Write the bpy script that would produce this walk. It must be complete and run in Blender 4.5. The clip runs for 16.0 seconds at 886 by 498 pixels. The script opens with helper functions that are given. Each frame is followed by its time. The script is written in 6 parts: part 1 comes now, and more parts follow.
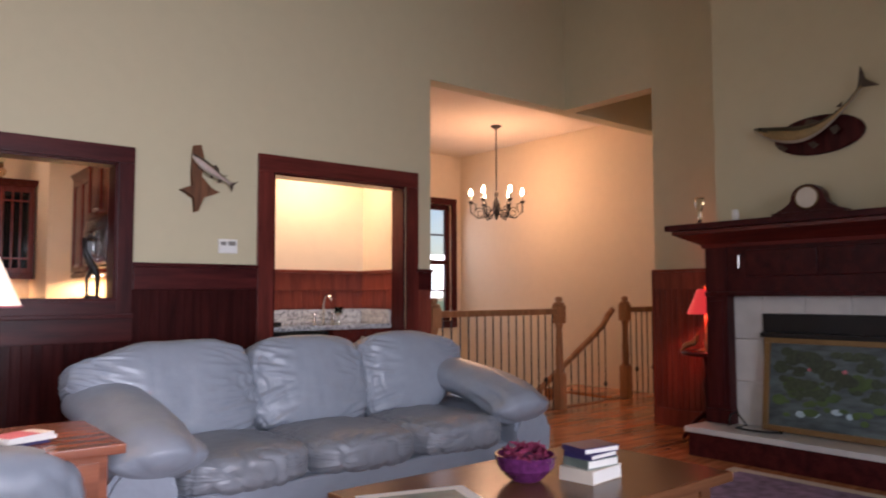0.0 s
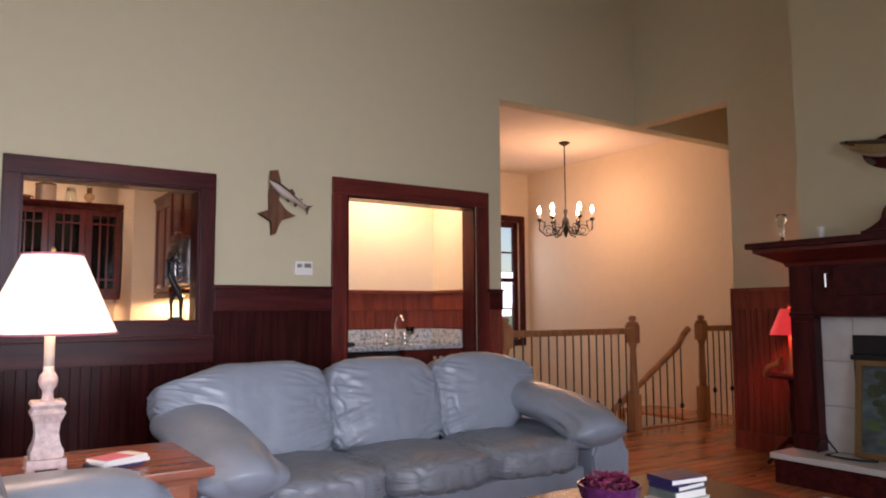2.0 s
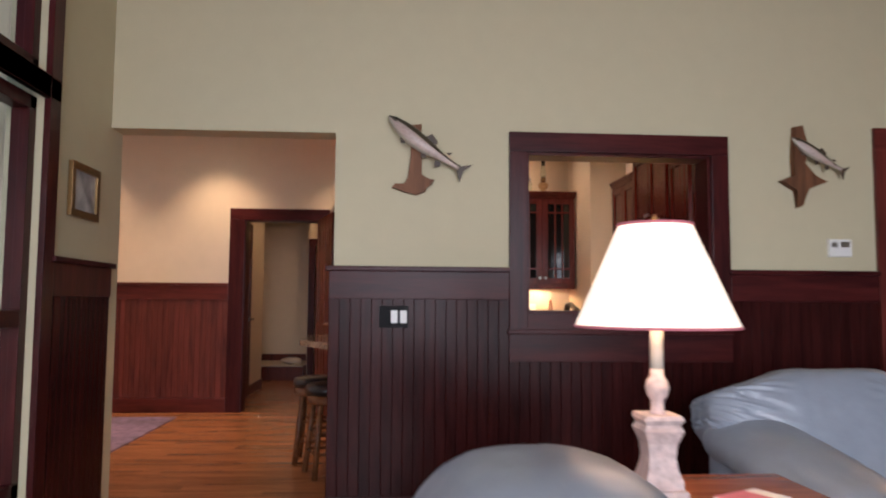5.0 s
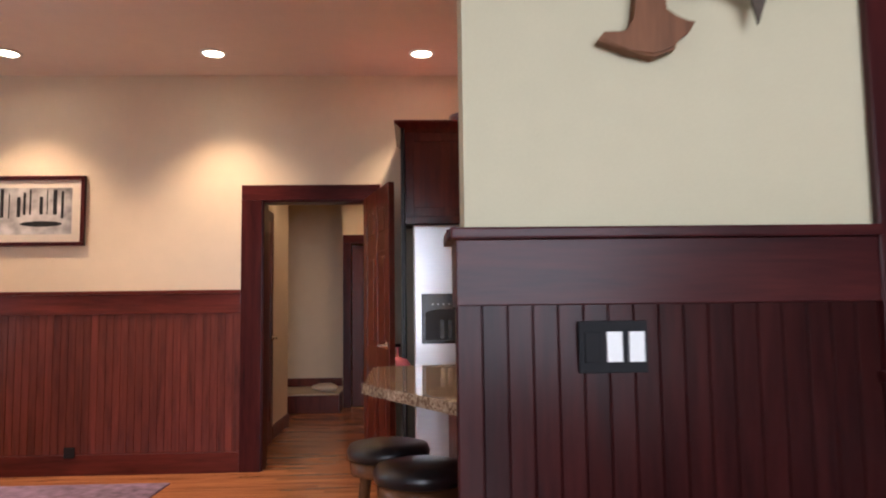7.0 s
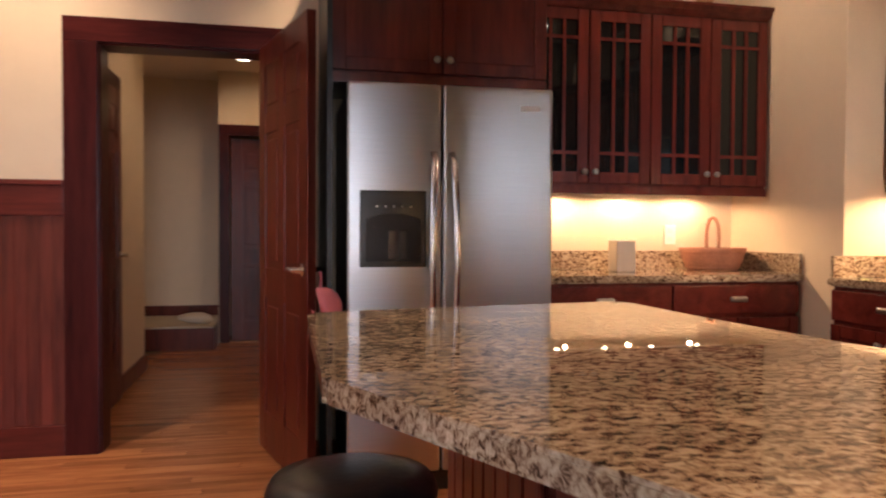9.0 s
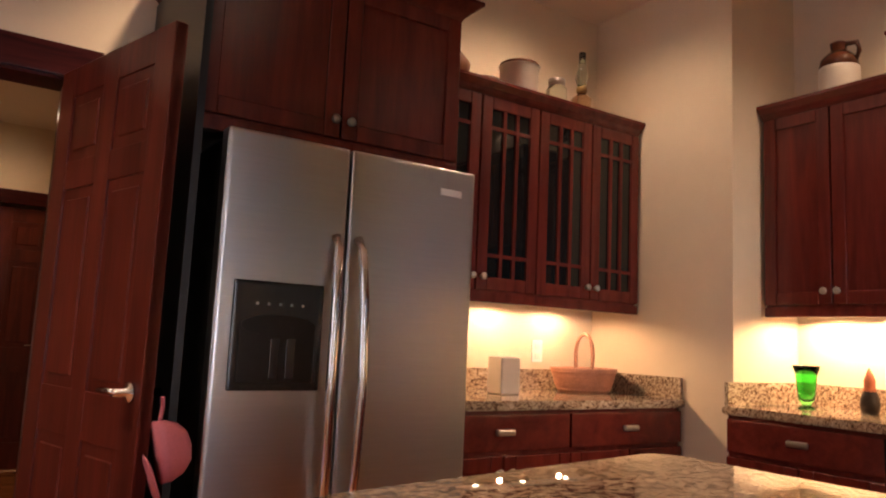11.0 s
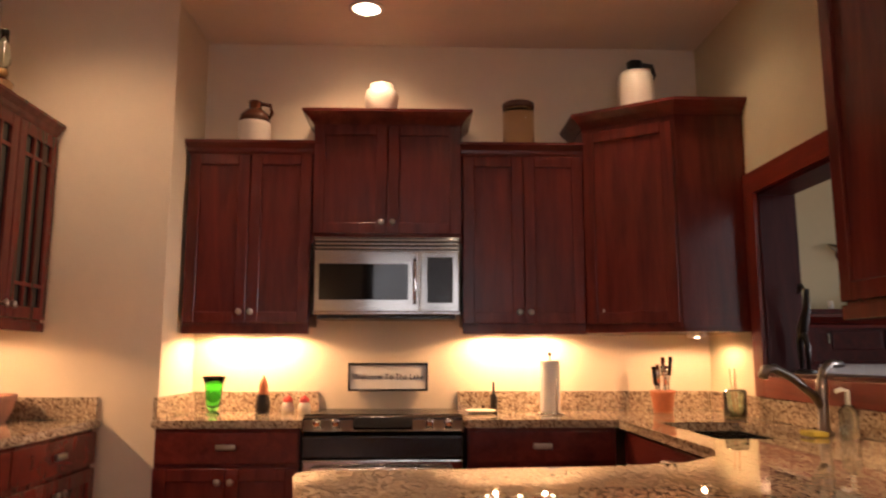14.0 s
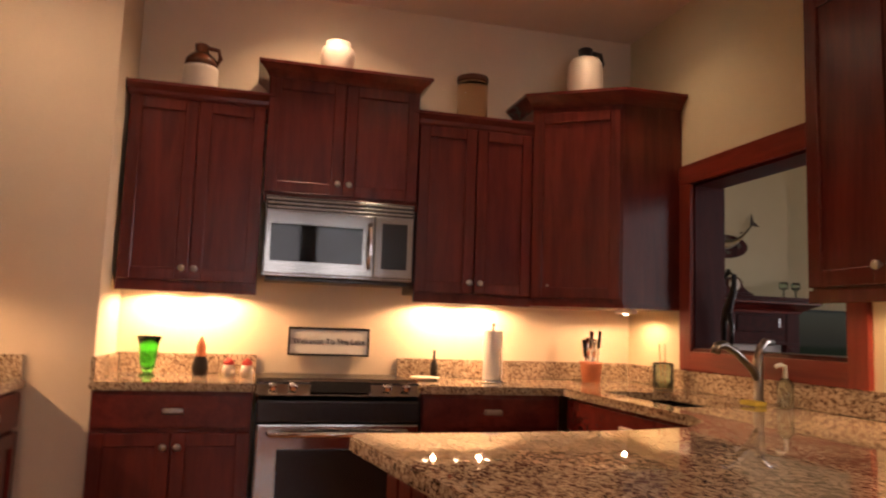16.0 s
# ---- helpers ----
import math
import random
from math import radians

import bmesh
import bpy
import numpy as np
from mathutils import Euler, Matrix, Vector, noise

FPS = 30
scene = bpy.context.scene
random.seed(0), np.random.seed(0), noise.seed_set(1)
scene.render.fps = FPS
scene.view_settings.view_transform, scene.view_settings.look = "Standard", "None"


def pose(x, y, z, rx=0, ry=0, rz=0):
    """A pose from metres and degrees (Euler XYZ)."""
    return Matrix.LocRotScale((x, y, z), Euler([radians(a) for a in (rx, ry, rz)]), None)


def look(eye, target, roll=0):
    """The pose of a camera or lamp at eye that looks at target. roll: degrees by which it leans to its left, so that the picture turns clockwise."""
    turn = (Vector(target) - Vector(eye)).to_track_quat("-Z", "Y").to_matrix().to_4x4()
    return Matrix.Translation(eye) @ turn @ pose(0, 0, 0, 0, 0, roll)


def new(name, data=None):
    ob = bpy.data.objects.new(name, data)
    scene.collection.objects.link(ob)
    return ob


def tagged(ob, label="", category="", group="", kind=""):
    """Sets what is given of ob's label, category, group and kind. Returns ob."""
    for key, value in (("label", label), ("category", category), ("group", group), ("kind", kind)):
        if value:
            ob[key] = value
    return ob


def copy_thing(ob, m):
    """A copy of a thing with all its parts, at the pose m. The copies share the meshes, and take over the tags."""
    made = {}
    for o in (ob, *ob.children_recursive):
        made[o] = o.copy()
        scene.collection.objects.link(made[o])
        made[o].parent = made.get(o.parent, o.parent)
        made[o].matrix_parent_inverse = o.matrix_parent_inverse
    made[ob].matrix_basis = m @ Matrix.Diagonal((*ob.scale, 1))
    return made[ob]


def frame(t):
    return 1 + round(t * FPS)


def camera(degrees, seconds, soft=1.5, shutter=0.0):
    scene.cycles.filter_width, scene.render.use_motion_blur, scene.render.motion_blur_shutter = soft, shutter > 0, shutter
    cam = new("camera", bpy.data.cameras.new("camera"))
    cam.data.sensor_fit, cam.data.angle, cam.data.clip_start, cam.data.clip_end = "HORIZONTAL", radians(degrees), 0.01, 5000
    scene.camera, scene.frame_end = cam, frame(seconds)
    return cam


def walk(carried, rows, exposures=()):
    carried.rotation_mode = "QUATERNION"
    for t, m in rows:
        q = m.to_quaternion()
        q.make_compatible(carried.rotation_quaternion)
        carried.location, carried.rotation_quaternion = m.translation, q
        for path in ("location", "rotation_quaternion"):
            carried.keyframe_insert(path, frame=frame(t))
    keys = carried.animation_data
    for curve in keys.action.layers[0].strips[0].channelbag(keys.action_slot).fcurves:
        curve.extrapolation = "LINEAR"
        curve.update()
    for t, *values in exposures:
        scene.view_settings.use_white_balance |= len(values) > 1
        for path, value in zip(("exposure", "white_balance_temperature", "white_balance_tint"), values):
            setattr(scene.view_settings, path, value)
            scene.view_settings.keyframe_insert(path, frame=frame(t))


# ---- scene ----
# camera and walk
cam = camera(62.8, 16.0, soft=2.0, shutter=0.4)
PATH = [
    (0, (-0.153, -4.962, 1.149), (1.102, -3.41, 1.276), -0.2),
    (0.5, (-0.189, -4.937, 1.159), (0.951, -3.297, 1.264), -0.4),
    (1, (-0.193, -4.93, 1.186), (0.913, -3.272, 1.359), -0.1),
    (1.5, (-0.213, -4.926, 1.172), (0.9, -3.272, 1.319), -0.0),
    (2, (-0.196, -4.929, 1.188), (0.915, -3.274, 1.358), -0.3),
    (2.5, (-0.28, -4.867, 1.187), (0.626, -3.094, 1.378), -0.0),
    (3, (-0.386, -4.795, 1.192), (0.374, -2.953, 1.363), -0.5),
    (3.5, (-0.463, -4.75, 1.194), (0.242, -2.888, 1.386), 0.1),
    (4, (-0.551, -4.63, 1.154), (0.053, -2.726, 1.264), 0.2),
    (4.5, (-0.569, -4.329, 1.164), (-0.157, -2.375, 1.268), -0.6),
    (5, (-0.629, -3.951, 1.176), (-0.495, -1.961, 1.324), 0.4),
    (5.2, (-0.74, -3.712, 1.157), (-0.593, -1.725, 1.336), 0.4),
    (7.3, (-1.103, -1.329, 1.192), (-1.044, 0.663, 1.36), -0.9),
    (7.5, (-1.137, -1.121, 1.196), (-1.1, 0.875, 1.321), -0.6),
    (8, (-1.257, -0.662, 1.17), (-1.097, 1.326, 1.311), -0.0),
    (8.5, (-1.301, -0.28, 1.123), (-1.025, 1.701, 1.144), 0.6),
    (9, (-1.329, 0.071, 1.132), (-0.904, 2.025, 1.081), 0.3),
    (9.5, (-1.427, 0.329, 1.119), (-0.669, 2.179, 1.059), 1.8),
    (10, (-1.533, 0.574, 1.143), (-0.636, 2.358, 1.24), 0.3),
    (10.2, (-1.564, 0.678, 1.145), (-0.628, 2.439, 1.299), 0.4),
    (12.3, (-1.992, 1.549, 1.18), (-0.484, 2.818, 1.519), 1.1),
    (12.5, (-2.051, 1.656, 1.202), (-0.408, 2.756, 1.504), -1.2),
    (13, (-2.073, 1.723, 1.233), (-0.237, 2.45, 1.552), 1.1),
    (13.5, (-2.211, 1.828, 1.195), (-0.252, 2.043, 1.536), 0.1),
    (14, (-2.312, 1.839, 1.219), (-0.334, 1.77, 1.509), -0.0),
    (14.5, (-2.341, 1.847, 1.2), (-0.363, 1.653, 1.423), 1.7),
    (15, (-2.31, 2.01, 1.204), (-0.341, 1.783, 1.467), 1.3),
    (15.5, (-2.248, 2.258, 1.182), (-0.293, 1.942, 1.466), -0.9),
    (16, (-2.245, 2.418, 1.2), (-0.319, 1.922, 1.415), 2.0),
]
walk(cam, [(t, look(eye, target, roll)) for t, eye, target, roll in PATH], [
    (0.0, 0.06, 6250, 16), (2.0, 0.02, 6250, 14), (3.2, -0.12, 6250, 12), (5.2, 0.0, 6250, 10), (7.3, 0.5, 5950, 8), (8.2, 0.6, 6050, 8), (9.0, 0.27, 6250, 9), (10.2, 0.0, 6450, 11),
    (12.5, 0.45, 6500, 13), (13.5, 0.16, 6850, 15), (16.0, 0.12, 7200, 18)])

# ---- world and large lights ----
world = bpy.data.worlds.new("world")
scene.world = world
world.use_nodes = True
wn = world.node_tree.nodes
sky = wn.new("ShaderNodeTexSky")
sky.sky_type = 'NISHITA'
sky.sun_disc = False
sky.sun_elevation = radians(50)
sky.sun_rotation = radians(93)
world.node_tree.links.new(sky.outputs[0], wn["Background"].inputs[0])
wn["Background"].inputs[1].default_value = 0.12
scene.view_settings.exposure = 0.0


def area(name, m, sx, sy, power, color, spread=180):
    d = bpy.data.lights.new(name, 'AREA')
    d.shape, d.size, d.size_y, d.energy, d.color = 'RECTANGLE', sx, sy, power, color
    d.spread = radians(spread)
    o = new(name, d)
    o.matrix_world = m
    return o


def bulb(name, p, power, color, r=0.03):
    d = bpy.data.lights.new(name, 'POINT')
    d.energy, d.color, d.shadow_soft_size = power, color, r
    o = new(name, d)
    o.location = p
    return o


def downlight(name, p, power, color, angle=95, blend=0.8):
    d = bpy.data.lights.new(name, 'SPOT')
    d.energy, d.color, d.spot_size, d.spot_blend, d.shadow_soft_size = power, color, radians(angle), blend, 0.05
    o = new(name, d)
    o.location = p
    return o


sd = bpy.data.lights.new("sun", 'SUN')
sd.energy, sd.angle, sd.color = 4.0, radians(0.5), (1.0, 0.95, 0.87)
sun = new("sun", sd)
sun.matrix_world = look((0, 0, 12), (-1.0, -0.05, 12 - 1.2))

DAY = (0.90, 0.895, 1.0)
WARM = (1.0, 0.60, 0.33)
SOFTWARM = (1.0, 0.67, 0.44)
# daylight in the openings of the two window walls of the living room
area("window_light", look((-2.25, -3.2, 1.6), (0, -3.0, 0.75)), 4.2, 2.4, 24, DAY, 125)
area("window_light", look((0.2, -7.9, 1.65), (-0.3, 0, -0.3)), 3.6, 2.6, 138, DAY, 100)
# daylight in the dining room's and the stairwell's windows
for wy in (1.14, 2.16):
    area("window_light", look((-6.3, wy, 1.72), (0, wy, 1.3)), 0.86, 2.0, 12, DAY)
area("window_light", look((6.55, 3.80, 1.8), (6.55, 0, 1.2)), 0.9, 1.4, 10, DAY)


# ---- materials ----
def mat(name):
    m = bpy.data.materials.new(name)
    m.use_nodes = True
    return m, m.node_tree.nodes, m.node_tree.links, m.node_tree.nodes["Principled BSDF"]


def plain(name, color, rough=0.5, metal=0.0, noise_scale=40.0, vary=0.12, bump=0.05, coat=0.0, random_vary=0.0, stretch=(1, 1, 1), depth=0.01):
    """A surface with grain at two scales."""
    m, n, l, b = mat(name)
    tc = n.new("ShaderNodeTexCoord")
    mp = n.new("ShaderNodeMapping")
    mp.inputs["Scale"].default_value = stretch
    l.new(tc.outputs["Object"], mp.inputs[0])
    n1, n2 = n.new("ShaderNodeTexNoise"), n.new("ShaderNodeTexNoise")
    n1.inputs["Scale"].default_value, n2.inputs["Scale"].default_value = noise_scale, noise_scale * 0.08
    n1.inputs["Detail"].default_value = 5
    l.new(mp.outputs[0], n1.inputs["Vector"])
    l.new(mp.outputs[0], n2.inputs["Vector"])
    add = n.new("ShaderNodeMath")
    add.operation = 'ADD'
    l.new(n1.outputs[0], add.inputs[0])
    l.new(n2.outputs[0], add.inputs[1])
    ramp = n.new("ShaderNodeMapRange")
    ramp.inputs[1].default_value, ramp.inputs[2].default_value = 0.6, 1.4
    ramp.inputs[3].default_value, ramp.inputs[4].default_value = 1 - vary, 1 + vary
    l.new(add.outputs[0], ramp.inputs[0])
    val = ramp.outputs[0]
    if random_vary:
        oi = n.new("ShaderNodeObjectInfo")
        r2 = n.new("ShaderNodeMapRange")
        r2.inputs[3].default_value, r2.inputs[4].default_value = 1 - random_vary, 1 + random_vary
        l.new(oi.outputs["Random"], r2.inputs[0])
        mul = n.new("ShaderNodeMath")
        mul.operation = 'MULTIPLY'
        l.new(val, mul.inputs[0])
        l.new(r2.outputs[0], mul.inputs[1])
        val = mul.outputs[0]
    mix = n.new("ShaderNodeVectorMath")
    mix.operation = 'SCALE'
    mix.inputs[0].default_value = color
    l.new(val, mix.inputs["Scale"])
    l.new(mix.outputs[0], b.inputs["Base Color"])
    b.inputs["Roughness"].default_value, b.inputs["Metallic"].default_value = rough, metal
    b.inputs["Coat Weight"].default_value = coat
    b.inputs["Coat Roughness"].default_value = 0.15
    if bump:
        bp = n.new("ShaderNodeBump")
        bp.inputs["Strength"].default_value, bp.inputs["Distance"].default_value = bump, depth
        l.new(n1.outputs[0], bp.inputs["Height"])
        l.new(bp.outputs[0], b.inputs["Normal"])
    return m


def wood(name, dark, light, axis=2, scale=1.0, rough=0.30, coat=0.06, random_vary=0.12, gloss=0.26):
    """Stained wood, its grain stretched along one axis."""
    m, n, l, b = mat(name)
    tc, mp = n.new("ShaderNodeTexCoord"), n.new("ShaderNodeMapping")
    sc = [9 * scale] * 3
    sc[axis] = 0.9 * scale
    mp.inputs["Scale"].default_value = sc
    oi = n.new("ShaderNodeObjectInfo")
    ofs = n.new("ShaderNodeVectorMath")
    ofs.operation = 'MULTIPLY_ADD'
    ofs.inputs[1].default_value = (7, 5, 3)
    l.new(oi.outputs["Random"], ofs.inputs[0])
    l.new(tc.outputs["Object"], ofs.inputs[2])
    l.new(ofs.outputs[0], mp.inputs[0])
    n1, n2 = n.new("ShaderNodeTexNoise"), n.new("ShaderNodeTexNoise")
    n1.inputs["Scale"].default_value, n1.inputs["Detail"].default_value, n1.inputs["Distortion"].default_value = 1.6, 7, 0.6
    n2.inputs["Scale"].default_value, n2.inputs["Detail"].default_value = 9.0, 3
    l.new(mp.outputs[0], n1.inputs["Vector"])
    l.new(mp.outputs[0], n2.inputs["Vector"])
    add = n.new("ShaderNodeMath")
    add.operation = 'MULTIPLY_ADD'
    add.inputs[1].default_value = 0.35
    l.new(n2.outputs[0], add.inputs[0])
    l.new(n1.outputs[0], add.inputs[2])
    ramp = n.new("ShaderNodeValToRGB")
    ramp.color_ramp.elements[0].position, ramp.color_ramp.elements[1].position = 0.42, 0.92
    ramp.color_ramp.elements[0].color, ramp.color_ramp.elements[1].color = (*dark, 1), (*light, 1)
    l.new(add.outputs[0], ramp.inputs[0])
    r2 = n.new("ShaderNodeMapRange")
    r2.inputs[3].default_value, r2.inputs[4].default_value = 1 - random_vary, 1 + random_vary
    l.new(oi.outputs["Random"], r2.inputs[0])
    sc2 = n.new("ShaderNodeVectorMath")
    sc2.operation = 'SCALE'
    l.new(ramp.outputs[0], sc2.inputs[0])
    l.new(r2.outputs[0], sc2.inputs["Scale"])
    l.new(sc2.outputs[0], b.inputs["Base Color"])
    b.inputs["Roughness"].default_value = rough
    b.inputs["Coat Weight"].default_value, b.inputs["Coat Roughness"].default_value = coat, 0.18
    b.inputs["Specular IOR Level"].default_value = gloss
    bp = n.new("ShaderNodeBump")
    bp.inputs["Strength"].default_value, bp.inputs["Distance"].default_value = 0.08, 0.004
    l.new(n2.outputs[0], bp.inputs["Height"])
    l.new(bp.outputs[0], b.inputs["Normal"])
    return m


def granite(name, lo=0.7, hi=1.2, tones=((0.02, 0.014, 0.01), (0.10, 0.055, 0.03), (0.30, 0.21, 0.14), (0.46, 0.37, 0.26), (0.62, 0.52, 0.39))):
    m, n, l, b = mat(name)
    tc, mp = n.new("ShaderNodeTexCoord"), n.new("ShaderNodeMapping")
    mp.inputs["Rotation"].default_value = (0, 0, 0.5)
    mp.inputs["Scale"].default_value = (1.0, 1.6, 1.4)
    l.new(tc.outputs["Object"], mp.inputs[0])
    v = n.new("ShaderNodeTexNoise")
    v.inputs["Scale"].default_value, v.inputs["Detail"].default_value, v.inputs["Roughness"].default_value, v.inputs["Distortion"].default_value = 52, 6, 0.72, 0.6
    l.new(mp.outputs[0], v.inputs["Vector"])
    r = n.new("ShaderNodeValToRGB")
    e = r.color_ramp.elements
    e[0].position, e[0].color = 0.33, (*tones[0], 1)
    e[1].position, e[1].color = 0.72, (*tones[4], 1)
    for p, c in ((0.42, (*tones[1], 1)), (0.48, (*tones[2], 1)), (0.56, (*tones[3], 1))):
        x = e.new(p)
        x.color = c
    l.new(v.outputs[0], r.inputs[0])
    big = n.new("ShaderNodeTexNoise")
    big.inputs["Scale"].default_value, big.inputs["Detail"].default_value = 3.5, 3
    l.new(mp.outputs[0], big.inputs["Vector"])
    mr = n.new("ShaderNodeMapRange")
    mr.inputs[1].default_value, mr.inputs[2].default_value, mr.inputs[3].default_value, mr.inputs[4].default_value = 0.3, 0.7, lo, hi
    l.new(big.outputs[0], mr.inputs[0])
    sc = n.new("ShaderNodeVectorMath")
    sc.operation = 'SCALE'
    l.new(r.outputs[0], sc.inputs[0])
    l.new(mr.outputs[0], sc.inputs["Scale"])
    l.new(sc.outputs[0], b.inputs["Base Color"])
    b.inputs["Roughness"].default_value = 0.022
    return m


def glow(name, color, strength, base=(0.8, 0.8, 0.8)):
    m, n, l, b = mat(name)
    b.inputs["Base Color"].default_value = (*base, 1)
    b.inputs["Emission Color"].default_value = (*color, 1)
    b.inputs["Emission Strength"].default_value = strength
    return m


def glass(name, color=(1, 1, 1), rough=0.0):
    m, n, l, b = mat(name)
    b.inputs["Base Color"].default_value = (*color, 1)
    b.inputs["Transmission Weight"].default_value = 1.0
    b.inputs["Roughness"].default_value, b.inputs["IOR"].default_value = rough, 1.45
    return m


PAINT = plain("wall_paint", (0.56, 0.505, 0.335), 0.75, noise_scale=120, vary=0.03, bump=0.04)
PAINT_K = plain("kitchen_paint", (0.70, 0.585, 0.43), 0.75, noise_scale=120, vary=0.03, bump=0.04)
CEIL = plain("ceiling_paint", (0.74, 0.64, 0.54), 0.85, noise_scale=90, vary=0.03, bump=0.05)
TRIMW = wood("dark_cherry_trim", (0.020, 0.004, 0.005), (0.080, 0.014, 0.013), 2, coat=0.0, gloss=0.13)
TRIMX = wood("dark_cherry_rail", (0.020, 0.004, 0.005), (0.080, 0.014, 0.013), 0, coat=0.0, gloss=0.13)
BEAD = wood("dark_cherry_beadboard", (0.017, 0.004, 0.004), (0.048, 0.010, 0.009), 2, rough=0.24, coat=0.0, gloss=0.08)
# same cherry as BEAD, lightened in colour for the brighter lit dining wall
BEADLIT = wood("lit_cherry_beadboard", (0.070, 0.017, 0.014), (0.165, 0.037, 0.027), 2, rough=0.27, coat=0.05, gloss=0.4)
# same cherry again, lamplight put into the colour: redder and lighter
BEADLAMP = wood("lamplit_cherry_beadboard", (0.10, 0.022, 0.015), (0.23, 0.055, 0.035), 2, rough=0.3)
# the dark trim's cherry, brightened in colour where more light falls on it
TRIMLIT = wood("lit_cherry_casing", (0.050, 0.010, 0.009), (0.155, 0.030, 0.022), 2, coat=0.0, gloss=0.2)
TRIMLITX = wood("lit_cherry_casing_crosswise", (0.050, 0.010, 0.009), (0.155, 0.030, 0.022), 0, coat=0.0, gloss=0.2)
# the same casing with the kitchen's warm light put into its colour
CASELAMP = wood("lamplit_cherry_casing", (0.11, 0.017, 0.012), (0.22, 0.036, 0.022), 2, rough=0.3)
CASELAMPX = wood("lamplit_cherry_casing_crosswise", (0.11, 0.017, 0.012), (0.22, 0.036, 0.022), 0, rough=0.3)
CAB = wood("cabinet_cherry", (0.068, 0.010, 0.008), (0.135, 0.020, 0.014), 2, rough=0.27, random_vary=0.06, gloss=0.42)
CABX = wood("cabinet_cherry_crosswise", (0.068, 0.010, 0.008), (0.135, 0.020, 0.014), 1, rough=0.27, random_vary=0.06, gloss=0.42)
DOORW = wood("door_cherry", (0.060, 0.011, 0.008), (0.155, 0.030, 0.018), 2, rough=0.3, random_vary=0.05)
OAKR = wood("rail_oak", (0.20, 0.085, 0.035), (0.42, 0.20, 0.09), 2, rough=0.35)
FLOORW = wood("floor_oak", (0.22, 0.075, 0.028), (0.47, 0.20, 0.085), 0, 1.3, rough=0.24, coat=0.2, random_vary=0.16)
TABLEW = wood("walnut_table", (0.07, 0.028, 0.012), (0.19, 0.08, 0.035), 0, rough=0.25)
ENDW = wood("end_table_cherry", (0.16, 0.045, 0.022), (0.34, 0.11, 0.05), 0, rough=0.25)
PLAQUE = wood("driftwood", (0.085, 0.034, 0.014), (0.24, 0.10, 0.045), 2, rough=0.55, coat=0)
GRANITE = granite("granite", 0.78, 1.3)
PALEGRANITE = granite("pale_granite", 0.9, 1.1, ((0.03, 0.03, 0.035), (0.12, 0.12, 0.13), (0.38, 0.40, 0.42), (0.55, 0.58, 0.60), (0.68, 0.70, 0.72)))
LEATHER = plain("grey_leather", (0.255, 0.285, 0.33), 0.36, noise_scale=14, vary=0.10, bump=0.28, depth=0.012, coat=0.12, stretch=(1.0, 0.8, 1.2))
LEATHERS = plain("grey_leather_seat", (0.215, 0.23, 0.255), 0.36, noise_scale=14, vary=0.22, bump=0.3, depth=0.012, stretch=(0.8, 1.3, 1.0))
STEEL = plain("brushed_steel", (0.50, 0.50, 0.50), 0.31, 1.0, 60, 0.06, 0.03, stretch=(1, 1, 30))
STEELX = plain("brushed_steel_wide", (0.40, 0.385, 0.36), 0.14, 1.0, 60, 0.06, 0.0, stretch=(1, 1, 30))
CHROME = plain("chrome", (0.75, 0.75, 0.75), 0.12, 1.0, 30, 0.04, 0)
NICKEL = plain("dull_nickel", (0.42, 0.40, 0.37), 0.3, 1.0, 30, 0.08, 0)
DARKNICKEL = plain("dark_brushed_nickel", (0.24, 0.215, 0.19), 0.28, 1.0, 30, 0.1, 0)
BLACK = plain("black_plastic", (0.012, 0.012, 0.013), 0.25, 0, 30, 0.1, 0.02)
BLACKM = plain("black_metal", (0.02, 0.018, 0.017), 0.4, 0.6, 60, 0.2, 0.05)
BLACKL = plain("black_leather", (0.012, 0.012, 0.014), 0.3, 0, 60, 0.2, 0.1)
WHITE = plain("white_plastic", (0.78, 0.78, 0.74), 0.4, 0, 30, 0.04, 0.01)
PAPER = plain("white_paper", (0.75, 0.73, 0.68), 0.8, 0, 200, 0.05, 0.03)
STONE = plain("carved_alabaster", (0.50, 0.39, 0.36), 0.5, 0, 45, 0.42, 0.5)
TILE = plain("grey_marble_tile", (0.56, 0.55, 0.52), 0.3, 0, 8, 0.15, 0.03)
CREAM = plain("cream_stoneware", (0.62, 0.55, 0.45), 0.35, 0, 15, 0.08, 0.02)
BROWNG = plain("brown_glaze", (0.09, 0.03, 0.015), 0.25, 0, 20, 0.2, 0.02)
WICKER = plain("wicker", (0.44, 0.20, 0.12), 0.6, 0, 130, 0.35, 0.4)
MAROON = plain("maroon_wool", (0.13, 0.012, 0.03), 0.9, 0, 220, 0.25, 0.5)
BLACKS = plain("black_satin", (0.006, 0.006, 0.007), 0.85, 0, 30, 0.1, 0.02)
WOOLW = plain("cream_wool", (0.70, 0.66, 0.60), 0.9, 0, 220, 0.15, 0.5)
FISHD = plain("fish_back", (0.045, 0.036, 0.020), 0.35, 0, 70, 0.6, 0.2)
FISHL = plain("fish_flank", (0.46, 0.36, 0.31), 0.32, 0, 90, 0.3, 0.2)
FISHY = plain("fish_flank_golden", (0.25, 0.17, 0.065), 0.35, 0, 90, 0.4, 0.2)
FISHB = plain("fish_belly", (0.40, 0.35, 0.28), 0.35, 0, 90, 0.25, 0.1)
FISHF = plain("fish_fin", (0.060, 0.038, 0.022), 0.5, 0, 60, 0.3, 0.2)
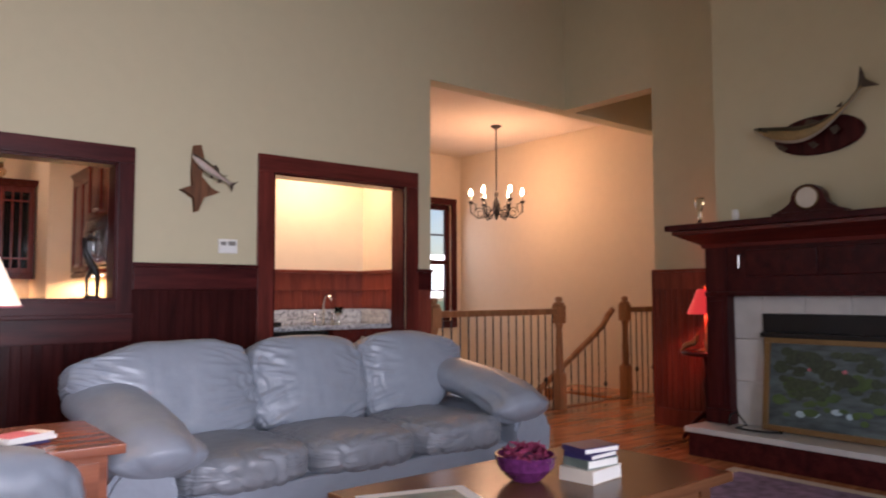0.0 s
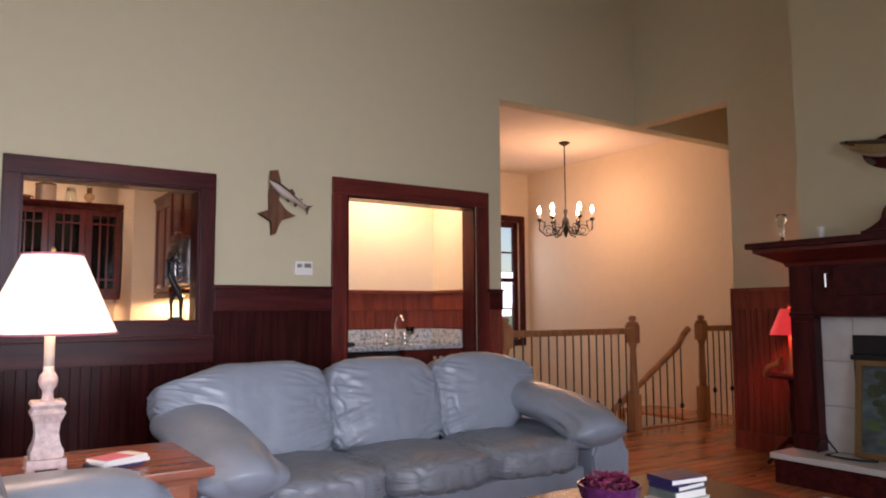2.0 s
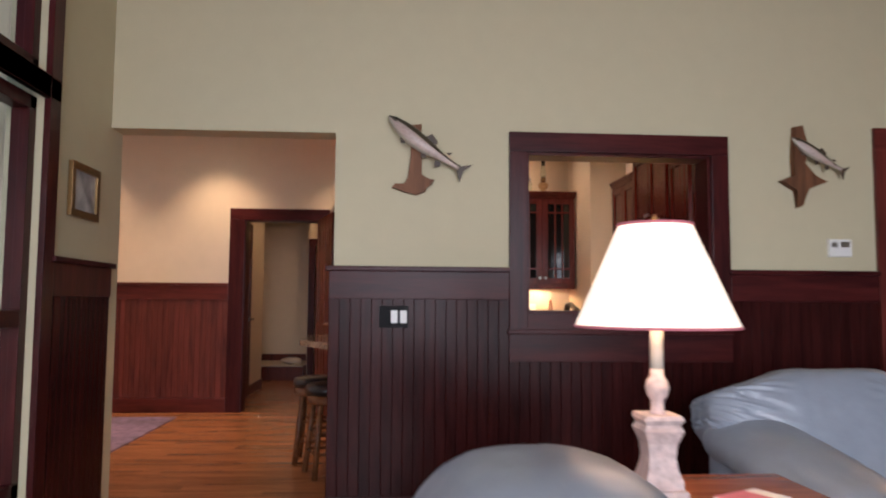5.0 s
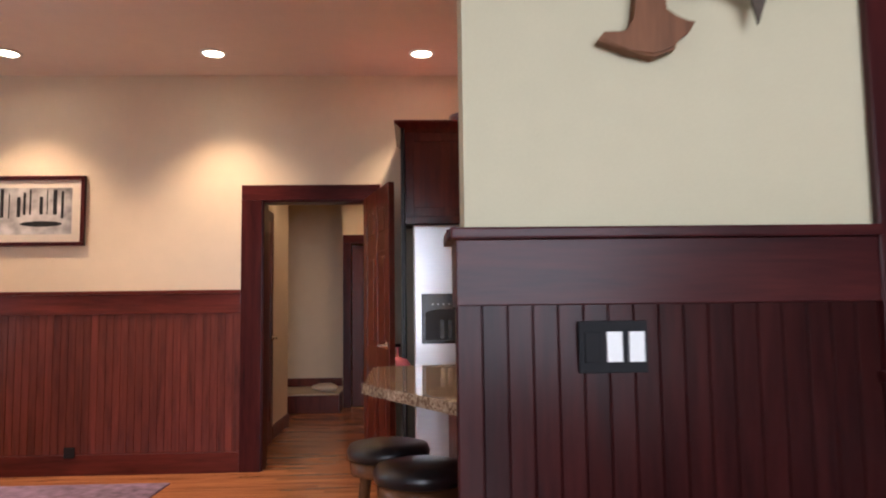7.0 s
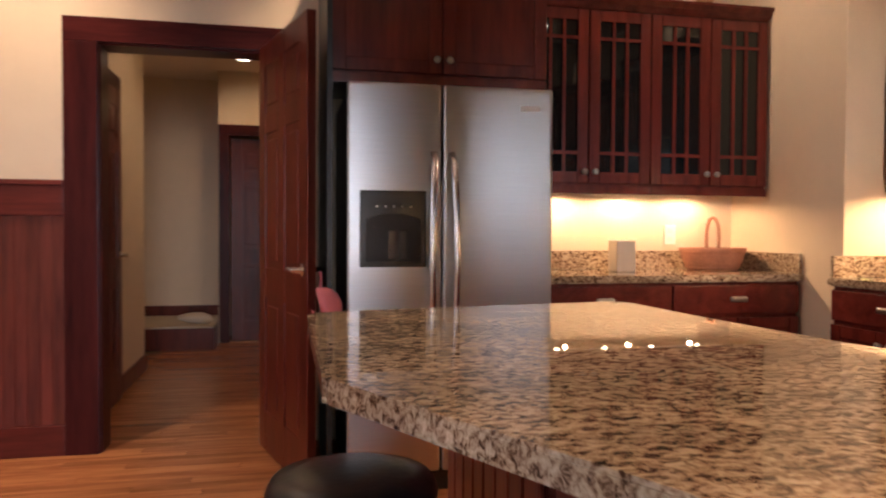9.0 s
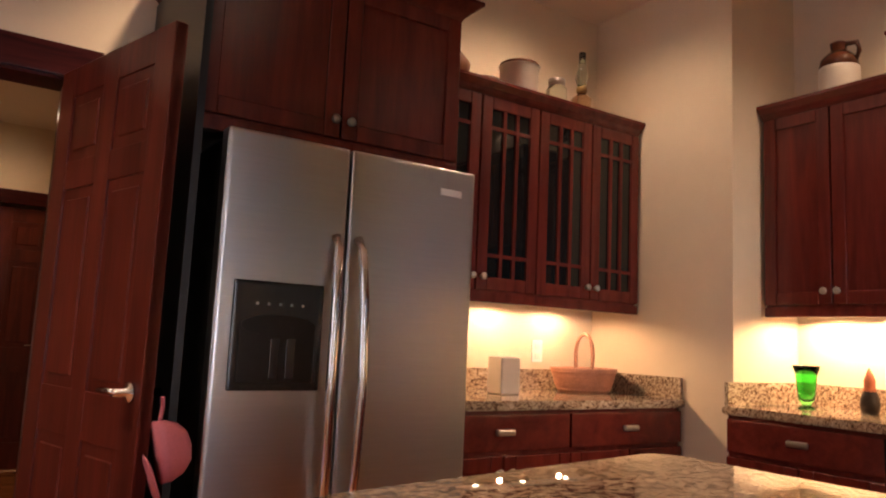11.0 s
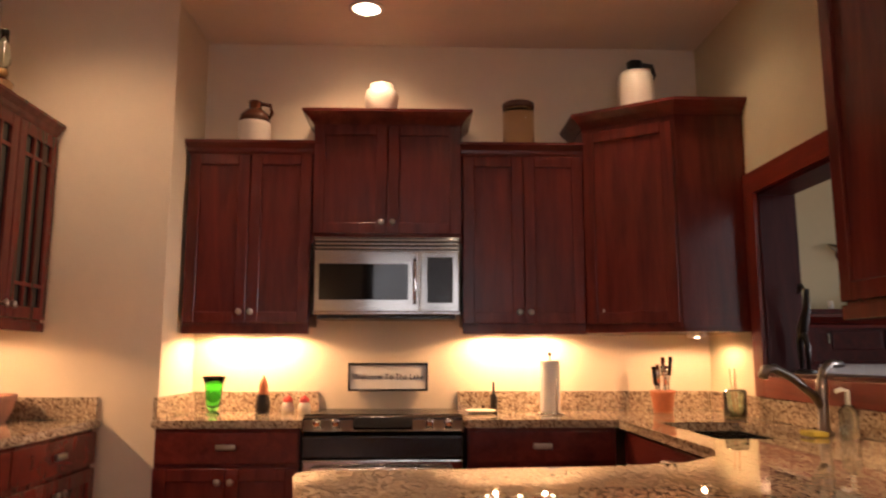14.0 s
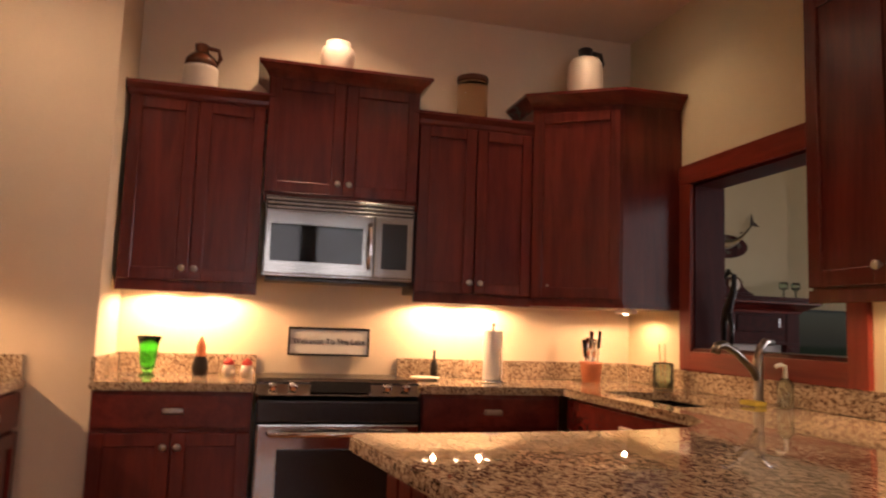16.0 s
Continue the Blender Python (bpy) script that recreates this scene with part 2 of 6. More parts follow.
RED = plain("red_cloth", (0.55, 0.06, 0.05), 0.8, 0, 120, 0.1, 0.2)
PINK = plain("pink_cloth", (0.55, 0.16, 0.20), 0.8, 0, 120, 0.1, 0.2)
PURPLE = plain("purple_glass_beads", (0.10, 0.02, 0.09), 0.15, 0, 50, 0.5, 0.2)
POTP = plain("dried_petals", (0.22, 0.02, 0.07), 0.8, 0, 90, 0.6, 0.5)
TERRA = plain("terracotta", (0.50, 0.17, 0.08), 0.7, 0, 40, 0.15, 0.1)
NAVY = plain("dark_blue_cover", (0.03, 0.025, 0.09), 0.35, 0, 40, 0.2, 0.02)
CARPET = plain("cream_carpet", (0.55, 0.47, 0.36), 0.95, 0, 300, 0.12, 0.5)
RUG = plain("patterned_rug", (0.22, 0.15, 0.24), 0.95, 0, 14, 0.7, 0.5)
PICT = plain("landscape_print", (0.16, 0.20, 0.17), 0.4, 0, 9, 0.9, 0.02)
PHOTO = plain("pale_print", (0.42, 0.41, 0.40), 0.12, 0, 9, 0.95, 0)
LAKE = plain("painted_lake", (0.075, 0.105, 0.11), 0.3, 0, 14, 0.9, 0.02, stretch=(1, 0.5, 2))
LEAFD = plain("painted_trees", (0.035, 0.055, 0.025), 0.4, 0, 40, 0.7, 0.1)
SKYP = plain("painted_sky_gleam", (0.42, 0.55, 0.62), 0.4, 0, 20, 0.2, 0.05)
GOLD = plain("dull_gold_frame", (0.22, 0.13, 0.05), 0.4, 0.6, 40, 0.2, 0.1)
LEAF = plain("foliage", (0.07, 0.12, 0.035), 0.7, 0, 4, 0.8, 0.4)
GREENG = glass("green_glass", (0.22, 0.92, 0.26), 0.03)
JARG = glass("clear_jar_glass", (0.80, 0.92, 0.85), 0.03)
CLEAR = glass("window_glass")
AMBERG = glass("brown_jar_glass", (0.75, 0.55, 0.38), 0.05)
SHADE = glow("lamp_shade", (1.0, 0.78, 0.62), 0.95, (0.85, 0.75, 0.65))
REDSHADE = glow("red_shade", (1.0, 0.045, 0.055), 0.5, (0.6, 0.06, 0.05))
CANDLE = glow("candle_bulb", (1.0, 0.75, 0.45), 40.0)
CANLIGHT = glow("recessed_lens", (1.0, 0.86, 0.68), 14.0)
PUCK = glow("strip_lens", (1.0, 0.82, 0.55), 25.0)
DARKGLASS = plain("dark_opaque_glass", (0.010, 0.011, 0.011), 0.04, 0, 10, 0.3, 0)


# ---- mesh helpers ----
def B():
    return bmesh.new()


def bx(bm, x0, y0, z0, x1, y1, z1, bev=0.0, m=None, seg=2):
    """Adds a box, bevelled if asked."""
    old = set(bm.verts) if m is not None else ()
    r = bmesh.ops.create_cube(bm, size=1.0)
    bmesh.ops.transform(bm, matrix=Matrix.Translation(((x0 + x1) / 2, (y0 + y1) / 2, (z0 + z1) / 2)) @ Matrix.Diagonal((abs(x1 - x0), abs(y1 - y0), abs(z1 - z0), 1)), verts=r["verts"])
    vs = r["verts"]
    if bev:
        es = list({e for v in vs for e in v.link_edges})
        bmesh.ops.bevel(bm, geom=es, offset=bev, segments=seg, affect='EDGES', profile=0.7)
    if m is not None:
        bmesh.ops.transform(bm, matrix=m, verts=[v for v in bm.verts if v not in old])
    return bm


def lathe(bm, prof, seg=20, m=None):
    """Turns a profile of (radius, height) about z."""
    rings = []
    for r, z in prof:
        rings.append([bm.verts.new((max(r, 1e-4) * math.cos(2 * math.pi * i / seg), max(r, 1e-4) * math.sin(2 * math.pi * i / seg), z)) for i in range(seg)])
    for a, b in zip(rings, rings[1:]):
        for i in range(seg):
            bm.faces.new((a[i], a[(i + 1) % seg], b[(i + 1) % seg], b[i]))
    for ring in (rings[0], rings[-1]):
        bm.faces.new(ring)
    if m is not None:
        bmesh.ops.transform(bm, matrix=m, verts=[v for r in rings for v in r])
    return bm


def tube(bm, pts, r, seg=8, taper=None):
    """A round bar along points."""
    pts = [Vector(p) for p in pts]
    rings = []
    for i, p in enumerate(pts):
        d = (pts[min(i + 1, len(pts) - 1)] - pts[max(i - 1, 0)]).normalized()
        u = d.cross(Vector((0, 0, 1)) if abs(d.z) < 0.9 else Vector((1, 0, 0))).normalized()
        w = d.cross(u)
        rr = r if taper is None else r * taper[i]
        rings.append([bm.verts.new(p + rr * (math.cos(2 * math.pi * k / seg) * u + math.sin(2 * math.pi * k / seg) * w)) for k in range(seg)])
    for a, b in zip(rings, rings[1:]):
        for k in range(seg):
            bm.faces.new((a[k], a[(k + 1) % seg], b[(k + 1) % seg], b[k]))
    bm.faces.new(rings[0])
    bm.faces.new(rings[-1])
    return bm


def prism(bm, outline, z0, z1, bev=0.0):
    """An upright prism on an outline of (x, y)."""
    low = [bm.verts.new((x, y, z0)) for x, y in outline]
    top = [bm.verts.new((x, y, z1)) for x, y in outline]
    n = len(outline)
    for i in range(n):
        bm.faces.new((low[i], low[(i + 1) % n], top[(i + 1) % n], top[i]))
    bm.faces.new(top)
    bm.faces.new(low[::-1])
    if bev:
        es = [e for e in bm.edges if abs(e.verts[0].co.z - e.verts[1].co.z) < 1e-6]
        bmesh.ops.bevel(bm, geom=es, offset=bev, segments=2, affect='EDGES')
    return bm


def pillow(bm, x0, y0, z0, x1, y1, z1, puff=0.05, e=4.0, cuts=10, wrinkle=0.012, m=None, s=0, crease=0.0):
    """A soft cushion: a superellipsoid with wrinkles."""
    r = bmesh.ops.create_cube(bm, size=2.0)
    vs = r["verts"]
    es = list({q for v in vs for q in v.link_edges})
    bmesh.ops.subdivide_edges(bm, edges=es, cuts=cuts, use_grid_fill=True)
    vs = list(bm.verts)
    c = Vector(((x0 + x1) / 2, (y0 + y1) / 2, (z0 + z1) / 2))
    h = Vector(((x1 - x0) / 2, (y1 - y0) / 2, (z1 - z0) / 2))
    for v in vs:
        p = v.co.copy()
        k = (abs(p.x) ** e + abs(p.y) ** e + abs(p.z) ** e) ** (1 / e)
        p /= k
        q = Vector((p.x * h.x, p.y * h.y, p.z * h.z)) + c
        cr = 1 - abs(noise.noise(Vector((q.x * 10, q.y * 16, q.z * 5)) + Vector((s * 3, 0, s))))
        edge = max(0.0, max(abs(p.x), abs(p.y) if h.y > h.x else 0.0) - 0.45) / 0.55
        w = -1.6 * edge * max(0.0, cr - 0.84) / 0.16 + 0.8 * noise.noise(q * 4 + Vector((s, s * 2, 0))) + 0.25 * noise.noise(Vector((q.x * 22, q.y * 22, q.z * 6)) + Vector((0, s, s)))
        d = Vector((p.x / h.x, p.y / h.y, p.z / h.z)).normalized()
        if crease:
            rim = max(0.0, abs(p.x) - 0.30) * max(0.0, 1.15 - abs(p.x))
            fold = max(0.0, 1 - 2.6 * abs(noise.noise(Vector((p.z * 7.0 + 2.5 * p.x * (1 if p.z > 0 else -1) + s * 7, p.x * 1.4, s)))))
            w -= 6.0 * rim * fold * crease / wrinkle
        v.co = q + d * w * wrinkle
    if m is not None:
        bmesh.ops.transform(bm, matrix=m, verts=vs)
    return bm


def mesh_of(bm, material, smooth=False):
    bmesh.ops.recalc_face_normals(bm, faces=bm.faces)
    me = bpy.data.meshes.new("mesh")
    bm.to_mesh(me)
    bm.free()
    me.materials.append(material)
    if smooth:
        me.polygons.foreach_set("use_smooth", [True] * len(me.polygons))
    return me


def part(name, bm, material, parent, label="", smooth=False):
    """One mesh under a thing or a part, in the thing's own coordinates."""
    ob = new(name, mesh_of(bm, material, smooth))
    ob.parent = parent
    return tagged(ob, label)


def thing(name, at, label, category, group="", rz=0):
    ob = new(name)
    ob.matrix_world = pose(*at, 0, 0, rz)
    return tagged(ob, label, category, group)


def single(name, bm, material, label, category, at=(0, 0, 0), rz=0, smooth=False, group=""):
    ob = new(name, mesh_of(bm, material, smooth))
    ob.matrix_world = pose(*at, 0, 0, rz)
    return tagged(ob, label, category, group)


def struct(name, bm, material, label="", parent=None):
    ob = new(name, mesh_of(bm, material))
    if parent:
        ob.parent = parent
        return ob
    return tagged(ob, label or name.replace("_", " "), "", "", "structure")


# ---- structure: shared numbers ----
WT = 0.16            # wall thickness
WX0, WX1 = -0.955, 3.72   # ends of the long wall
KH, LH = 3.06, 5.2   # ceilings of kitchen and living room
WZ = 1.365           # wainscot top
FY = 4.0             # kitchen's far wall
SX = 1.84            # stove wall

# long wall between living room and kitchen, with pass-through and bar opening
b = B()
bx(b, WX0, 0, 0, 0.09, WT, LH)
bx(b, 0.09, 0, 0, 1.155, WT, 1.115)
bx(b, 0.09, 0, 2.02, 1.155, WT, LH)
bx(b, 1.155, 0, 0, 2.24, WT, LH)
bx(b, 2.24, 0, 2.07, 3.44, WT, LH)
bx(b, 3.44, 0, 0, WX1, WT, LH)
bx(b, WX1, 0, 3.05, 7.5, WT, LH)      # header over the stairwell
bx(b, -2.15, 0, 2.114, WX0, WT, LH)   # header over the way to the kitchen
struct("wall_north", b, PAINT, "painted wall of the living room with openings")
# living room's west wall with window openings, running on past the corner
b = B()
bx(b, -2.31, -0.75, 0, -2.15, WT, LH)
bx(b, -2.31, -5.4, 0, -2.15, -0.75, 0.35)
bx(b, -2.31, -5.4, 2.95, -2.15, -0.75, LH)
bx(b, -2.31, -2.35, 0.35, -2.15, -2.2, 2.95)
bx(b, -2.31, -8.2, 0, -2.15, -5.4, LH)
struct("wall_west", b, PAINT, "painted living room wall with tall windows")
b = B()
bx(b, -2.31, -8.2, 0, -1.6, -8.0, LH)
bx(b, 4.0, -8.2, 0, 5.7, -8.0, LH)
bx(b, -1.6, -8.2, 0, 4.0, -8.0, 0.3)
bx(b, -1.6, -8.2, 3.8, 4.0, -8.0, LH)
struct("wall_south", b, PAINT, "painted wall with a wide window behind")
# east wall with the chimney breast and the opening to the hall
b = B()
bx(b, 5.48, -8.2, 0, 5.64, -1.055, LH)
bx(b, 5.48, -1.055, 3.05, 5.64, 0, LH)
struct("wall_east", b, PAINT, "painted wall beside the fireplace")
b = B()
bx(b, 4.95, -3.62, 0.2, 5.48, -1.98, LH)
struct("chimney_breast", b, PAINT, "painted chimney breast above the mantel")
b = B()
bx(b, -2.4, -8.3, LH, 7.6, WT, LH + 0.1)
struct("ceiling", b, CEIL, "high living room ceiling")
# kitchen and dining room
b = B()
bx(b, -6.1, FY, 0, -2.25, FY + WT, KH)
bx(b, -2.25, FY, 2.07, -1.43, FY + WT, KH)
bx(b, -1.43, FY, 0, 2.0, FY + WT, KH)
struct("wall_kitchen_far", b, PAINT_K, "cream wall of kitchen and dining room")
b = B()
bx(b, SX, WT, 0, SX + 0.16, 3.09, KH)
bx(b, 1.31, 3.09, 0, SX + 0.16, FY, KH)
struct("wall_stove", b, PAINT_K, "cream wall behind the stove with a jog")
b = B()
bx(b, -6.26, -0.1, 0, -6.1, 0.7, KH)
bx(b, -6.26, 2.6, 0, -6.1, FY + WT, KH)
bx(b, -6.26, 0.7, 0, -6.1, 2.6, 0.7)
bx(b, -6.26, 0.7, 2.75, -6.1, 2.6, KH)
bx(b, -6.26, 1.58, 0.7, -6.1, 1.72, 2.75)
bx(b, -6.1, 0.0, 0, -2.31, WT, KH)
struct("wall_dining", b, PAINT_K, "cream dining room walls with a window")
b = B()
bx(b, -6.2, WT, KH, SX + 0.1, FY + 0.05, KH + 0.1)
struct("ceiling_kitchen", b, CEIL, "kitchen ceiling with recessed lights")
# corridor behind the kitchen door
b = B()
bx(b, -2.56, FY + WT, 0, -2.44, 6.3, 2.7)
bx(b, -1.15, FY + WT, 0, -1.05, 7.6, 2.7)
struct("wall_corridor_side", b, PAINT_K, "cream corridor side walls")
b = B()
bx(b, -3.5, 8.1, 0, -1.0, 8.2, 2.7)
bx(b, -3.5, 6.2, 0, -3.4, 8.1, 2.7)
bx(b, -3.4, 6.2, 0, -2.56, 6.3, 2.7)
struct("wall_corridor_end", b, PAINT_K, "cream wall at the end of the corridor")
b = B()
bx(b, -1.9, 7.6, 2.1, -1.0, 7.7, 2.7)
bx(b, -1.98, 7.6, 0, -1.9, 8.1, 2.7)
bx(b, -1.15, 7.7, 0, -1.0, 8.1, 2.7)
struct("wall_corridor", b, PAINT_K, "cream corridor walls")
b = B()
bx(b, -3.5, FY + 0.1, 2.7, -1.0, 8.2, 2.78)
struct("ceiling_corridor", b, CEIL, "corridor ceiling")
b = B()
bx(b, -3.4, 7.2, 0, -1.98, 8.1, 0.2)
o = struct("landing_riser", b, DOORW, "red wooden riser of a low landing")
b = B()
bx(b, -3.4, 7.19, 0.203, -1.985, 8.1, 0.225, 0.006)
struct("landing_carpet", b, CARPET, "cream carpet on a low landing")
# stairwell
b = B()
bx(b, 3.5, 3.75, 0, 6.05, 3.9, 3.4)
bx(b, 7.05, 3.75, 0, 7.4, 3.9, 3.4)
bx(b, 6.05, 3.75, 2.55, 7.05, 3.9, 3.4)
bx(b, 6.05, 3.75, 0, 7.05, 3.9, 0.75)
struct("wall_stair_back", b, PAINT_K, "cream stairwell wall with a window")
b = B()
bx(b, 7.25, -2.2, -2.8, 7.4, 3.75, 3.9)
struct("wall_stair_east", b, PAINT_K, "cream stairwell wall behind the chandelier")
b = B()
bx(b, 3.56, WT, -2.8, 3.7, 3.75, 3.4)
bx(b, 3.7, 3.75, -2.8, 7.25, 3.9, 0)
bx(b, 5.64, -2.3, 0, 7.4, -2.2, 3.9)
struct("wall_stairwell", b, PAINT_K, "cream side walls of the stairwell")
b = B()
bx(b, 3.56, WT, 3.33, 7.4, 3.9, 3.42)
bx(b, 5.64, -2.3, 3.8, 7.4, 0, 3.9)
struct("ceiling_stairwell", b, CEIL, "stairwell ceiling")
# bar niche
b = B()
bx(b, 2.1, WT, 0, 2.22, 0.80, 2.6)
bx(b, 3.46, WT, 0, 3.56, 0.80, 2.6)
bx(b, 2.22, 0.68, 0, 3.46, 0.80, 2.6)
struct("wall_bar_niche", b, PAINT_K, "cream walls of the bar niche")
b = B()
bx(b, 2.1, WT, 2.4, 3.56, 0.8, 2.5)
struct("ceiling_bar_niche", b, CEIL, "bar niche ceiling")
# floors
b = B()
bx(b, -2.3, -8.2, -0.16, 5.6, -2.25, -0.02)
bx(b, -2.3, -2.25, -0.16, 7.4, 0.10, -0.02)
bx(b, -6.2, 0.10, -0.16, 3.6, FY + 0.1, -0.02)
bx(b, -3.5, FY + 0.1, -0.16, -1.0, 8.2, -0.02)
floor = struct("floor", b, FLOORW, "oak strip floor")
b = B()
bx(b, 3.6, WT, -2.85, 7.4, 3.8, -2.75)
struct("floor_lower", b, CARPET, "lower floor of the stairwell")
# ground and trees outside
b = B()
bx(b, -400, -400, -3.2, 400, 400, -3.0)
struct("ground", b, LEAF, "grassy ground outside")


def tree(x, y, h, s):
    t = thing("tree", (x, y, -3.0), "broad green tree outside the windows", "tree", "trees outside")
    part("trunk", tube(B(), [(0, 0, 0), (0.1, 0, h * 0.4), (0.0, 0.1, h * 0.8)], 0.22, 8, (1, 0.7, 0.3)), TRIMW, t)
    rnd = random.Random(s)
    bm = B()
    for i in range(700):
        a, u, q = rnd.uniform(0, 6.28), rnd.uniform(-1, 1), rnd.random() ** 0.4
        p = Vector((math.cos(a) * math.sqrt(1 - u * u) * q * h * 0.33, math.sin(a) * math.sqrt(1 - u * u) * q * h * 0.33, h * 0.68 + u * q * h * 0.36))
        d = [Vector((rnd.uniform(-1, 1), rnd.uniform(-1, 1), rnd.uniform(-1, 1))) * 0.35 for _ in range(3)]
        bm.faces.new([bm.verts.new(p + k) for k in d])
    part("crown", bm, LEAF, t)


for i, (x, y, h) in enumerate(((-12, -3, 9), (-11, 1.5, 8), (-14, 5, 10), (-9, -8, 9), (-1, -18, 10), (4, -17, 9), (1.5, -22, 12), (6.5, 12, 9), (8.5, 13, 10), (-3, -17, 9))):
    tree(x, y, h, i)


# ---- trim ----
def boards(parent, x0, x1, y, z0, z1, axis='x', face=-1, material=BEAD, w=0.056, skip=()):
    """Beadboard: single boards with a gap between, proud of the wall."""
    n = max(1, round((x1 - x0) / w))
    w = (x1 - x0) / n
    bm = B()
    bx(bm, 0.0008, 0.006, 0, w - 0.0008, 0.012, z1 - z0, 0.0024, seg=1)
    me = mesh_of(bm, material)
    for i in range(n):
        o = new("board", me)
        o.parent = parent
        a = x0 + i * w
        if axis == 'x':
            o.matrix_world = pose(a, y - 0.012 if face < 0 else y - 0.006, z0)
        else:
            o.matrix_world = pose(y + 0.012 if face < 0 else y, a, z0, 0, 0, 90) if face < 0 else pose(y + 0.012, a, z0, 0, 0, 90)


def wainscot(name, x0, x1, y, face=-1, top=WZ, material=BEAD, rail=TRIMX, low=0.0, label="dark cherry beadboard wainscot with a cap rail"):
    """Wainscot along x on the wall face y; face -1: towards -y."""
    f = face
    w = tagged(new(name), label, "", "", "structure")
    bm = B()
    bx(bm, x0, y, low, x1, y + f * 0.004, top)
    part("backing", bm, material, w)
    boards(w, x0, x1, y + f * 0.004, low + 0.14, top - 0.16, 'x', f, material)
    bm = B()
    bx(bm, x0, y, top - 0.17, x1, y + f * 0.022, top - 0.02, 0.003)
    part("rail", bm, rail, w)
    bm = B()
    bx(bm, x0 - 0.012, y - f * 0.0, top - 0.02, x1 + 0.0, y + f * 0.042, top + 0.006, 0.005)
    part("cap", bm, rail, w)
    if low < 0.01:
        bm = B()
        bx(bm, x0, y, 0, x1, y + f * 0.024, 0.15, 0.004)
        part("baseboard", bm, rail, w)
    return w


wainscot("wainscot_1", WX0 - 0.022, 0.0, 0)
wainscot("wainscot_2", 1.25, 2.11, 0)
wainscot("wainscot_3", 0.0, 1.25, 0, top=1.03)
wainscot("wainscot_4", 3.56, WX1, 0, material=BEADLAMP)
wainscot("wainscot_5", -6.1, -2.401, FY, material=BEADLIT, rail=TRIMLITX)
wainscot("wainscot_bar", 2.22, 3.46, 0.68, low=0.9, material=BEADLAMP, rail=BEADLAMP, top=1.365, label="lamplit-toned cherry wainscot behind the bar sink")


def wainscot_y(name, y0, y1, x, face, material=BEAD, rail=TRIMW, low=0.0, top=WZ, label="dark cherry wainscot with a cap rail"):
    """Wainscot along y on the wall face x; face -1: towards -x."""
    f = face
    w = tagged(new(name), label, "", "", "structure")
    bm = B()
    bx(bm, x, y0, low, x + f * 0.004, y1, top)
    part("backing", bm, material, w)
    n = max(1, round((y1 - y0) / 0.056))
    s = (y1 - y0) / n
    bm = B()
    bx(bm, 0, 0.002, 0, 0.012, s - 0.003, top - 0.16 - low - 0.14, 0.003, seg=1)
    me = mesh_of(bm, material)
    for i in range(n):
        o = new("board", me)
        o.parent = w
        o.matrix_world = pose(x + f * 0.004 - (0.012 if f < 0 else 0), y0 + i * s, low + 0.14)
    bm = B()
    bx(bm, x, y0, top - 0.17, x + f * 0.022, y1, top - 0.02, 0.003)
    part("rail", bm, rail, w)
    bm = B()
    bx(bm, x, y0 - 0.01, top - 0.02, x + f * 0.042, y1 + 0.01, top + 0.006, 0.005)
    part("cap", bm, rail, w)
    if low < 0.01:
        bm = B()
        bx(bm, x, y0, 0, x + f * 0.024, y1, 0.15, 0.004)
        part("baseboard", bm, rail, w)
    return w


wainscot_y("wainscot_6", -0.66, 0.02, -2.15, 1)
wainscot_y("wainscot_7", -1.98, -1.055, 5.48, -1, BEADLAMP, BEADLAMP)
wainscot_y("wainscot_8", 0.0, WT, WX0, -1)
wainscot_y("wainscot_9", WT, 0.68, 3.46, -1, BEADLAMP, BEADLAMP, low=0.9, label="lamplit-toned cherry wainscot at the side of the bar niche")
# end cap of the wainscot on the hall side of the east wall
b = B()
bx(b, 5.455, -1.055, 0, 5.66, -1.03, WZ, 0.004)
struct("trim_east_end", b, BEADLAMP, "lamplit-toned cherry end board of the wainscot")


def casing(name, x0, x1, z0, z1, y, f, w=0.10, sill=True, label="dark cherry casing", woods=(TRIMW, TRIMX), wide=0.0):
    """A frame round an opening in a wall along x; x0..x1, z0..z1 is the opening."""
    c = tagged(new(name), label, "", "", "structure")
    d = f * 0.028
    for nm, q in (("jamb", (x0 - w - wide, z0 - (w if sill else 0), x0, z1)), ("jamb", (x1, z0 - (w if sill else 0), x1 + w, z1)), ("head", (x0 - w - wide, z1, x1 + w, z1 + w + 0.01))):
        bm = B()
        bx(bm, q[0], y, q[1], q[2], y + d, q[3], 0.004)
        part(nm, bm, woods[0] if nm == "jamb" else woods[1], c)
    if sill:
        bm = B()
        bx(bm, x0, y, z0 - w, x1, y + d, z0, 0.004)
        part("apron", bm, woods[1], c)
    return c


def lining(name, x0, x1, z0, z1, y0, y1, bottom=True):
    """Boards that line an opening through a wall along x."""
    c = tagged(new(name), "dark cherry lining of a wall opening", "", "", "structure")
    for nm, q in (("side", (x0 - 0.002, z0, x0 + 0.018, z1)), ("side", (x1 - 0.018, z0, x1 + 0.002, z1)), ("top", (x0, z1 - 0.018, x1, z1 + 0.002))):
        bm = B()
        bx(bm, q[0], y0, q[1], q[2], y1, q[3])
        part(nm, bm, TRIMW, c)
    if bottom:
        bm = B()
        bx(bm, x0, y0 - 0.03, z0 - 0.002, x1, y1 + 0.01, z0 + 0.02, 0.004)
        part("sill", bm, TRIMX, c)


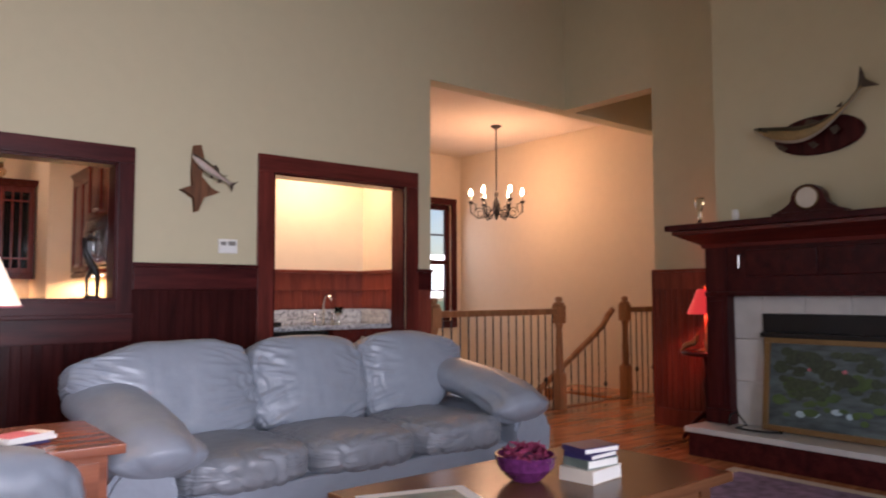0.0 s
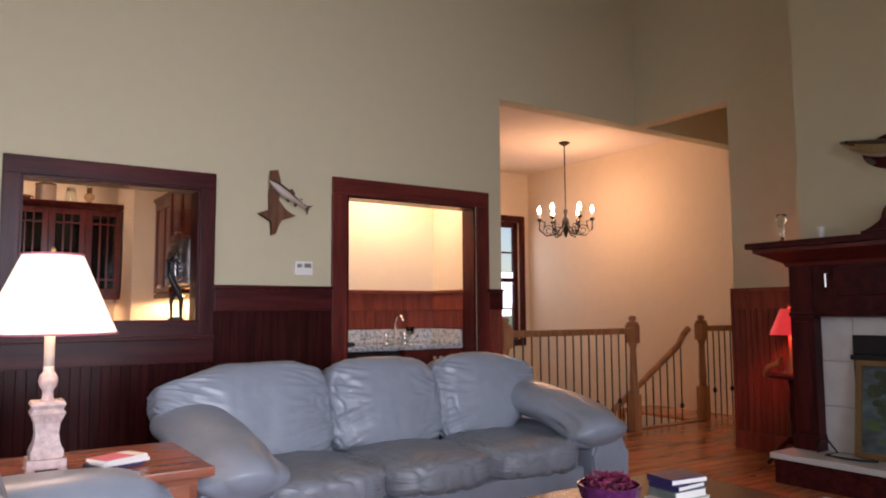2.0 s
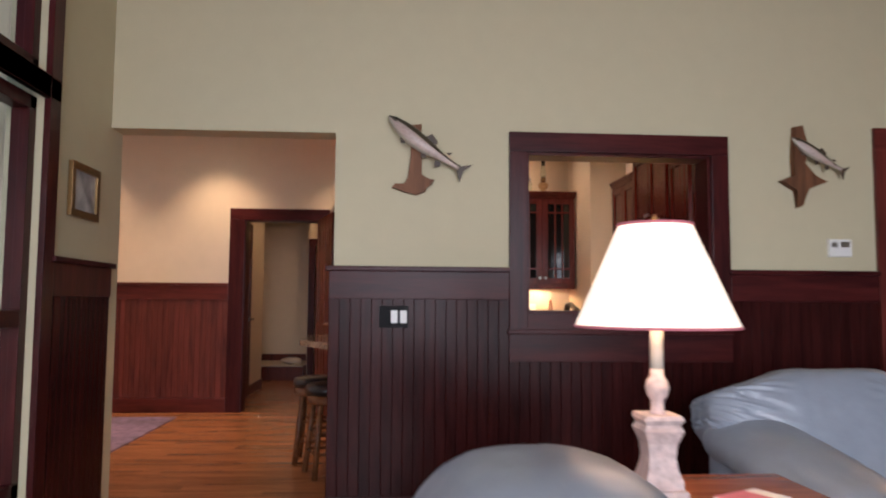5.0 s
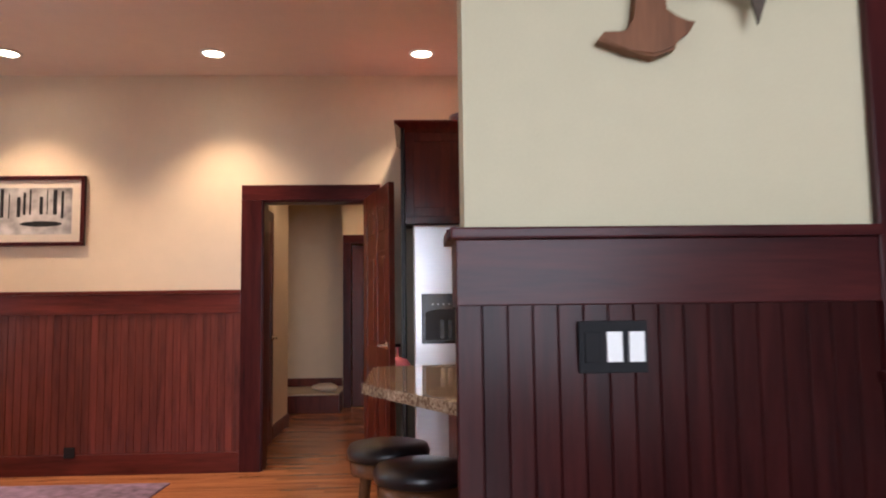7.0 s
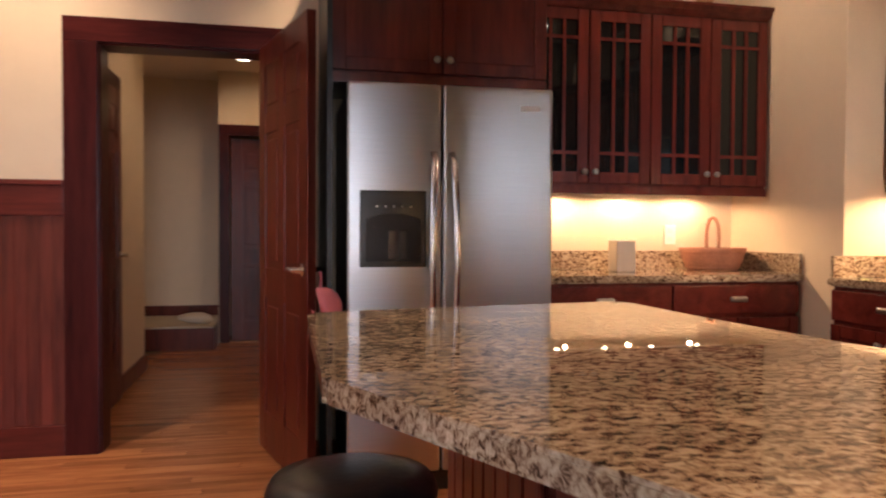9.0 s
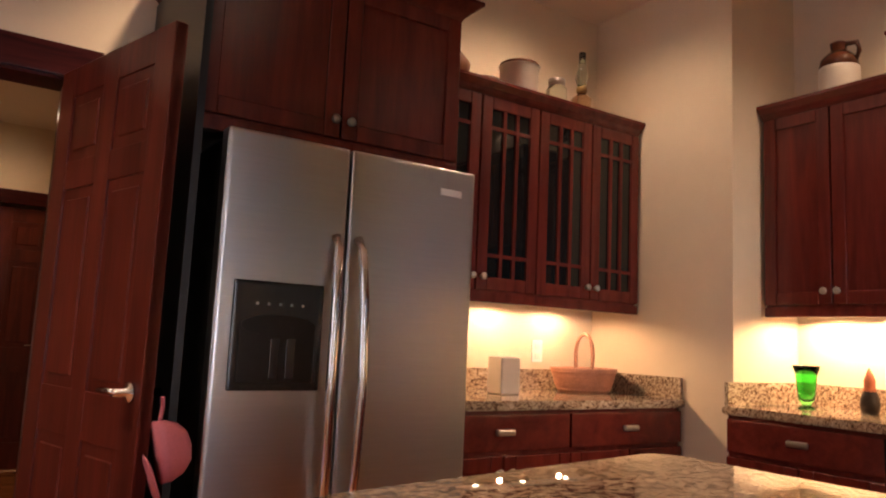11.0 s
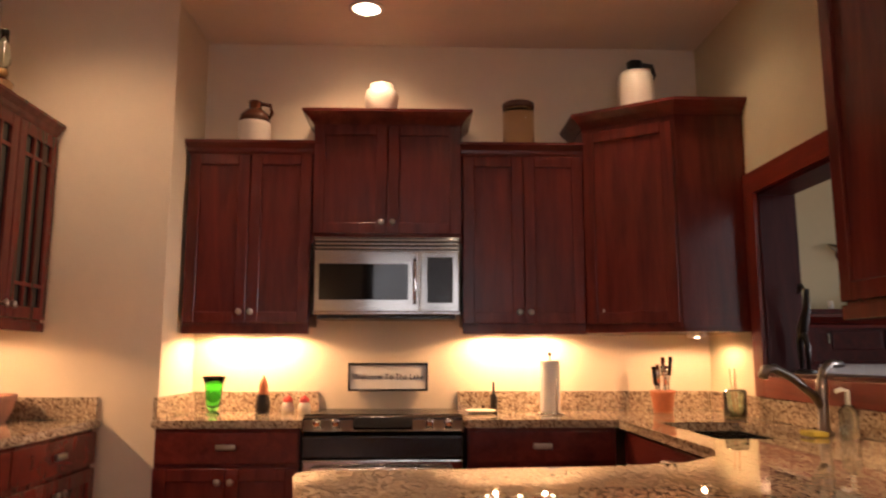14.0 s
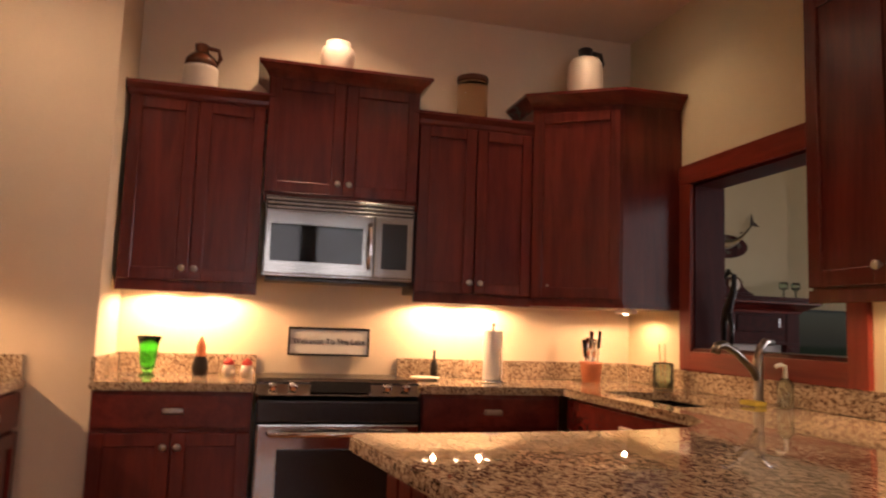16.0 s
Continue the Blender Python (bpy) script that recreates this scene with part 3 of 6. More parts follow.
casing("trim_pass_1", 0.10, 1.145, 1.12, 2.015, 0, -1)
casing("trim_pass_2", 0.10, 1.145, 1.12, 2.015, WT, 1, label="lamplit-toned cherry casing on the kitchen side", woods=(CASELAMP, CASELAMPX))
lining("trim_pass_3", 0.095, 1.15, 1.118, 2.018, -0.003, WT + 0.003)
casing("trim_bar_1", 2.23, 3.45, 0.0, 2.065, 0, -1, 0.12, sill=False, woods=(TRIMLIT, TRIMLITX))
lining("trim_bar_2", 2.238, 3.442, 0.0, 2.068, -0.003, WT + 0.003, False)
casing("trim_door_1", -2.24, -1.44, 0.0, 2.06, FY, -1, 0.11, sill=False, wide=0.05)
lining("trim_door_2", -2.248, -1.432, 0.0, 2.068, FY - 0.003, FY + WT + 0.003, False)


# windows
def window_y(name, y0, y1, z0, z1, x, rows=2):
    """A framed window in a wall along y."""
    w = tagged(new(name), "tall wood-framed window with clear panes", "", "", "structure")
    fr = B()
    for q in ((y0, z0, y0 + 0.06, z1), (y1 - 0.06, z0, y1, z1), (y0, z0, y1, z0 + 0.07), (y0, z1 - 0.06, y1, z1)):
        bx(fr, x - 0.11, q[0], q[1], x - 0.03, q[2], q[3], 0.004)
    part("window_frame", fr, TRIMW, w)
    for k in range(1, rows):
        z = z0 + (z1 - z0) * (0.44 if rows == 2 else k / rows)
        bm = B()
        bx(bm, x - 0.10, y0 + 0.06, z - 0.035, x - 0.03, y1 - 0.06, z + 0.035, 0.004)
        part("meeting_rail", bm, TRIMX, w)
    bm = B()
    bx(bm, x - 0.075, y0 + 0.05, z0 + 0.06, x - 0.069, y1 - 0.05, z1 - 0.05)
    p = part("pane", bm, CLEAR, w)
    p.visible_shadow = False
    cs = B()
    for q in ((y0 - 0.1, z0 - 0.1, y0, z1 + 0.1), (y1, z0 - 0.1, y1 + 0.1, z1 + 0.1), (y0, z1, y1, z1 + 0.1), (y0, z0 - 0.1, y1, z0)):
        bx(cs, x, q[0], q[1], x + 0.028, q[2], q[3], 0.004)
    part("casing", cs, TRIMW, w)
    return w


window_y("window_1", -2.2, -0.75, 0.35, 2.05, -2.15)
window_y("window_2", -2.2, -0.75, 2.15, 2.95, -2.15, 1)
window_y("window_3", -5.4, -2.35, 0.35, 2.95, -2.15, 3)
window_y("window_5", 0.7, 1.58, 0.7, 2.75, -6.1)
window_y("window_6", 1.72, 2.6, 0.7, 2.75, -6.1)
w = tagged(new("window_4"), "double-hung stairwell window with muntins", "", "", "structure")
fr = B()
for q in ((6.05, 0.75, 6.13, 2.55), (6.97, 0.75, 7.05, 2.55), (6.05, 2.47, 7.05, 2.55), (6.05, 0.75, 7.05, 0.83), (6.05, 1.62, 7.05, 1.69)):
    bx(fr, q[0], 3.78, q[1], q[2], 3.84, q[3], 0.004)
for z in (1.22, 2.08):
    bx(fr, 6.13, 3.79, z - 0.012, 6.97, 3.83, z + 0.012)
part("window_frame", fr, TRIMW, w)
cs = B()
for q in ((5.95, 0.65, 6.05, 2.65), (7.05, 0.65, 7.15, 2.65), (6.05, 2.55, 7.05, 2.65), (6.05, 0.65, 7.05, 0.75)):
    bx(cs, q[0], 3.72, q[1], q[2], 3.75, q[3], 0.004)
part("casing", cs, TRIMW, w)
bm = B()
bx(bm, 6.1, 3.805, 0.8, 7.0, 3.811, 2.5)
part("pane", bm, CLEAR, w).visible_shadow = False


# doors
def panel_door(name, w, h, label, material=DOORW):
    """A six-panel door leaf: hinge edge at the origin, leaf along +x, faces in y."""
    d = tagged(new(name), label, "door", "", "structure")
    bm = B()
    bx(bm, 0, -0.013, 0, w, 0.013, h)
    part("panel_field", bm, material, d)
    for x0, x1 in ((0, 0.11), (w / 2 - 0.05, w / 2 + 0.05), (w - 0.11, w)):
        bm = B()
        bx(bm, x0, -0.02, 0, x1, 0.02, h, 0.003)
        part("stile", bm, material, d)
    for z0, z1 in ((0, 0.2), (0.78, 0.93), (1.60, 1.70), (h - 0.11, h)):
        bm = B()
        bx(bm, 0.11, -0.0185, z0, w - 0.11, 0.0185, z1, 0.003)
        part("rail", bm, material, d)
    for x0, x1 in ((0.135, w / 2 - 0.075), (w / 2 + 0.075, w - 0.135)):
        for z0, z1 in ((0.23, 0.75), (0.96, 1.57), (1.73, h - 0.14)):
            bm = B()
            bx(bm, x0, -0.0175, z0, x1, 0.0175, z1, 0.012, seg=1)
            part("raised_panel", bm, material, d)
    for s in (-1, 1):
        bm = B()
        lathe(bm, [(0.03, 0), (0.03, 0.008), (0.012, 0.012), (0.012, 0.05)], 14, pose(w - 0.06, s * 0.02, 0.95, -90 * s, 0, 0))
        tube(bm, [(w - 0.06, s * 0.062, 0.95), (w - 0.10, s * 0.066, 0.953), (w - 0.17, s * 0.06, 0.948)], 0.009, 8)
        part("door_handle", bm, CHROME, d, "chrome lever handle", True)
    return d


d = panel_door("door_1", 0.80, 2.05, "open red cherry six-panel door beside the refrigerator")
d.matrix_world = pose(-1.44, 3.965, 0.01, 0, 0, -74)
d = panel_door("door_2", 0.72, 2.02, "closed red cherry six-panel door in the corridor")
d.matrix_world = pose(-2.41, 4.5, 0.01, 0, 0, 90)
d = panel_door("door_3", 0.78, 2.03, "dark cherry door at the end of the corridor")
d.matrix_world = pose(-1.86, 7.66, 0.01, 0, 0, 0)
casing("trim_door_3", -1.87, -1.06, 0, 2.06, 7.6, -1, 0.10, sill=False)
b = B()
bx(b, -2.44, 4.39, 0, -2.41, 4.49, 2.14, 0.003)
bx(b, -2.44, 5.23, 0, -2.41, 5.33, 2.14, 0.003)
bx(b, -2.44, 4.49, 2.04, -2.41, 5.23, 2.14, 0.003)
struct("trim_door_4", b, TRIMW, "dark cherry casing of the corridor door")
b = B()
bx(b, -2.44, 5.4, 0, -2.42, 6.3, 0.12, 0.003)
bx(b, -3.4, 8.08, 0.225, -1.98, 8.1, 0.33, 0.003)
struct("baseboard", b, DOORW, "red cherry baseboards of the corridor")
# blue frieze edge of the header
b = B()
bx(b, -2.15, -0.006, 2.10, WX0, WT + 0.004, 2.116)
struct("trim_header", b, PAINT, "painted edge of the wide opening")


# ---- kitchen ----
def knob(parent, x, y, z, d):
    """A round knob; d: the way it stands out, as degrees about z from -y."""
    bm = B()
    lathe(bm, [(0.006, 0), (0.006, 0.012), (0.015, 0.018), (0.016, 0.026), (0.008, 0.031)], 12, pose(x, y, z, 0, 0, d) @ pose(0, 0, 0, 90, 0, 0))
    return part("knob", bm, NICKEL, parent, "dull nickel knob", True)


def cup_pull(parent, x, y, z, d):
    bm = B()
    bx(bm, -0.045, -0.022, -0.012, 0.045, 0, 0.014, 0.010, pose(x, y, z, 0, 0, d), 3)
    return part("pull", bm, NICKEL, parent, "dull nickel cup pull", True)


def shaker(parent, w, h, m, name="door", lattice=False):
    """A framed cabinet door in its own plane: x across, z up, front towards -y."""
    s = 0.06
    p = B()
    # latticed doors: an opaque near-black pane stands for the unlit inside behind clear glass
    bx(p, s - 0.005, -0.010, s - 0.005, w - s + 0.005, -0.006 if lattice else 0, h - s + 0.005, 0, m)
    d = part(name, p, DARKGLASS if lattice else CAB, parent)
    for nm, q in (("stile", (0, 0, s, h)), ("stile", (w - s, 0, w, h)), ("rail", (s, 0, w - s, s)), ("rail", (s, h - s, w - s, h))):
        f = B()
        bx(f, q[0], -0.022, q[1], q[2], 0, q[3], 0.003, m, 1)
        part(nm, f, CAB, d)
    if lattice:
        iw = w - 2 * s
        for q in ((s + iw / 3 - 0.009, s, s + iw / 3 + 0.009, h - s), (s + iw * 2 / 3 - 0.009, s, s + iw * 2 / 3 + 0.009, h - s), (s, h - s - 0.10, w - s, h - s - 0.082), (s, s + 0.09, w - s, s + 0.108)):
            k = B()
            bx(k, q[0], -0.020 + 0.001 * (q[2] - q[0] > 0.1), q[1], q[2], -0.0045, q[3], 0, m)
            part("muntin", k, CAB, d)
    return d




def crown(parent, outline, z, out=0.06, h=0.08):
    """A crown moulding round a cabinet: an outline that flares to the top."""
    bm = B()

    def ring(o, zz):
        pts = []
        n = len(outline)
        for i in range(n):
            a, p, c = Vector(outline[i - 1]), Vector(outline[i]), Vector(outline[(i + 1) % n])
            n1 = Vector(((p - a).y, -(p - a).x)).normalized()
            n2 = Vector(((c - p).y, -(c - p).x)).normalized()
            mid = (n1 + n2)
            mid = mid / max(mid.length_squared / 2, 0.3)
            q = p + mid * o
            pts.append(bm.verts.new((q.x, q.y, zz)))
        return pts
    rings = [ring(0.004, z), ring(0.012, z + h * 0.2), ring(out * 0.45, z + h * 0.45), ring(out * 0.9, z + h * 0.75), ring(out, z + h * 0.8), ring(out, z + h)]
    for a, c in zip(rings, rings[1:]):
        for i in range(len(a)):
            bm.faces.new((a[i], a[(i + 1) % len(a)], c[(i + 1) % len(a)], c[i]))
    bm.faces.new(rings[-1])
    bm.faces.new(rings[0][::-1])
    return part("crown", bm, CABX, parent)


def cabinet(name, w, d, h, m, label, doors=2, drawer=False, toe=False, lattice=False, knob_low=True, top_crown=0.0, group="kitchen cabinets", knobs=True, body_top=0.0):
    """A cabinet: x across, front at y = 0 towards -y, body behind, bottom at z = 0; placed by m."""
    c = new(name)
    c.matrix_world = m
    tagged(c, label, "cabinet", group)
    bm = B()
    z0 = 0.1 if toe else 0
    bx(bm, 0, 0.001, z0, w, d, body_top or h)
    if body_top:
        bx(bm, 0, 0.001, body_top, w, 0.03, h)
        bx(bm, 0, 0.03, body_top, 0.02, d, h)
    if toe:
        bx(bm, 0, 0.06, 0, w, d, z0)
    else:
        bx(bm, 0, -0.018, -0.045, w, 0.012, 0.0, 0.004)
    part("body", bm, CAB, c)
    hd = h
    if drawer:
        k = max(1, drawer)
        for i in range(k):
            q = B()
            bx(q, w * i / k + 0.006, -0.02, h - 0.16, w * (i + 1) / k - 0.006, 0, h - 0.015, 0.004)
            dr = part("drawer", q, CABX, c)
            cup_pull(dr, w * (i + 0.5) / k, -0.02, h - 0.085, 0)
        hd = h - 0.17
    g = w / doors
    for i in range(doors):
        dd = shaker(c, g - 0.006, hd - z0 - 0.02, pose(i * g + 0.003, 0, z0 + 0.01), lattice=lattice)
        if knobs:
            kx = (i + 1) * g - 0.03 if (i % 2 == 0 and doors > 1) else i * g + 0.03
            knob(dd, kx, -0.022, (z0 + 0.07 if knob_low else hd - 0.07), 0)
    if top_crown:
        crown(c, [(0, -0.004), (w, -0.004), (w, d), (0, d)], h - 0.01, top_crown)
    return c


# poses: fronts towards -y, and towards -x
def facing_y(x, y, z):
    return pose(x, y, z)


def facing_x(x, y, z):
    return pose(x, y, z, 0, 0, -90)   # x across runs to -y


# fridge wall
cabinet("wall_cabinet", 1.0, 0.66, 0.60, facing_y(-1.13, 3.33, 1.83), "cherry two-door cabinet above the refrigerator", top_crown=0.07)
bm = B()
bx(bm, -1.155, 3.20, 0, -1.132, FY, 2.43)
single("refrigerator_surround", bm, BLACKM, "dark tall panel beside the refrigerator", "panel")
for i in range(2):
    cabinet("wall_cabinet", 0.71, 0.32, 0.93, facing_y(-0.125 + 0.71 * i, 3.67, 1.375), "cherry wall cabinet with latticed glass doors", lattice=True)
b2 = thing("crown_moulding", (0, 0, 0), "cherry crown on the glass-door cabinets", "moulding")
crown(b2, [(-0.125, 3.665), (1.295, 3.665), (1.295, 3.995), (-0.125, 3.995)], 2.30, 0.04, 0.07)
for i in range(2):
    cabinet("base_cabinet", 0.73, 0.60, 0.875, facing_y(-0.165 + 0.73 * i, 3.385, 0), "cherry base cabinet with drawers and cup pulls", drawer=1, toe=True, knob_low=False)

# refrigerator
fr = thing("refrigerator", (-1.075, 3.12, 0), "stainless side-by-side refrigerator with a black dispenser", "refrigerator")
bm = B()
bx(bm, 0.005, 0.075, 0.02, 0.90, 0.80, 1.735, 0.008)
part("body", bm, BLACKM, fr)
for x0, x1 in ((0.0, 0.402), (0.410, 0.905)):
    bm = B()
    bx(bm, x0, 0, 0.09, x1, 0.07, 1.755, 0.016, seg=4)
    dd = part("door", bm, STEEL, fr, "", True)
    hx = x1 - 0.035 if x0 == 0 else x0 + 0.035
    bm = B()
    bow = -1 if x0 == 0 else 1
    tube(bm, [(hx, -0.004, 0.50), (hx + 0.002 * bow, -0.035, 0.54), (hx + 0.010 * bow, -0.055, 0.72), (hx + 0.015 * bow, -0.064, 0.98), (hx + 0.010 * bow, -0.055, 1.26), (hx + 0.002 * bow, -0.035, 1.42), (hx, -0.004, 1.46)], 0.016, 12)
    part("handle", bm, CHROME, dd, "curved chrome bar handle", True)
bm = B()
bx(bm, 0.05, -0.012, 0.975, 0.335, 0.004, 1.30, 0.008)
ds = part("dispenser", bm, BLACK, fr, "black water dispenser panel")
bm = B()
bx(bm, 0.075, -0.0145, 1.0, 0.31, -0.011, 1.175, 0.001, seg=1)
part("recess", bm, BLACKM, ds)
bm = B()
lathe(bm, [(0.117, 0), (0.117, 0.003)], 24, pose(0.1925, -0.0145, 1.168, 90, 0, 0) @ Matrix.Diagonal((1, 0.28, 1, 1)))
part("arch", bm, BLACKM, ds)
for i in range(5):
    bm = B()
    bx(bm, 0.118 + i * 0.036, -0.0140, 1.228, 0.126 + i * 0.036, -0.0115, 1.236)
    part("button", bm, NICKEL, ds)
for x in (0.17, 0.22):
    bm = B()
    bx(bm, x, -0.018, 1.01, x + 0.028, -0.0135, 1.13, 0.002)
    part("paddle", bm, BLACK, ds)
bm = B()
bx(bm, 0.755, -0.003, 1.655, 0.845, 0.001, 1.68, 0.001)
part("badge", bm, WHITE, fr, "small pale badge")
bm = B()
bx(bm, 0.03, 0.03, 0.0, 0.875, 0.10, 0.085)
part("grille", bm, BLACK, fr)


# countertops
def slab(name, outline, label, z0=0.877, z1=0.915, material=GRANITE):
    return single(name, prism(B(), outline, z0, z1, 0.006), material, label, "countertop")


def splash(q, label="brown granite backsplash strip against the wall", material=GRANITE):
    bm = B()
    bx(bm, *q, 0.003)
    return single("backsplash", bm, material, label, "backsplash")


slab("countertop", [(-0.165, 3.355), (1.306, 3.355), (1.306, FY - 0.002), (-0.165, FY - 0.002)], "brown speckled granite countertop beside the refrigerator")
splash((-0.165, FY - 0.022, 0.916, 1.285, FY - 0.002, 1.02))
splash((1.287, 3.37, 0.916, 1.307, FY - 0.002, 1.02))
slab("countertop", [(1.22, 2.385), (SX - 0.002, 2.385), (SX - 0.002, 3.086), (1.22, 3.086)], "brown speckled granite countertop beside the range")
splash((SX - 0.022, 2.385, 0.916, SX - 0.002, 3.066, 1.02))
splash((1.24, 3.068, 0.916, SX - 0.002, 3.088, 1.02))


def arc(cx, cy, r, a0, a1, n=6):
    return [(cx + r * math.cos(radians(a0 + (a1 - a0) * i / n)), cy + r * math.sin(radians(a0 + (a1 - a0) * i / n))) for i in range(n + 1)]


# the peninsula's top runs on along the long wall to the range
pen = [(-0.78, 0.163), (0.90, 0.163), (0.90, 0.36), (0.38, 0.36), (0.38, 0.74), (1.06, 0.74), (1.06, 0.36), (0.902, 0.36), (0.902, 0.163), (SX - 0.002, 0.163), (SX - 0.002, 1.615), (1.22, 1.615), (1.22, 0.87), (0.10, 0.86), (-0.06, 0.92), (-0.19, 1.06), (-0.25, 1.3), (-0.29, 1.75), (-0.30, 2.10)]
pen += arc(-0.36, 2.10, 0.06, 0, 90) + [(-1.20, 2.015)] + arc(-1.20, 1.94, 0.075, 100, 180) + [(-1.275, 1.17)] + arc(-1.22, 1.15, 0.05, 180, 215)
slab("peninsula_countertop", pen, "brown speckled granite peninsula countertop with a clipped corner")
splash((1.20, 0.163, 0.916, SX - 0.024, 0.183, 1.02))
splash((SX - 0.022, 0.185, 0.916, SX - 0.002, 1.615, 1.02))
splash((-0.78, 0.163, 0.916, 1.198, 0.183, 1.02), "granite backsplash under the pass-through")
# peninsula base with beadboard
pb = thing("peninsula_cabinet", (0, 0, 0), "cherry peninsula base with beadboard panels", "cabinet")
bm = prism(B(), [(-0.55, 0.19), (-0.30, 0.19), (-0.33, 2.05), (-0.90, 1.95), (-0.90, 1.2)], 0.1, 0.876)
part("body", bm, CAB, pb)
bm = prism(B(), [(-0.53, 0.22), (-0.36, 0.22), (-0.38, 2.0), (-0.86, 1.9), (-0.86, 1.2)], 0.0, 0.1)
part("toe_kick", bm, BLACKM, pb)
bm = B()
bx(bm, -0.012, 0.003, 0, 0, 0.078, 0.74, 0.003, seg=1)
me = mesh_of(bm, BEADLAMP)
for i in range(8):
    o = new("board", me)
    o.parent = pb
    o.matrix_world = pose(-0.90, 1.22 + i * 0.088, 0.12)
for i in range(12):
    o = new("board", me)
    o.parent = pb
    u = i / 12.2
    o.matrix_world = pose(-0.55 - 0.35 * u, 0.19 + 1.01 * u, 0.12, 0, 0, 19.1)
for i in range(6):
    o = new("board", me)
    o.parent = pb
    u = i / 6.6
    o.matrix_world = pose(-0.34 - 0.56 * u, 2.048 - 0.10 * u, 0.12, 0, 0, 100.1) @ pose(0, 0, 0, 0, 0, 180) @ pose(0, -0.085, 0)
# base cabinets along stove and sink walls
cabinet("base_cabinet", 0.68, 0.58, 0.875, facing_x(1.25, 3.075, 0), "cherry base cabinet with a drawer and two doors", drawer=1, toe=True, knob_low=False)
cabinet("base_cabinet", 0.72, 0.58, 0.875, facing_x(1.25, 1.60, 0), "cherry base cabinet beside the range", drawer=1, toe=True, knob_low=False)
cabinet("base_cabinet", 1.25, 0.62, 0.875, pose(1.22, 0.83, 0, 0, 0, 180), "cherry sink base cabinet", doors=2, drawer=1, toe=True, knob_low=False, body_top=0.69)

# upper cabinets on the stove wall
cabinet("wall_cabinet", 0.66, 0.295, 0.93, facing_x(1.545, 3.07, 1.375), "cherry two-door wall cabinet")
cabinet("wall_cabinet", 0.80, 0.31, 0.62, facing_x(1.53, 2.405, 1.85), "cherry cabinet above the microwave", top_crown=0.06)
cabinet("wall_cabinet", 0.66, 0.295, 0.93, facing_x(1.545, 1.60, 1.375), "cherry two-door wall cabinet beside the corner")
for y0, y1 in ((2.41, 3.07), (0.945, 1.60)):
    t = thing("crown_moulding", (0, 0, 0), "cherry crown on the wall cabinet", "moulding")
    crown(t, [(1.54, y0), (SX - 0.003, y0), (SX - 0.003, y1), (1.54, y1)], 2.295, 0.035, 0.075)
# corner cabinet, taller, with a diagonal door
cc = thing("corner_cabinet", (0, 0, 0), "tall cherry corner cabinet with a diagonal door", "cabinet", "kitchen cabinets")
oc = [(1.26, 0.163), (SX - 0.003, 0.163), (SX - 0.003, 0.94), (1.535, 0.94), (1.26, 0.52)]
part("body", prism(B(), oc, 1.36, 2.46), CAB, cc)
part("base_rail", prism(B(), [(1.245, 0.163), (SX - 0.003, 0.163), (SX - 0.003, 0.945), (1.53, 0.955), (1.245, 0.52)], 1.335, 1.36), CABX, cc)
crown(cc, oc, 2.45, 0.06, 0.08)
wd = math.hypot(0.275, 0.42)
dg = shaker(cc, wd - 0.02, 1.04, pose(1.535, 0.94, 1.38, 0, 0, math.degrees(math.atan2(-0.42, -0.275))) @ pose(0.01, 0, 0) @ Matrix.Diagonal((1, 1, 1, 1)))
knob(dg, 1.50, 0.865, 1.45, -57)
# cabinet on the long wall, kitchen side
cabinet("wall_cabinet", 0.70, 0.32, 1.10, pose(-0.06, 0.482, 1.375, 0, 0, 180), "cherry wall cabinet beside the pass-through", top_crown=0.05)

# microwave
mw = thing("microwave", (1.50, 2.39, 1.43), "stainless over-the-range microwave with a dark window", "microwave", rz=-90)
bm = B()
bx(bm, 0, 0.0, 0, 0.775, 0.335, 0.41, 0.006)
part("body", bm, STEELX, mw)
for i in range(3):
    bm = B()
    bx(bm, 0.01, -0.010, 0.345 + i * 0.021, 0.765, 0.004, 0.357 + i * 0.021, 0.003)
    part("vent_slat", bm, STEELX, mw)
bm = B()
bx(bm, 0.008, -0.006, 0.34, 0.767, 0.002, 0.405)
part("vent_shadow", bm, BLACK, mw)
bm = B()
bx(bm, 0.006, -0.022, 0.012, 0.56, 0, 0.335, 0.006)
dr = part("door", bm, STEELX, mw)
bm = B()
bx(bm, 0.035, -0.025, 0.075, 0.50, -0.02, 0.265, 0.002)
part("window", bm, DARKGLASS, dr, "dark reflecting window")
bm = B()
tube(bm, [(0.535, -0.024, 0.06), (0.535, -0.05, 0.09), (0.535, -0.055, 0.17), (0.535, -0.05, 0.26), (0.535, -0.024, 0.29)], 0.011, 10)
part("handle", bm, CHROME, dr, "", True)
bm = B()
bx(bm, 0.565, -0.022, 0.012, 0.769, 0, 0.335, 0.006)
cp = part("control_panel", bm, STEELX, mw)
bm = B()
bx(bm, 0.60, -0.025, 0.06, 0.735, -0.02, 0.30, 0.002)
part("keypad", bm, BLACK, cp, "black keypad")
bm = B()
bx(bm, 0.02, 0.05, -0.02, 0.755, 0.30, -0.002, 0.004)
part("hood_base", bm, BLACK, mw)

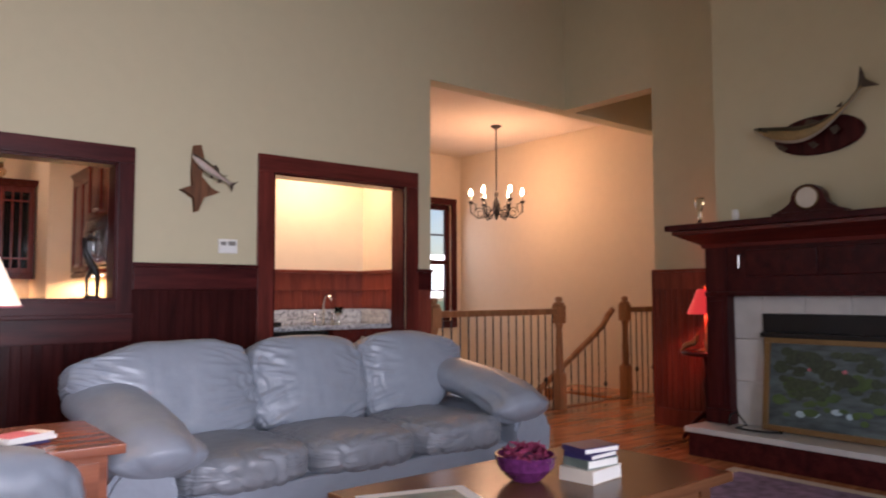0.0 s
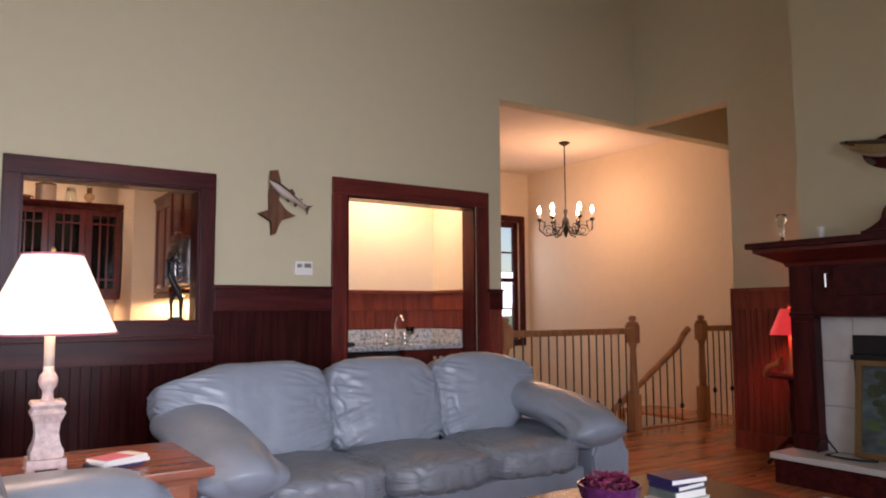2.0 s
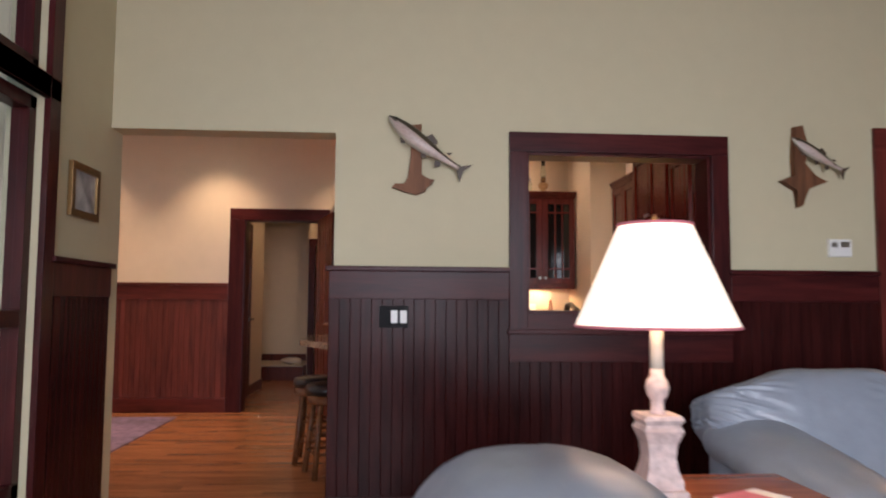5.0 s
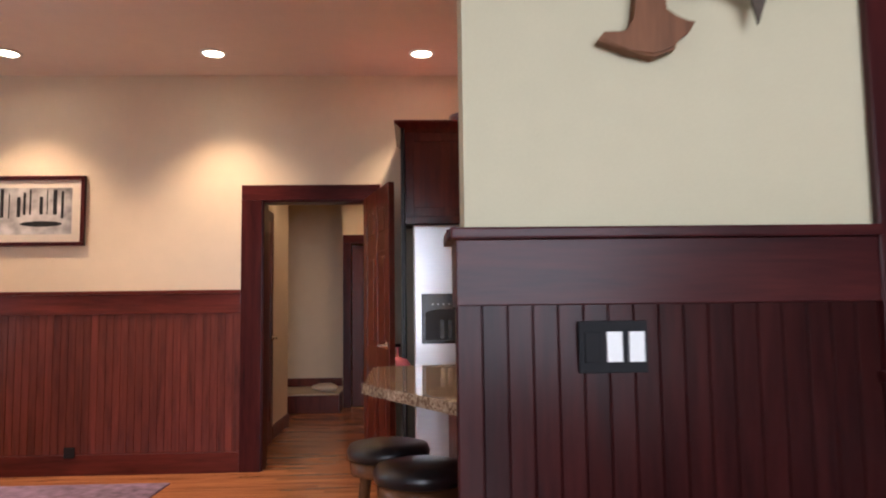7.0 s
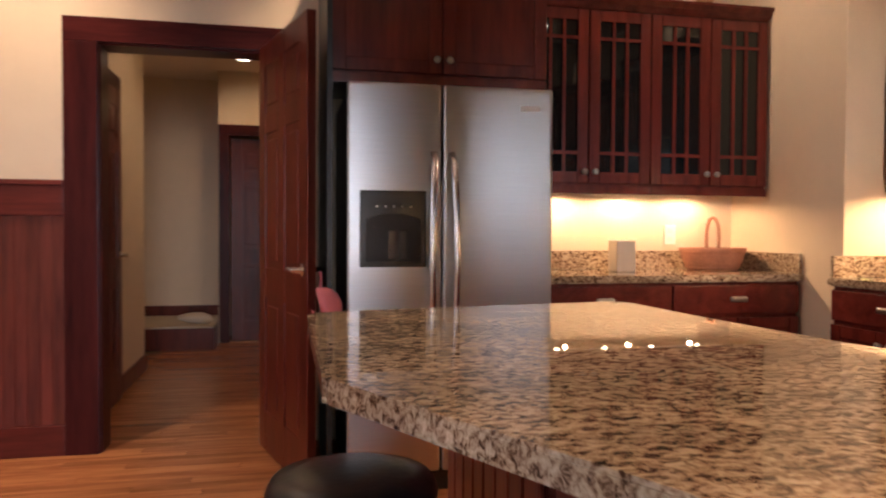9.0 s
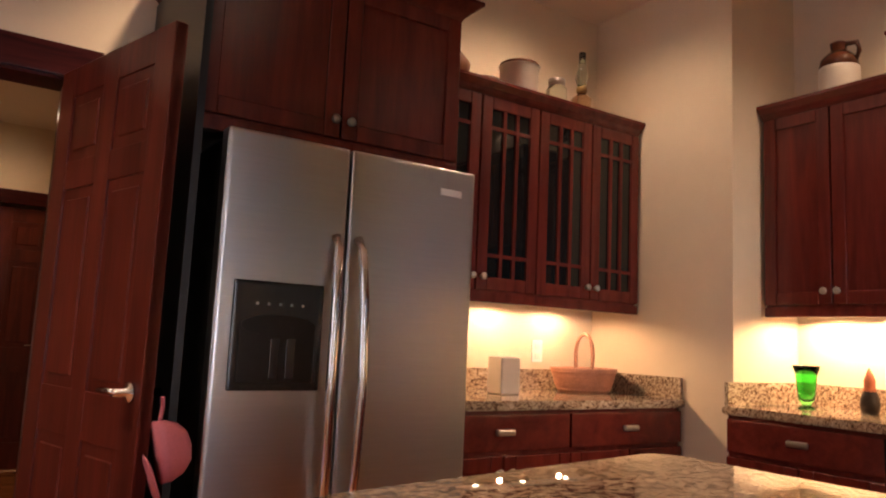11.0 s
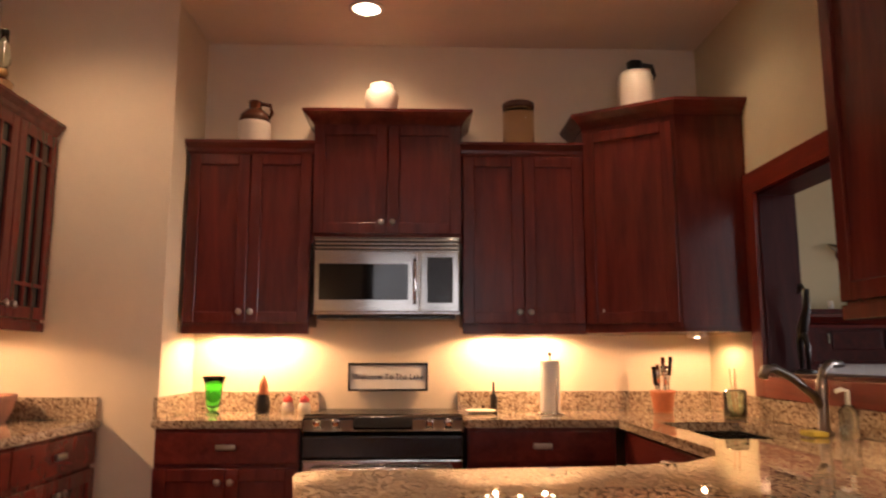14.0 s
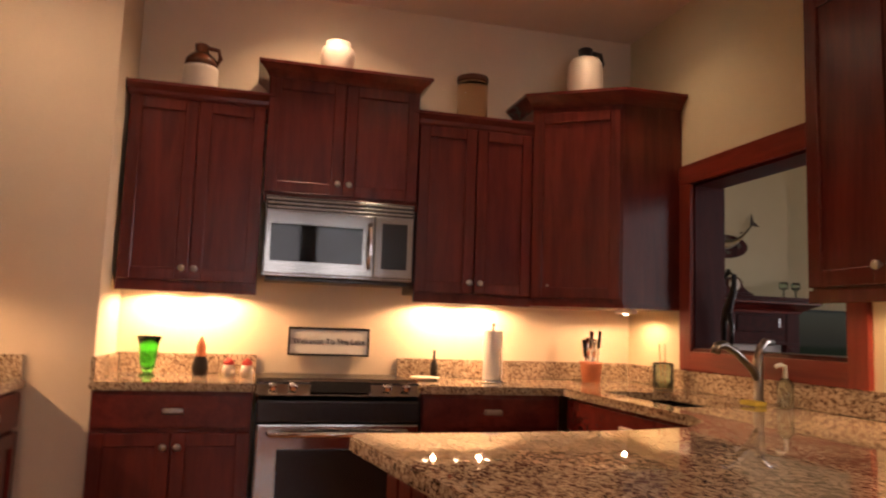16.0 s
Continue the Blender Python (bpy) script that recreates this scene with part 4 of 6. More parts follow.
# range
rg = thing("range", (1.20, 2.38, 0), "stainless slide-in range with a black glass oven door", "stove", rz=-90)
bm = B()
bx(bm, 0.003, 0.03, 0.05, 0.757, 0.60, 0.90)
part("body", bm, BLACKM, rg)
bm = B()
bx(bm, 0, 0.03, 0.90, 0.76, 0.635, 0.925, 0.005)
part("cooktop", bm, BLACK, rg, "black glass cooktop")
bm = B()
bx(bm, -0.005, -0.035, 0, 0.765, 0.05, 0.10, 0.022, pose(0, 0.02, 0.845, -38, 0, 0), 4)
cp = part("control_panel", bm, STEELX, rg)
for x in (0.07, 0.16, 0.60, 0.69):
    bm = B()
    lathe(bm, [(0.021, 0), (0.021, 0.004), (0.017, 0.008), (0.015, 0.024), (0.004, 0.026)], 14, pose(x, -0.010, 0.905, 52, 0, 0))
    part("knob", bm, CHROME, cp, "steel burner knob", True)
bm = B()
bx(bm, 0.24, -0.002, -0.03, 0.52, 0.004, 0.03, 0.002, pose(0, -0.008, 0.908, -38, 0, 0))
part("display", bm, BLACK, cp)
bm = B()
bx(bm, 0.003, -0.02, 0.745, 0.757, 0.03, 0.845, 0.008)
part("upper_panel", bm, BLACK, rg)
bm = B()
bx(bm, 0.006, -0.03, 0.22, 0.754, 0.03, 0.74, 0.01)
dr = part("oven_door", bm, STEELX, rg)
bm = B()
bx(bm, 0.10, -0.034, 0.28, 0.66, -0.028, 0.63, 0.004)
part("window", bm, BLACK, dr, "black oven window")
bm = B()
tube(bm, [(0.06, -0.03, 0.70), (0.065, -0.075, 0.70), (0.38, -0.085, 0.702), (0.695, -0.075, 0.70), (0.70, -0.03, 0.70)], 0.013, 10)
part("handle", bm, CHROME, dr, "", True)
bm = B()
bx(bm, 0.006, -0.025, 0.06, 0.754, 0.03, 0.20, 0.008)
part("drawer", bm, STEELX, rg)

# sink and taps
sk = thing("kitchen_sink", (0.72, 0.55, 0.876), "steel undermount sink set into the granite", "sink")
bm = B()
bx(bm, -0.36, -0.21, -0.175, 0.36, 0.21, -0.165)
part("basin_floor", bm, STEELX, sk)
for q in ((-0.36, -0.21, -0.346, 0.21), (0.346, -0.21, 0.36, 0.21), (-0.346, -0.21, 0.346, -0.196), (-0.346, 0.196, 0.346, 0.21)):
    bm = B()
    bx(bm, q[0], q[1], -0.164, q[2], q[3], 0.0, 0.003)
    part("basin_wall", bm, STEELX, sk)
part("drain", lathe(B(), [(0.042, -0.165), (0.042, -0.160), (0.02, -0.162)], 18), CHROME, sk, "", True)


def faucet(name, at, rz, label, s=1.0):
    f = thing(name, at, label, "faucet", rz=rz)
    part("base", lathe(B(), [(0.032, 0), (0.032, 0.01), (0.022, 0.02), (0.02, 0.10), (0.024, 0.17), (0.02, 0.21), (0.008, 0.225)], 16), DARKNICKEL, f, "", True)
    part("spout", tube(B(), [(0, 0, 0.10), (0.04, 0, 0.15), (0.14, 0, 0.22), (0.22, 0, 0.255), (0.26, 0, 0.25), (0.275, 0, 0.22)], 0.016 * s, 10, (1, 1, 0.95, 1.1, 1.2, 1.15)), DARKNICKEL, f, "", True)
    part("lever", tube(B(), [(0, 0, 0.20), (-0.015, 0, 0.245), (-0.06, -0.01, 0.272), (-0.13, -0.02, 0.268)], 0.013, 8, (1.4, 1.3, 1.3, 1.0)), DARKNICKEL, f, "", True)
    return f


faucet("kitchen_faucet", (0.52, 0.26, 0.915), 105, "dark nickel kitchen faucet with a pull-out spout")
sp = thing("soap_dispenser", (0.36, 0.255, 0.915), "clear soap bottle with a white pump", "bottle")
part("bottle", lathe(B(), [(0.03, 0), (0.033, 0.01), (0.033, 0.10), (0.015, 0.125)], 16), JARG, sp, "", True)
part("pump", tube(B(), [(0, 0, 0.12), (0, 0, 0.175), (0.0, 0.02, 0.18), (0.0, 0.045, 0.172)], 0.009, 8), WHITE, sp, "", True)

# things on the counters
bm = B()
bx(bm, -0.055, -0.055, 0, 0.055, 0.055, 0.17, 0.012, seg=3)
single("canister", bm, CREAM, "pale square canister beside the refrigerator", "canister", (0.45, 3.70, 0.915))
bk = thing("basket", (1.06, 3.80, 0.915), "oval wicker basket with a tall hoop handle", "basket")
bm = lathe(B(), [(0.14, 0), (0.165, 0.04), (0.185, 0.10), (0.19, 0.115), (0.18, 0.115), (0.16, 0.05), (0.13, 0.012)], 28)
bmesh.ops.transform(bm, matrix=Matrix.Diagonal((1.05, 0.75, 1.1, 1)), verts=bm.verts)
part("bowl", bm, WICKER, bk, "", True)
for i in range(5):
    r = 0.150 + 0.009 * i
    bm = tube(B(), [(r * math.cos(a * math.pi / 14), 0.7 * r * math.sin(a * math.pi / 14), 0.018 + 0.022 * i) for a in range(29)], 0.010, 6)
    part("weave", bm, WICKER, bk, "", True)
bm = tube(B(), [(0.0 + 0.10 * math.sin(a) * 0, 0.055 * math.cos(a) * (1.0 + 0.6 * math.sin(a)), 0.10 + 0.20 * math.sin(a)) for a in [math.pi * i / 14 for i in range(15)]], 0.010, 8)
part("handle", bm, WICKER, bk, "", True)
for at, ax in (((0.90, FY - 0.006, 1.115), 'y'),):
    bm = B()
    bx(bm, -0.036, -0.006, -0.058, 0.036, 0, 0.058, 0.003)
    oo = thing("outlet", at, "white wall outlet above the backsplash", "outlet")
    part("plate", bm, WHITE, oo)
    for z in (-0.025, 0.025):
        bm = B()
        bx(bm, -0.016, -0.008, z - 0.014, 0.016, -0.005, z + 0.014, 0.002)
        part("socket", bm, PAPER, oo)
vs = thing("green_vase", (1.58, 2.90, 0.915), "bright green flared glass vase", "vase")
part("bowl", lathe(B(), [(0.036, 0), (0.037, 0.006), (0.020, 0.014), (0.022, 0.022), (0.036, 0.045), (0.042, 0.10), (0.046, 0.15), (0.060, 0.195), (0.056, 0.195), (0.042, 0.15), (0.038, 0.10), (0.030, 0.05), (0.010, 0.035)], 24), GREENG, vs, "", True)
rs = thing("rooster_figurine", (1.66, 2.66, 0.915), "small dark and red rooster figurine", "figurine")
part("body", lathe(B(), [(0.035, 0), (0.042, 0.04), (0.034, 0.08), (0.02, 0.11), (0.02, 0.13)], 14), BLACKM, rs, "", True)
part("head", lathe(B(), [(0.030, 0.075), (0.022, 0.12), (0.024, 0.145), (0.014, 0.175), (0.003, 0.20)], 10), TERRA, rs, "orange-red glazed head", True)
for i, x in enumerate((2.52, 2.43)):
    t = thing("salt_shaker", (1.62 - 0.02 * i, x, 0.915), "small red and white figurine shaker", "shaker", "shakers")
    part("body", lathe(B(), [(0.028, 0), (0.034, 0.03), (0.024, 0.06)], 12), CREAM, t, "", True)
    part("cap", lathe(B(), [(0.022, 0.055), (0.026, 0.075), (0.006, 0.095)], 12), RED, t, "", True)
sg = thing("welcome_sign", (SX - 0.03, 2.225, 1.022), "framed black and white sign leaning on the wall above the range", "sign", rz=-90)
bm = B()
bx(bm, 0, 0, 0, 0.445, 0.012, 0.155, 0.002)
part("board", bm, PAPER, sg)
for q in ((0, 0, 0.445, 0.012), (0, 0.143, 0.445, 0.155), (0, 0.012, 0.012, 0.143), (0.433, 0.012, 0.445, 0.143)):
    bm = B()
    bx(bm, q[0], -0.008, q[1], q[2], 0.0, q[3], 0.002)
    part("frame_bar", bm, BLACKM, sg)
cu = bpy.data.curves.new("words", 'FONT')
cu.body, cu.size, cu.extrude, cu.align_x, cu.align_y = "Welcome To The Lake", 0.042, 0.001, 'CENTER', 'CENTER'
cu.materials.append(BLACKM)
wt = new("words", cu)
wt.parent = sg
wt.matrix_parent_inverse = Matrix()
wt.matrix_basis = pose(0.2225, -0.0015, 0.078, 90, 0, 0)
pt = thing("paper_towel_holder", (1.55, 1.14, 0.915), "paper towel roll on a steel stand", "paper towel")
part("base", lathe(B(), [(0.075, 0), (0.075, 0.008), (0.06, 0.012)], 20), CHROME, pt, "", True)
part("roll", lathe(B(), [(0.05, 0.014), (0.052, 0.02), (0.052, 0.27), (0.05, 0.276)], 20), PAPER, pt, "", True)
part("rod", lathe(B(), [(0.006, 0.27), (0.006, 0.30), (0.012, 0.31), (0.004, 0.32)], 10), CHROME, pt, "", True)
part("arm", tube(B(), [(-0.07, -0.02, 0.01), (-0.072, -0.02, 0.15), (-0.07, -0.02, 0.18)], 0.005, 6), CHROME, pt)
ho = thing("spoon_rest", (1.62, 1.50, 0.915), "small pale dish on the counter", "dish")
part("dish", lathe(B(), [(0.05, 0), (0.085, 0.015), (0.08, 0.018), (0.045, 0.006)], 18), CREAM, ho, "", True)
sh = thing("candle_lighter", (1.74, 1.42, 0.915), "thin dark bottle against the backsplash", "bottle")
part("body", lathe(B(), [(0.02, 0), (0.02, 0.08), (0.008, 0.10), (0.006, 0.16)], 10), BLACKM, sh, "", True)
kb = thing("utensil_crock", (1.62, 0.52, 0.915), "terracotta crock full of knives and utensils", "crock")
part("crock", lathe(B(), [(0.05, 0), (0.062, 0.10), (0.066, 0.105), (0.066, 0.12), (0.055, 0.12), (0.05, 0.02)], 18), TERRA, kb, "", True)
rnd = random.Random(4)
for i in range(8):
    a = rnd.uniform(0, 6.28)
    r, hh = rnd.uniform(0.01, 0.035), rnd.uniform(0.20, 0.29)
    bm = B()
    tube(bm, [(r * math.cos(a), r * math.sin(a), 0.05), (1.5 * r * math.cos(a), 1.5 * r * math.sin(a), hh - 0.06)], 0.006, 6)
    part("blade", bm, CHROME, kb)
    bm = tube(B(), [(1.5 * r * math.cos(a), 1.5 * r * math.sin(a), hh - 0.08), (1.9 * r * math.cos(a), 1.9 * r * math.sin(a), hh + 0.02)], 0.011, 8)
    part("handle", bm, BLACK if i % 2 else CHROME, kb, "", True)
jr = thing("glass_jar", (1.22, 0.30, 0.915), "clear glass jar with sticks in it", "jar")
part("jar", lathe(B(), [(0.05, 0), (0.055, 0.01), (0.055, 0.13), (0.05, 0.14), (0.046, 0.13), (0.046, 0.012)], 18), JARG, jr, "", True)
for k in (-0.02, 0.015):
    part("stick", tube(B(), [(k, 0, 0.012), (k * 1.6, 0.01, 0.24)], 0.003, 6), TERRA, jr)
sp2 = thing("sponge", (0.46, 0.335, 0.916), "small yellow sponge beside the sink", "sponge")
bm = B()
bx(bm, -0.05, -0.03, 0, 0.05, 0.03, 0.02, 0.006)
part("body", bm, plain("yellow_sponge", (0.5, 0.40, 0.06), 0.9, 0, 150, 0.2, 0.4), sp2)
# wrought-iron animal ornament in the pass-through
orn = thing("iron_ornament", (1.02, 0.05, 1.138), "dark carved giraffe ornament on the pass-through sill", "ornament")
part("base", lathe(B(), [(0.05, 0), (0.05, 0.012), (0.02, 0.018)], 14), BLACKM, orn)
part("body", tube(B(), [(0.03, 0, 0.012), (0.03, 0, 0.14), (0.0, 0, 0.20), (-0.05, 0, 0.30), (-0.055, 0, 0.38), (-0.01, 0, 0.40), (0.02, 0, 0.37)], 0.018, 8, (0.5, 0.9, 1.4, 0.9, 0.7, 0.9, 0.3)), BLACKM, orn, "", True)
part("leg", tube(B(), [(-0.03, 0, 0.012), (-0.035, 0, 0.12), (0.0, 0, 0.20)], 0.012, 8, (0.7, 1, 1.2)), BLACKM, orn, "", True)


# things on top of the cabinets
def jug(at, s=1.0, top=BROWNG, label="two-tone stoneware jug with a brown glazed top", tall=False):
    j = thing("stoneware_jug", at, label, "jug", "jugs")
    part("body", lathe(B(), [(0.075 * s, 0), (0.08 * s, 0.01), (0.08 * s, 0.11 * s), (0.078 * s, 0.125 * s)] + ([(0.076 * s, 0.165 * s), (0.062 * s, 0.185 * s)] if tall else []), 20), CREAM, j, "", True)
    part("shoulder", lathe(B(), ([(0.062 * s, 0.185 * s)] if tall else [(0.078 * s, 0.125 * s), (0.07 * s, 0.165 * s)]) + [(0.045 * s, 0.19 * s), (0.03 * s, 0.20 * s), (0.034 * s, 0.235 * s), (0.026 * s, 0.24 * s)], 20), top, j, "glazed shoulder", True)
    part("handle", tube(B(), [(0, -0.03 * s, 0.225 * s), (0, -0.075 * s, 0.22 * s), (0, -0.085 * s, 0.18 * s), (0, -0.068 * s, 0.15 * s)], 0.011 * s, 8), top, j, "", True)
    return j


jug((1.66, 2.76, 2.37), 1.12)
jug((1.50, 0.64, 2.53), 1.28, BLACKM, "tall white stoneware jug with a black neck and handle", True)
t = thing("cream_jar", (1.66, 2.05, 2.54), "cream bulbous stoneware jar", "jar")
part("body", lathe(B(), [(0.068, 0), (0.078, 0.02), (0.092, 0.09), (0.095, 0.125), (0.085, 0.165), (0.064, 0.180), (0.068, 0.20), (0.058, 0.20), (0.052, 0.175)], 24), CREAM, t, "", True)
t = thing("brown_glass_jar", (1.66, 1.27, 2.37), "tall brown glass jar with a metal lid", "jar")
part("body", lathe(B(), [(0.085, 0), (0.09, 0.01), (0.09, 0.22), (0.08, 0.235)], 20), AMBERG, t, "", True)
part("lid", lathe(B(), [(0.088, 0.235), (0.092, 0.24), (0.092, 0.265), (0.085, 0.27)], 20), BROWNG, t, "", True)
t = thing("crock_with_lid", (0.56, 3.80, 2.37), "white enamel pot with a dark lid", "pot")
part("body", lathe(B(), [(0.095, 0), (0.10, 0.01), (0.10, 0.17), (0.105, 0.175)], 22), CREAM, t, "", True)
part("lid", lathe(B(), [(0.107, 0.175), (0.10, 0.19), (0.05, 0.205), (0.012, 0.21), (0.014, 0.225), (0.006, 0.23)], 22), BROWNG, t, "", True)
t = thing("copper_bowl", (0.34, 3.80, 2.37), "small brown bowl with handles", "bowl")
part("bowl", lathe(B(), [(0.05, 0), (0.08, 0.03), (0.085, 0.055), (0.078, 0.055), (0.045, 0.01)], 18), BROWNG, t, "", True)
for s in (-1, 1):
    part("handle", tube(B(), [(0.07 * s, 0, 0.04), (0.11 * s, 0, 0.05), (0.10 * s, 0, 0.02), (0.07 * s, 0, 0.015)], 0.006, 6), BROWNG, t)
t = thing("canning_jar", (0.80, 3.78, 2.37), "pale green glass canning jar with a lid", "jar")
part("body", lathe(B(), [(0.05, 0), (0.055, 0.01), (0.055, 0.11), (0.042, 0.13)], 18), JARG, t, "", True)
part("lid", lathe(B(), [(0.044, 0.13), (0.046, 0.165), (0.02, 0.17)], 18), NICKEL, t, "", True)
t = thing("oil_lamp", (0.98, 3.78, 2.37), "glass oil lamp with a tall clear chimney", "oil lamp")
part("font", lathe(B(), [(0.05, 0), (0.05, 0.01), (0.02, 0.03), (0.05, 0.06), (0.055, 0.10), (0.02, 0.13)], 18), AMBERG, t, "", True)
part("burner", lathe(B(), [(0.022, 0.13), (0.03, 0.14), (0.03, 0.165), (0.02, 0.17)], 14), GOLD, t, "", True)
part("chimney", lathe(B(), [(0.022, 0.17), (0.036, 0.21), (0.03, 0.25), (0.02, 0.30), (0.02, 0.36), (0.017, 0.36), (0.017, 0.30)], 16), JARG, t, "", True)
t = thing("pottery_pear", (0.10, 3.80, 2.37), "brown pear-shaped pottery piece", "pottery")
part("body", lathe(B(), [(0.06, 0), (0.12, 0.03), (0.13, 0.08), (0.09, 0.13), (0.045, 0.18), (0.03, 0.23), (0.004, 0.245)], 20), PLAQUE, t, "", True)
t = thing("pitcher_and_basin", (-0.62, 3.47, 2.50), "blue-grey patterned pitcher standing in a basin", "pitcher")
BLUEG = plain("blue_grey_china", (0.10, 0.105, 0.14), 0.3, 0, 45, 0.6, 0.1)
part("basin", lathe(B(), [(0.11, 0), (0.13, 0.01), (0.18, 0.06), (0.19, 0.075), (0.18, 0.075), (0.12, 0.02)], 26), BLUEG, t, "", True)
part("pitcher", lathe(B(), [(0.05, 0.015), (0.07, 0.05), (0.085, 0.10), (0.06, 0.16), (0.045, 0.19), (0.06, 0.235), (0.052, 0.235), (0.038, 0.19)], 20), BLUEG, t, "", True)
part("spout", tube(B(), [(-0.04, 0, 0.21), (-0.075, 0, 0.235), (-0.10, 0, 0.26)], 0.024, 8, (1, 0.8, 0.3)), BLUEG, t, "", True)
part("handle", tube(B(), [(0.045, 0, 0.215), (0.11, 0, 0.23), (0.125, 0, 0.17), (0.075, 0, 0.11)], 0.010, 8), BLUEG, t, "", True)


# bar stools
def stool(at, rz=0):
    s = thing("bar_stool", at, "backless bar stool with a round black leather seat", "stool", "stools at the peninsula", rz)
    part("seat", lathe(B(), [(0.15, 0.545), (0.178, 0.555), (0.182, 0.585), (0.17, 0.61), (0.12, 0.622), (0.02, 0.625)], 28), BLACKL, s, "round black leather seat", True)
    part("apron", lathe(B(), [(0.165, 0.49), (0.168, 0.50), (0.168, 0.54), (0.15, 0.548)], 24), TABLEW, s, "", True)
    for k in range(4):
        a = math.pi / 4 + k * math.pi / 2
        c, d = math.cos(a), math.sin(a)
        part("leg", tube(B(), [(0.20 * c, 0.20 * d, 0), (0.17 * c, 0.17 * d, 0.25), (0.135 * c, 0.135 * d, 0.50)], 0.02, 8), TABLEW, s, "", True)
    for z in (0.16, 0.30):
        for k in range(4):
            a, e = math.pi / 4 + k * math.pi / 2, math.pi / 4 + (k + 1) * math.pi / 2
            r = 0.182 if z < 0.2 else 0.163
            part("rung", tube(B(), [(r * math.cos(a), r * math.sin(a), z), (r * math.cos(e), r * math.sin(e), z)], 0.011, 6), TABLEW, s, "", True)
    return s


st = stool((-1.19, 1.60, 0))
copy_thing(st, pose(-1.05, 1.15, 0, 0, 0, 20))


# lights of the kitchen
def can_light(x, y, z, power, angle=100, color=SOFTWARM):
    c = thing("recessed_light", (x, y, z), "glowing recessed ceiling light with a white rim", "ceiling light", "recessed lights")
    part("rim", lathe(B(), [(0.095, -0.001), (0.095, -0.008), (0.075, -0.012), (0.072, -0.004)], 24), WHITE, c, "", True)
    part("lens", lathe(B(), [(0.071, -0.004), (0.02, -0.0035)], 24), CANLIGHT, c)
    downlight("recessed_lamp", (x, y, z - 0.03), power, color, angle)


for x in (-5.4, -3.95, -2.5, -1.0):
    can_light(x, 3.50, KH, 90)
for x, y, p, a in ((1.36, 2.12, 40, 140), (0.58, 3.42, 34, 150), (1.05, 0.75, 18, 130), (-0.55, 1.5, 30, 85), (-3.6, 1.5, 60, 150)):
    can_light(x, y, KH, p, a)


def strip(x0, y0, x1, y1, z, n, power):
    """Under-cabinet lights: a row of small lenses in a bar."""
    s = thing("under_cabinet_light", ((x0 + x1) / 2, (y0 + y1) / 2, z), "slim under-cabinet light bar with small lenses", "light", "under-cabinet lights")
    dx, dy = (x1 - x0) / 2, (y1 - y0) / 2
    bm = B()
    bx(bm, -dx - 0.015, -dy - 0.015, -0.018, dx + 0.015, dy + 0.015, 0, 0.003)
    part("housing", bm, WHITE, s)
    for i in range(n):
        u = -1 + 2 * (i + 0.5) / n
        part("lens", lathe(B(), [(0.011, -0.018), (0.011, -0.022), (0.004, -0.024)], 12, pose(dx * u, dy * u, 0)), PUCK, s)
    k = max(1, n - 1)
    for i in range(k):
        u = -1 + 2 * (i + 0.5) / k
        downlight("under_cabinet_lamp", ((x0 + x1) / 2 + dx * u, (y0 + y1) / 2 + dy * u, z - 0.032), power * 3.8 / k, WARM, 172, 0.3).data.shadow_soft_size = 0.010


strip(1.70, 2.50, 1.70, 3.0, 1.374, 3, 9)
strip(1.70, 1.02, 1.70, 1.55, 1.374, 3, 8.5)
strip(1.45, 0.35, 1.62, 0.35, 1.332, 1, 2.6)
strip(0.0, 3.86, 1.15, 3.86, 1.374, 4, 6.5)
strip(-0.70, 0.28, -0.15, 0.28, 1.374, 3, 4)
area("niche_lamp", pose(2.85, 0.40, 2.39), 0.9, 0.25, 15, SOFTWARM)
can_light(2.85, 0.42, 2.4, 6)
can_light(-1.75, 5.6, 2.7, 11, 165, WARM)
can_light(-1.7, 7.0, 2.7, 13, 165, WARM)

# dining side
pc = thing("framed_picture", (-3.97, FY - 0.004, 1.99), "dark-framed pale print on the dining wall", "picture")
bm = B()
for q in ((-0.38, -0.27, 0.38, -0.24), (-0.38, 0.24, 0.38, 0.27), (-0.38, -0.24, -0.35, 0.24), (0.35, -0.24, 0.38, 0.24)):
    bx(bm, q[0], -0.03, q[1], q[2], 0, q[3], 0.003)
part("frame", bm, TRIMW, pc)
bm = B()
bx(bm, -0.35, -0.012, -0.24, 0.35, -0.002, 0.24)
part("mat_board", bm, CREAM, pc)
bm = B()
bx(bm, -0.28, -0.015, -0.18, 0.28, -0.0125, 0.18)
pr = part("print", bm, PHOTO, pc)
rnd = random.Random(5)
for i in range(9):
    x = -0.26 + 0.058 * i + rnd.uniform(-0.012, 0.012)
    bm = B()
    bx(bm, x, -0.0165, -0.02 - rnd.uniform(0, 0.04), x + rnd.uniform(0.008, 0.03), -0.0152, rnd.uniform(0.10, 0.175), 0.0004, seg=1)
    part("printed_tree", bm, BLACKS, pr)
bm = lathe(B(), [(0.10, 0), (0.09, 0.0012)], 20, pose(0.05, -0.0152, -0.10, 90, 0, 0) @ Matrix.Diagonal((1.6, 0.22, 1, 1)))
part("printed_shore", bm, BLACKS, pr)
ol = thing("outlet", (-3.65, FY - 0.02, 0.17), "black floor-level outlet in the wainscot", "outlet")
bm = B()
bx(bm, -0.04, -0.012, -0.04, 0.04, 0, 0.04, 0.003)
part("plate", bm, BLACK, ol)
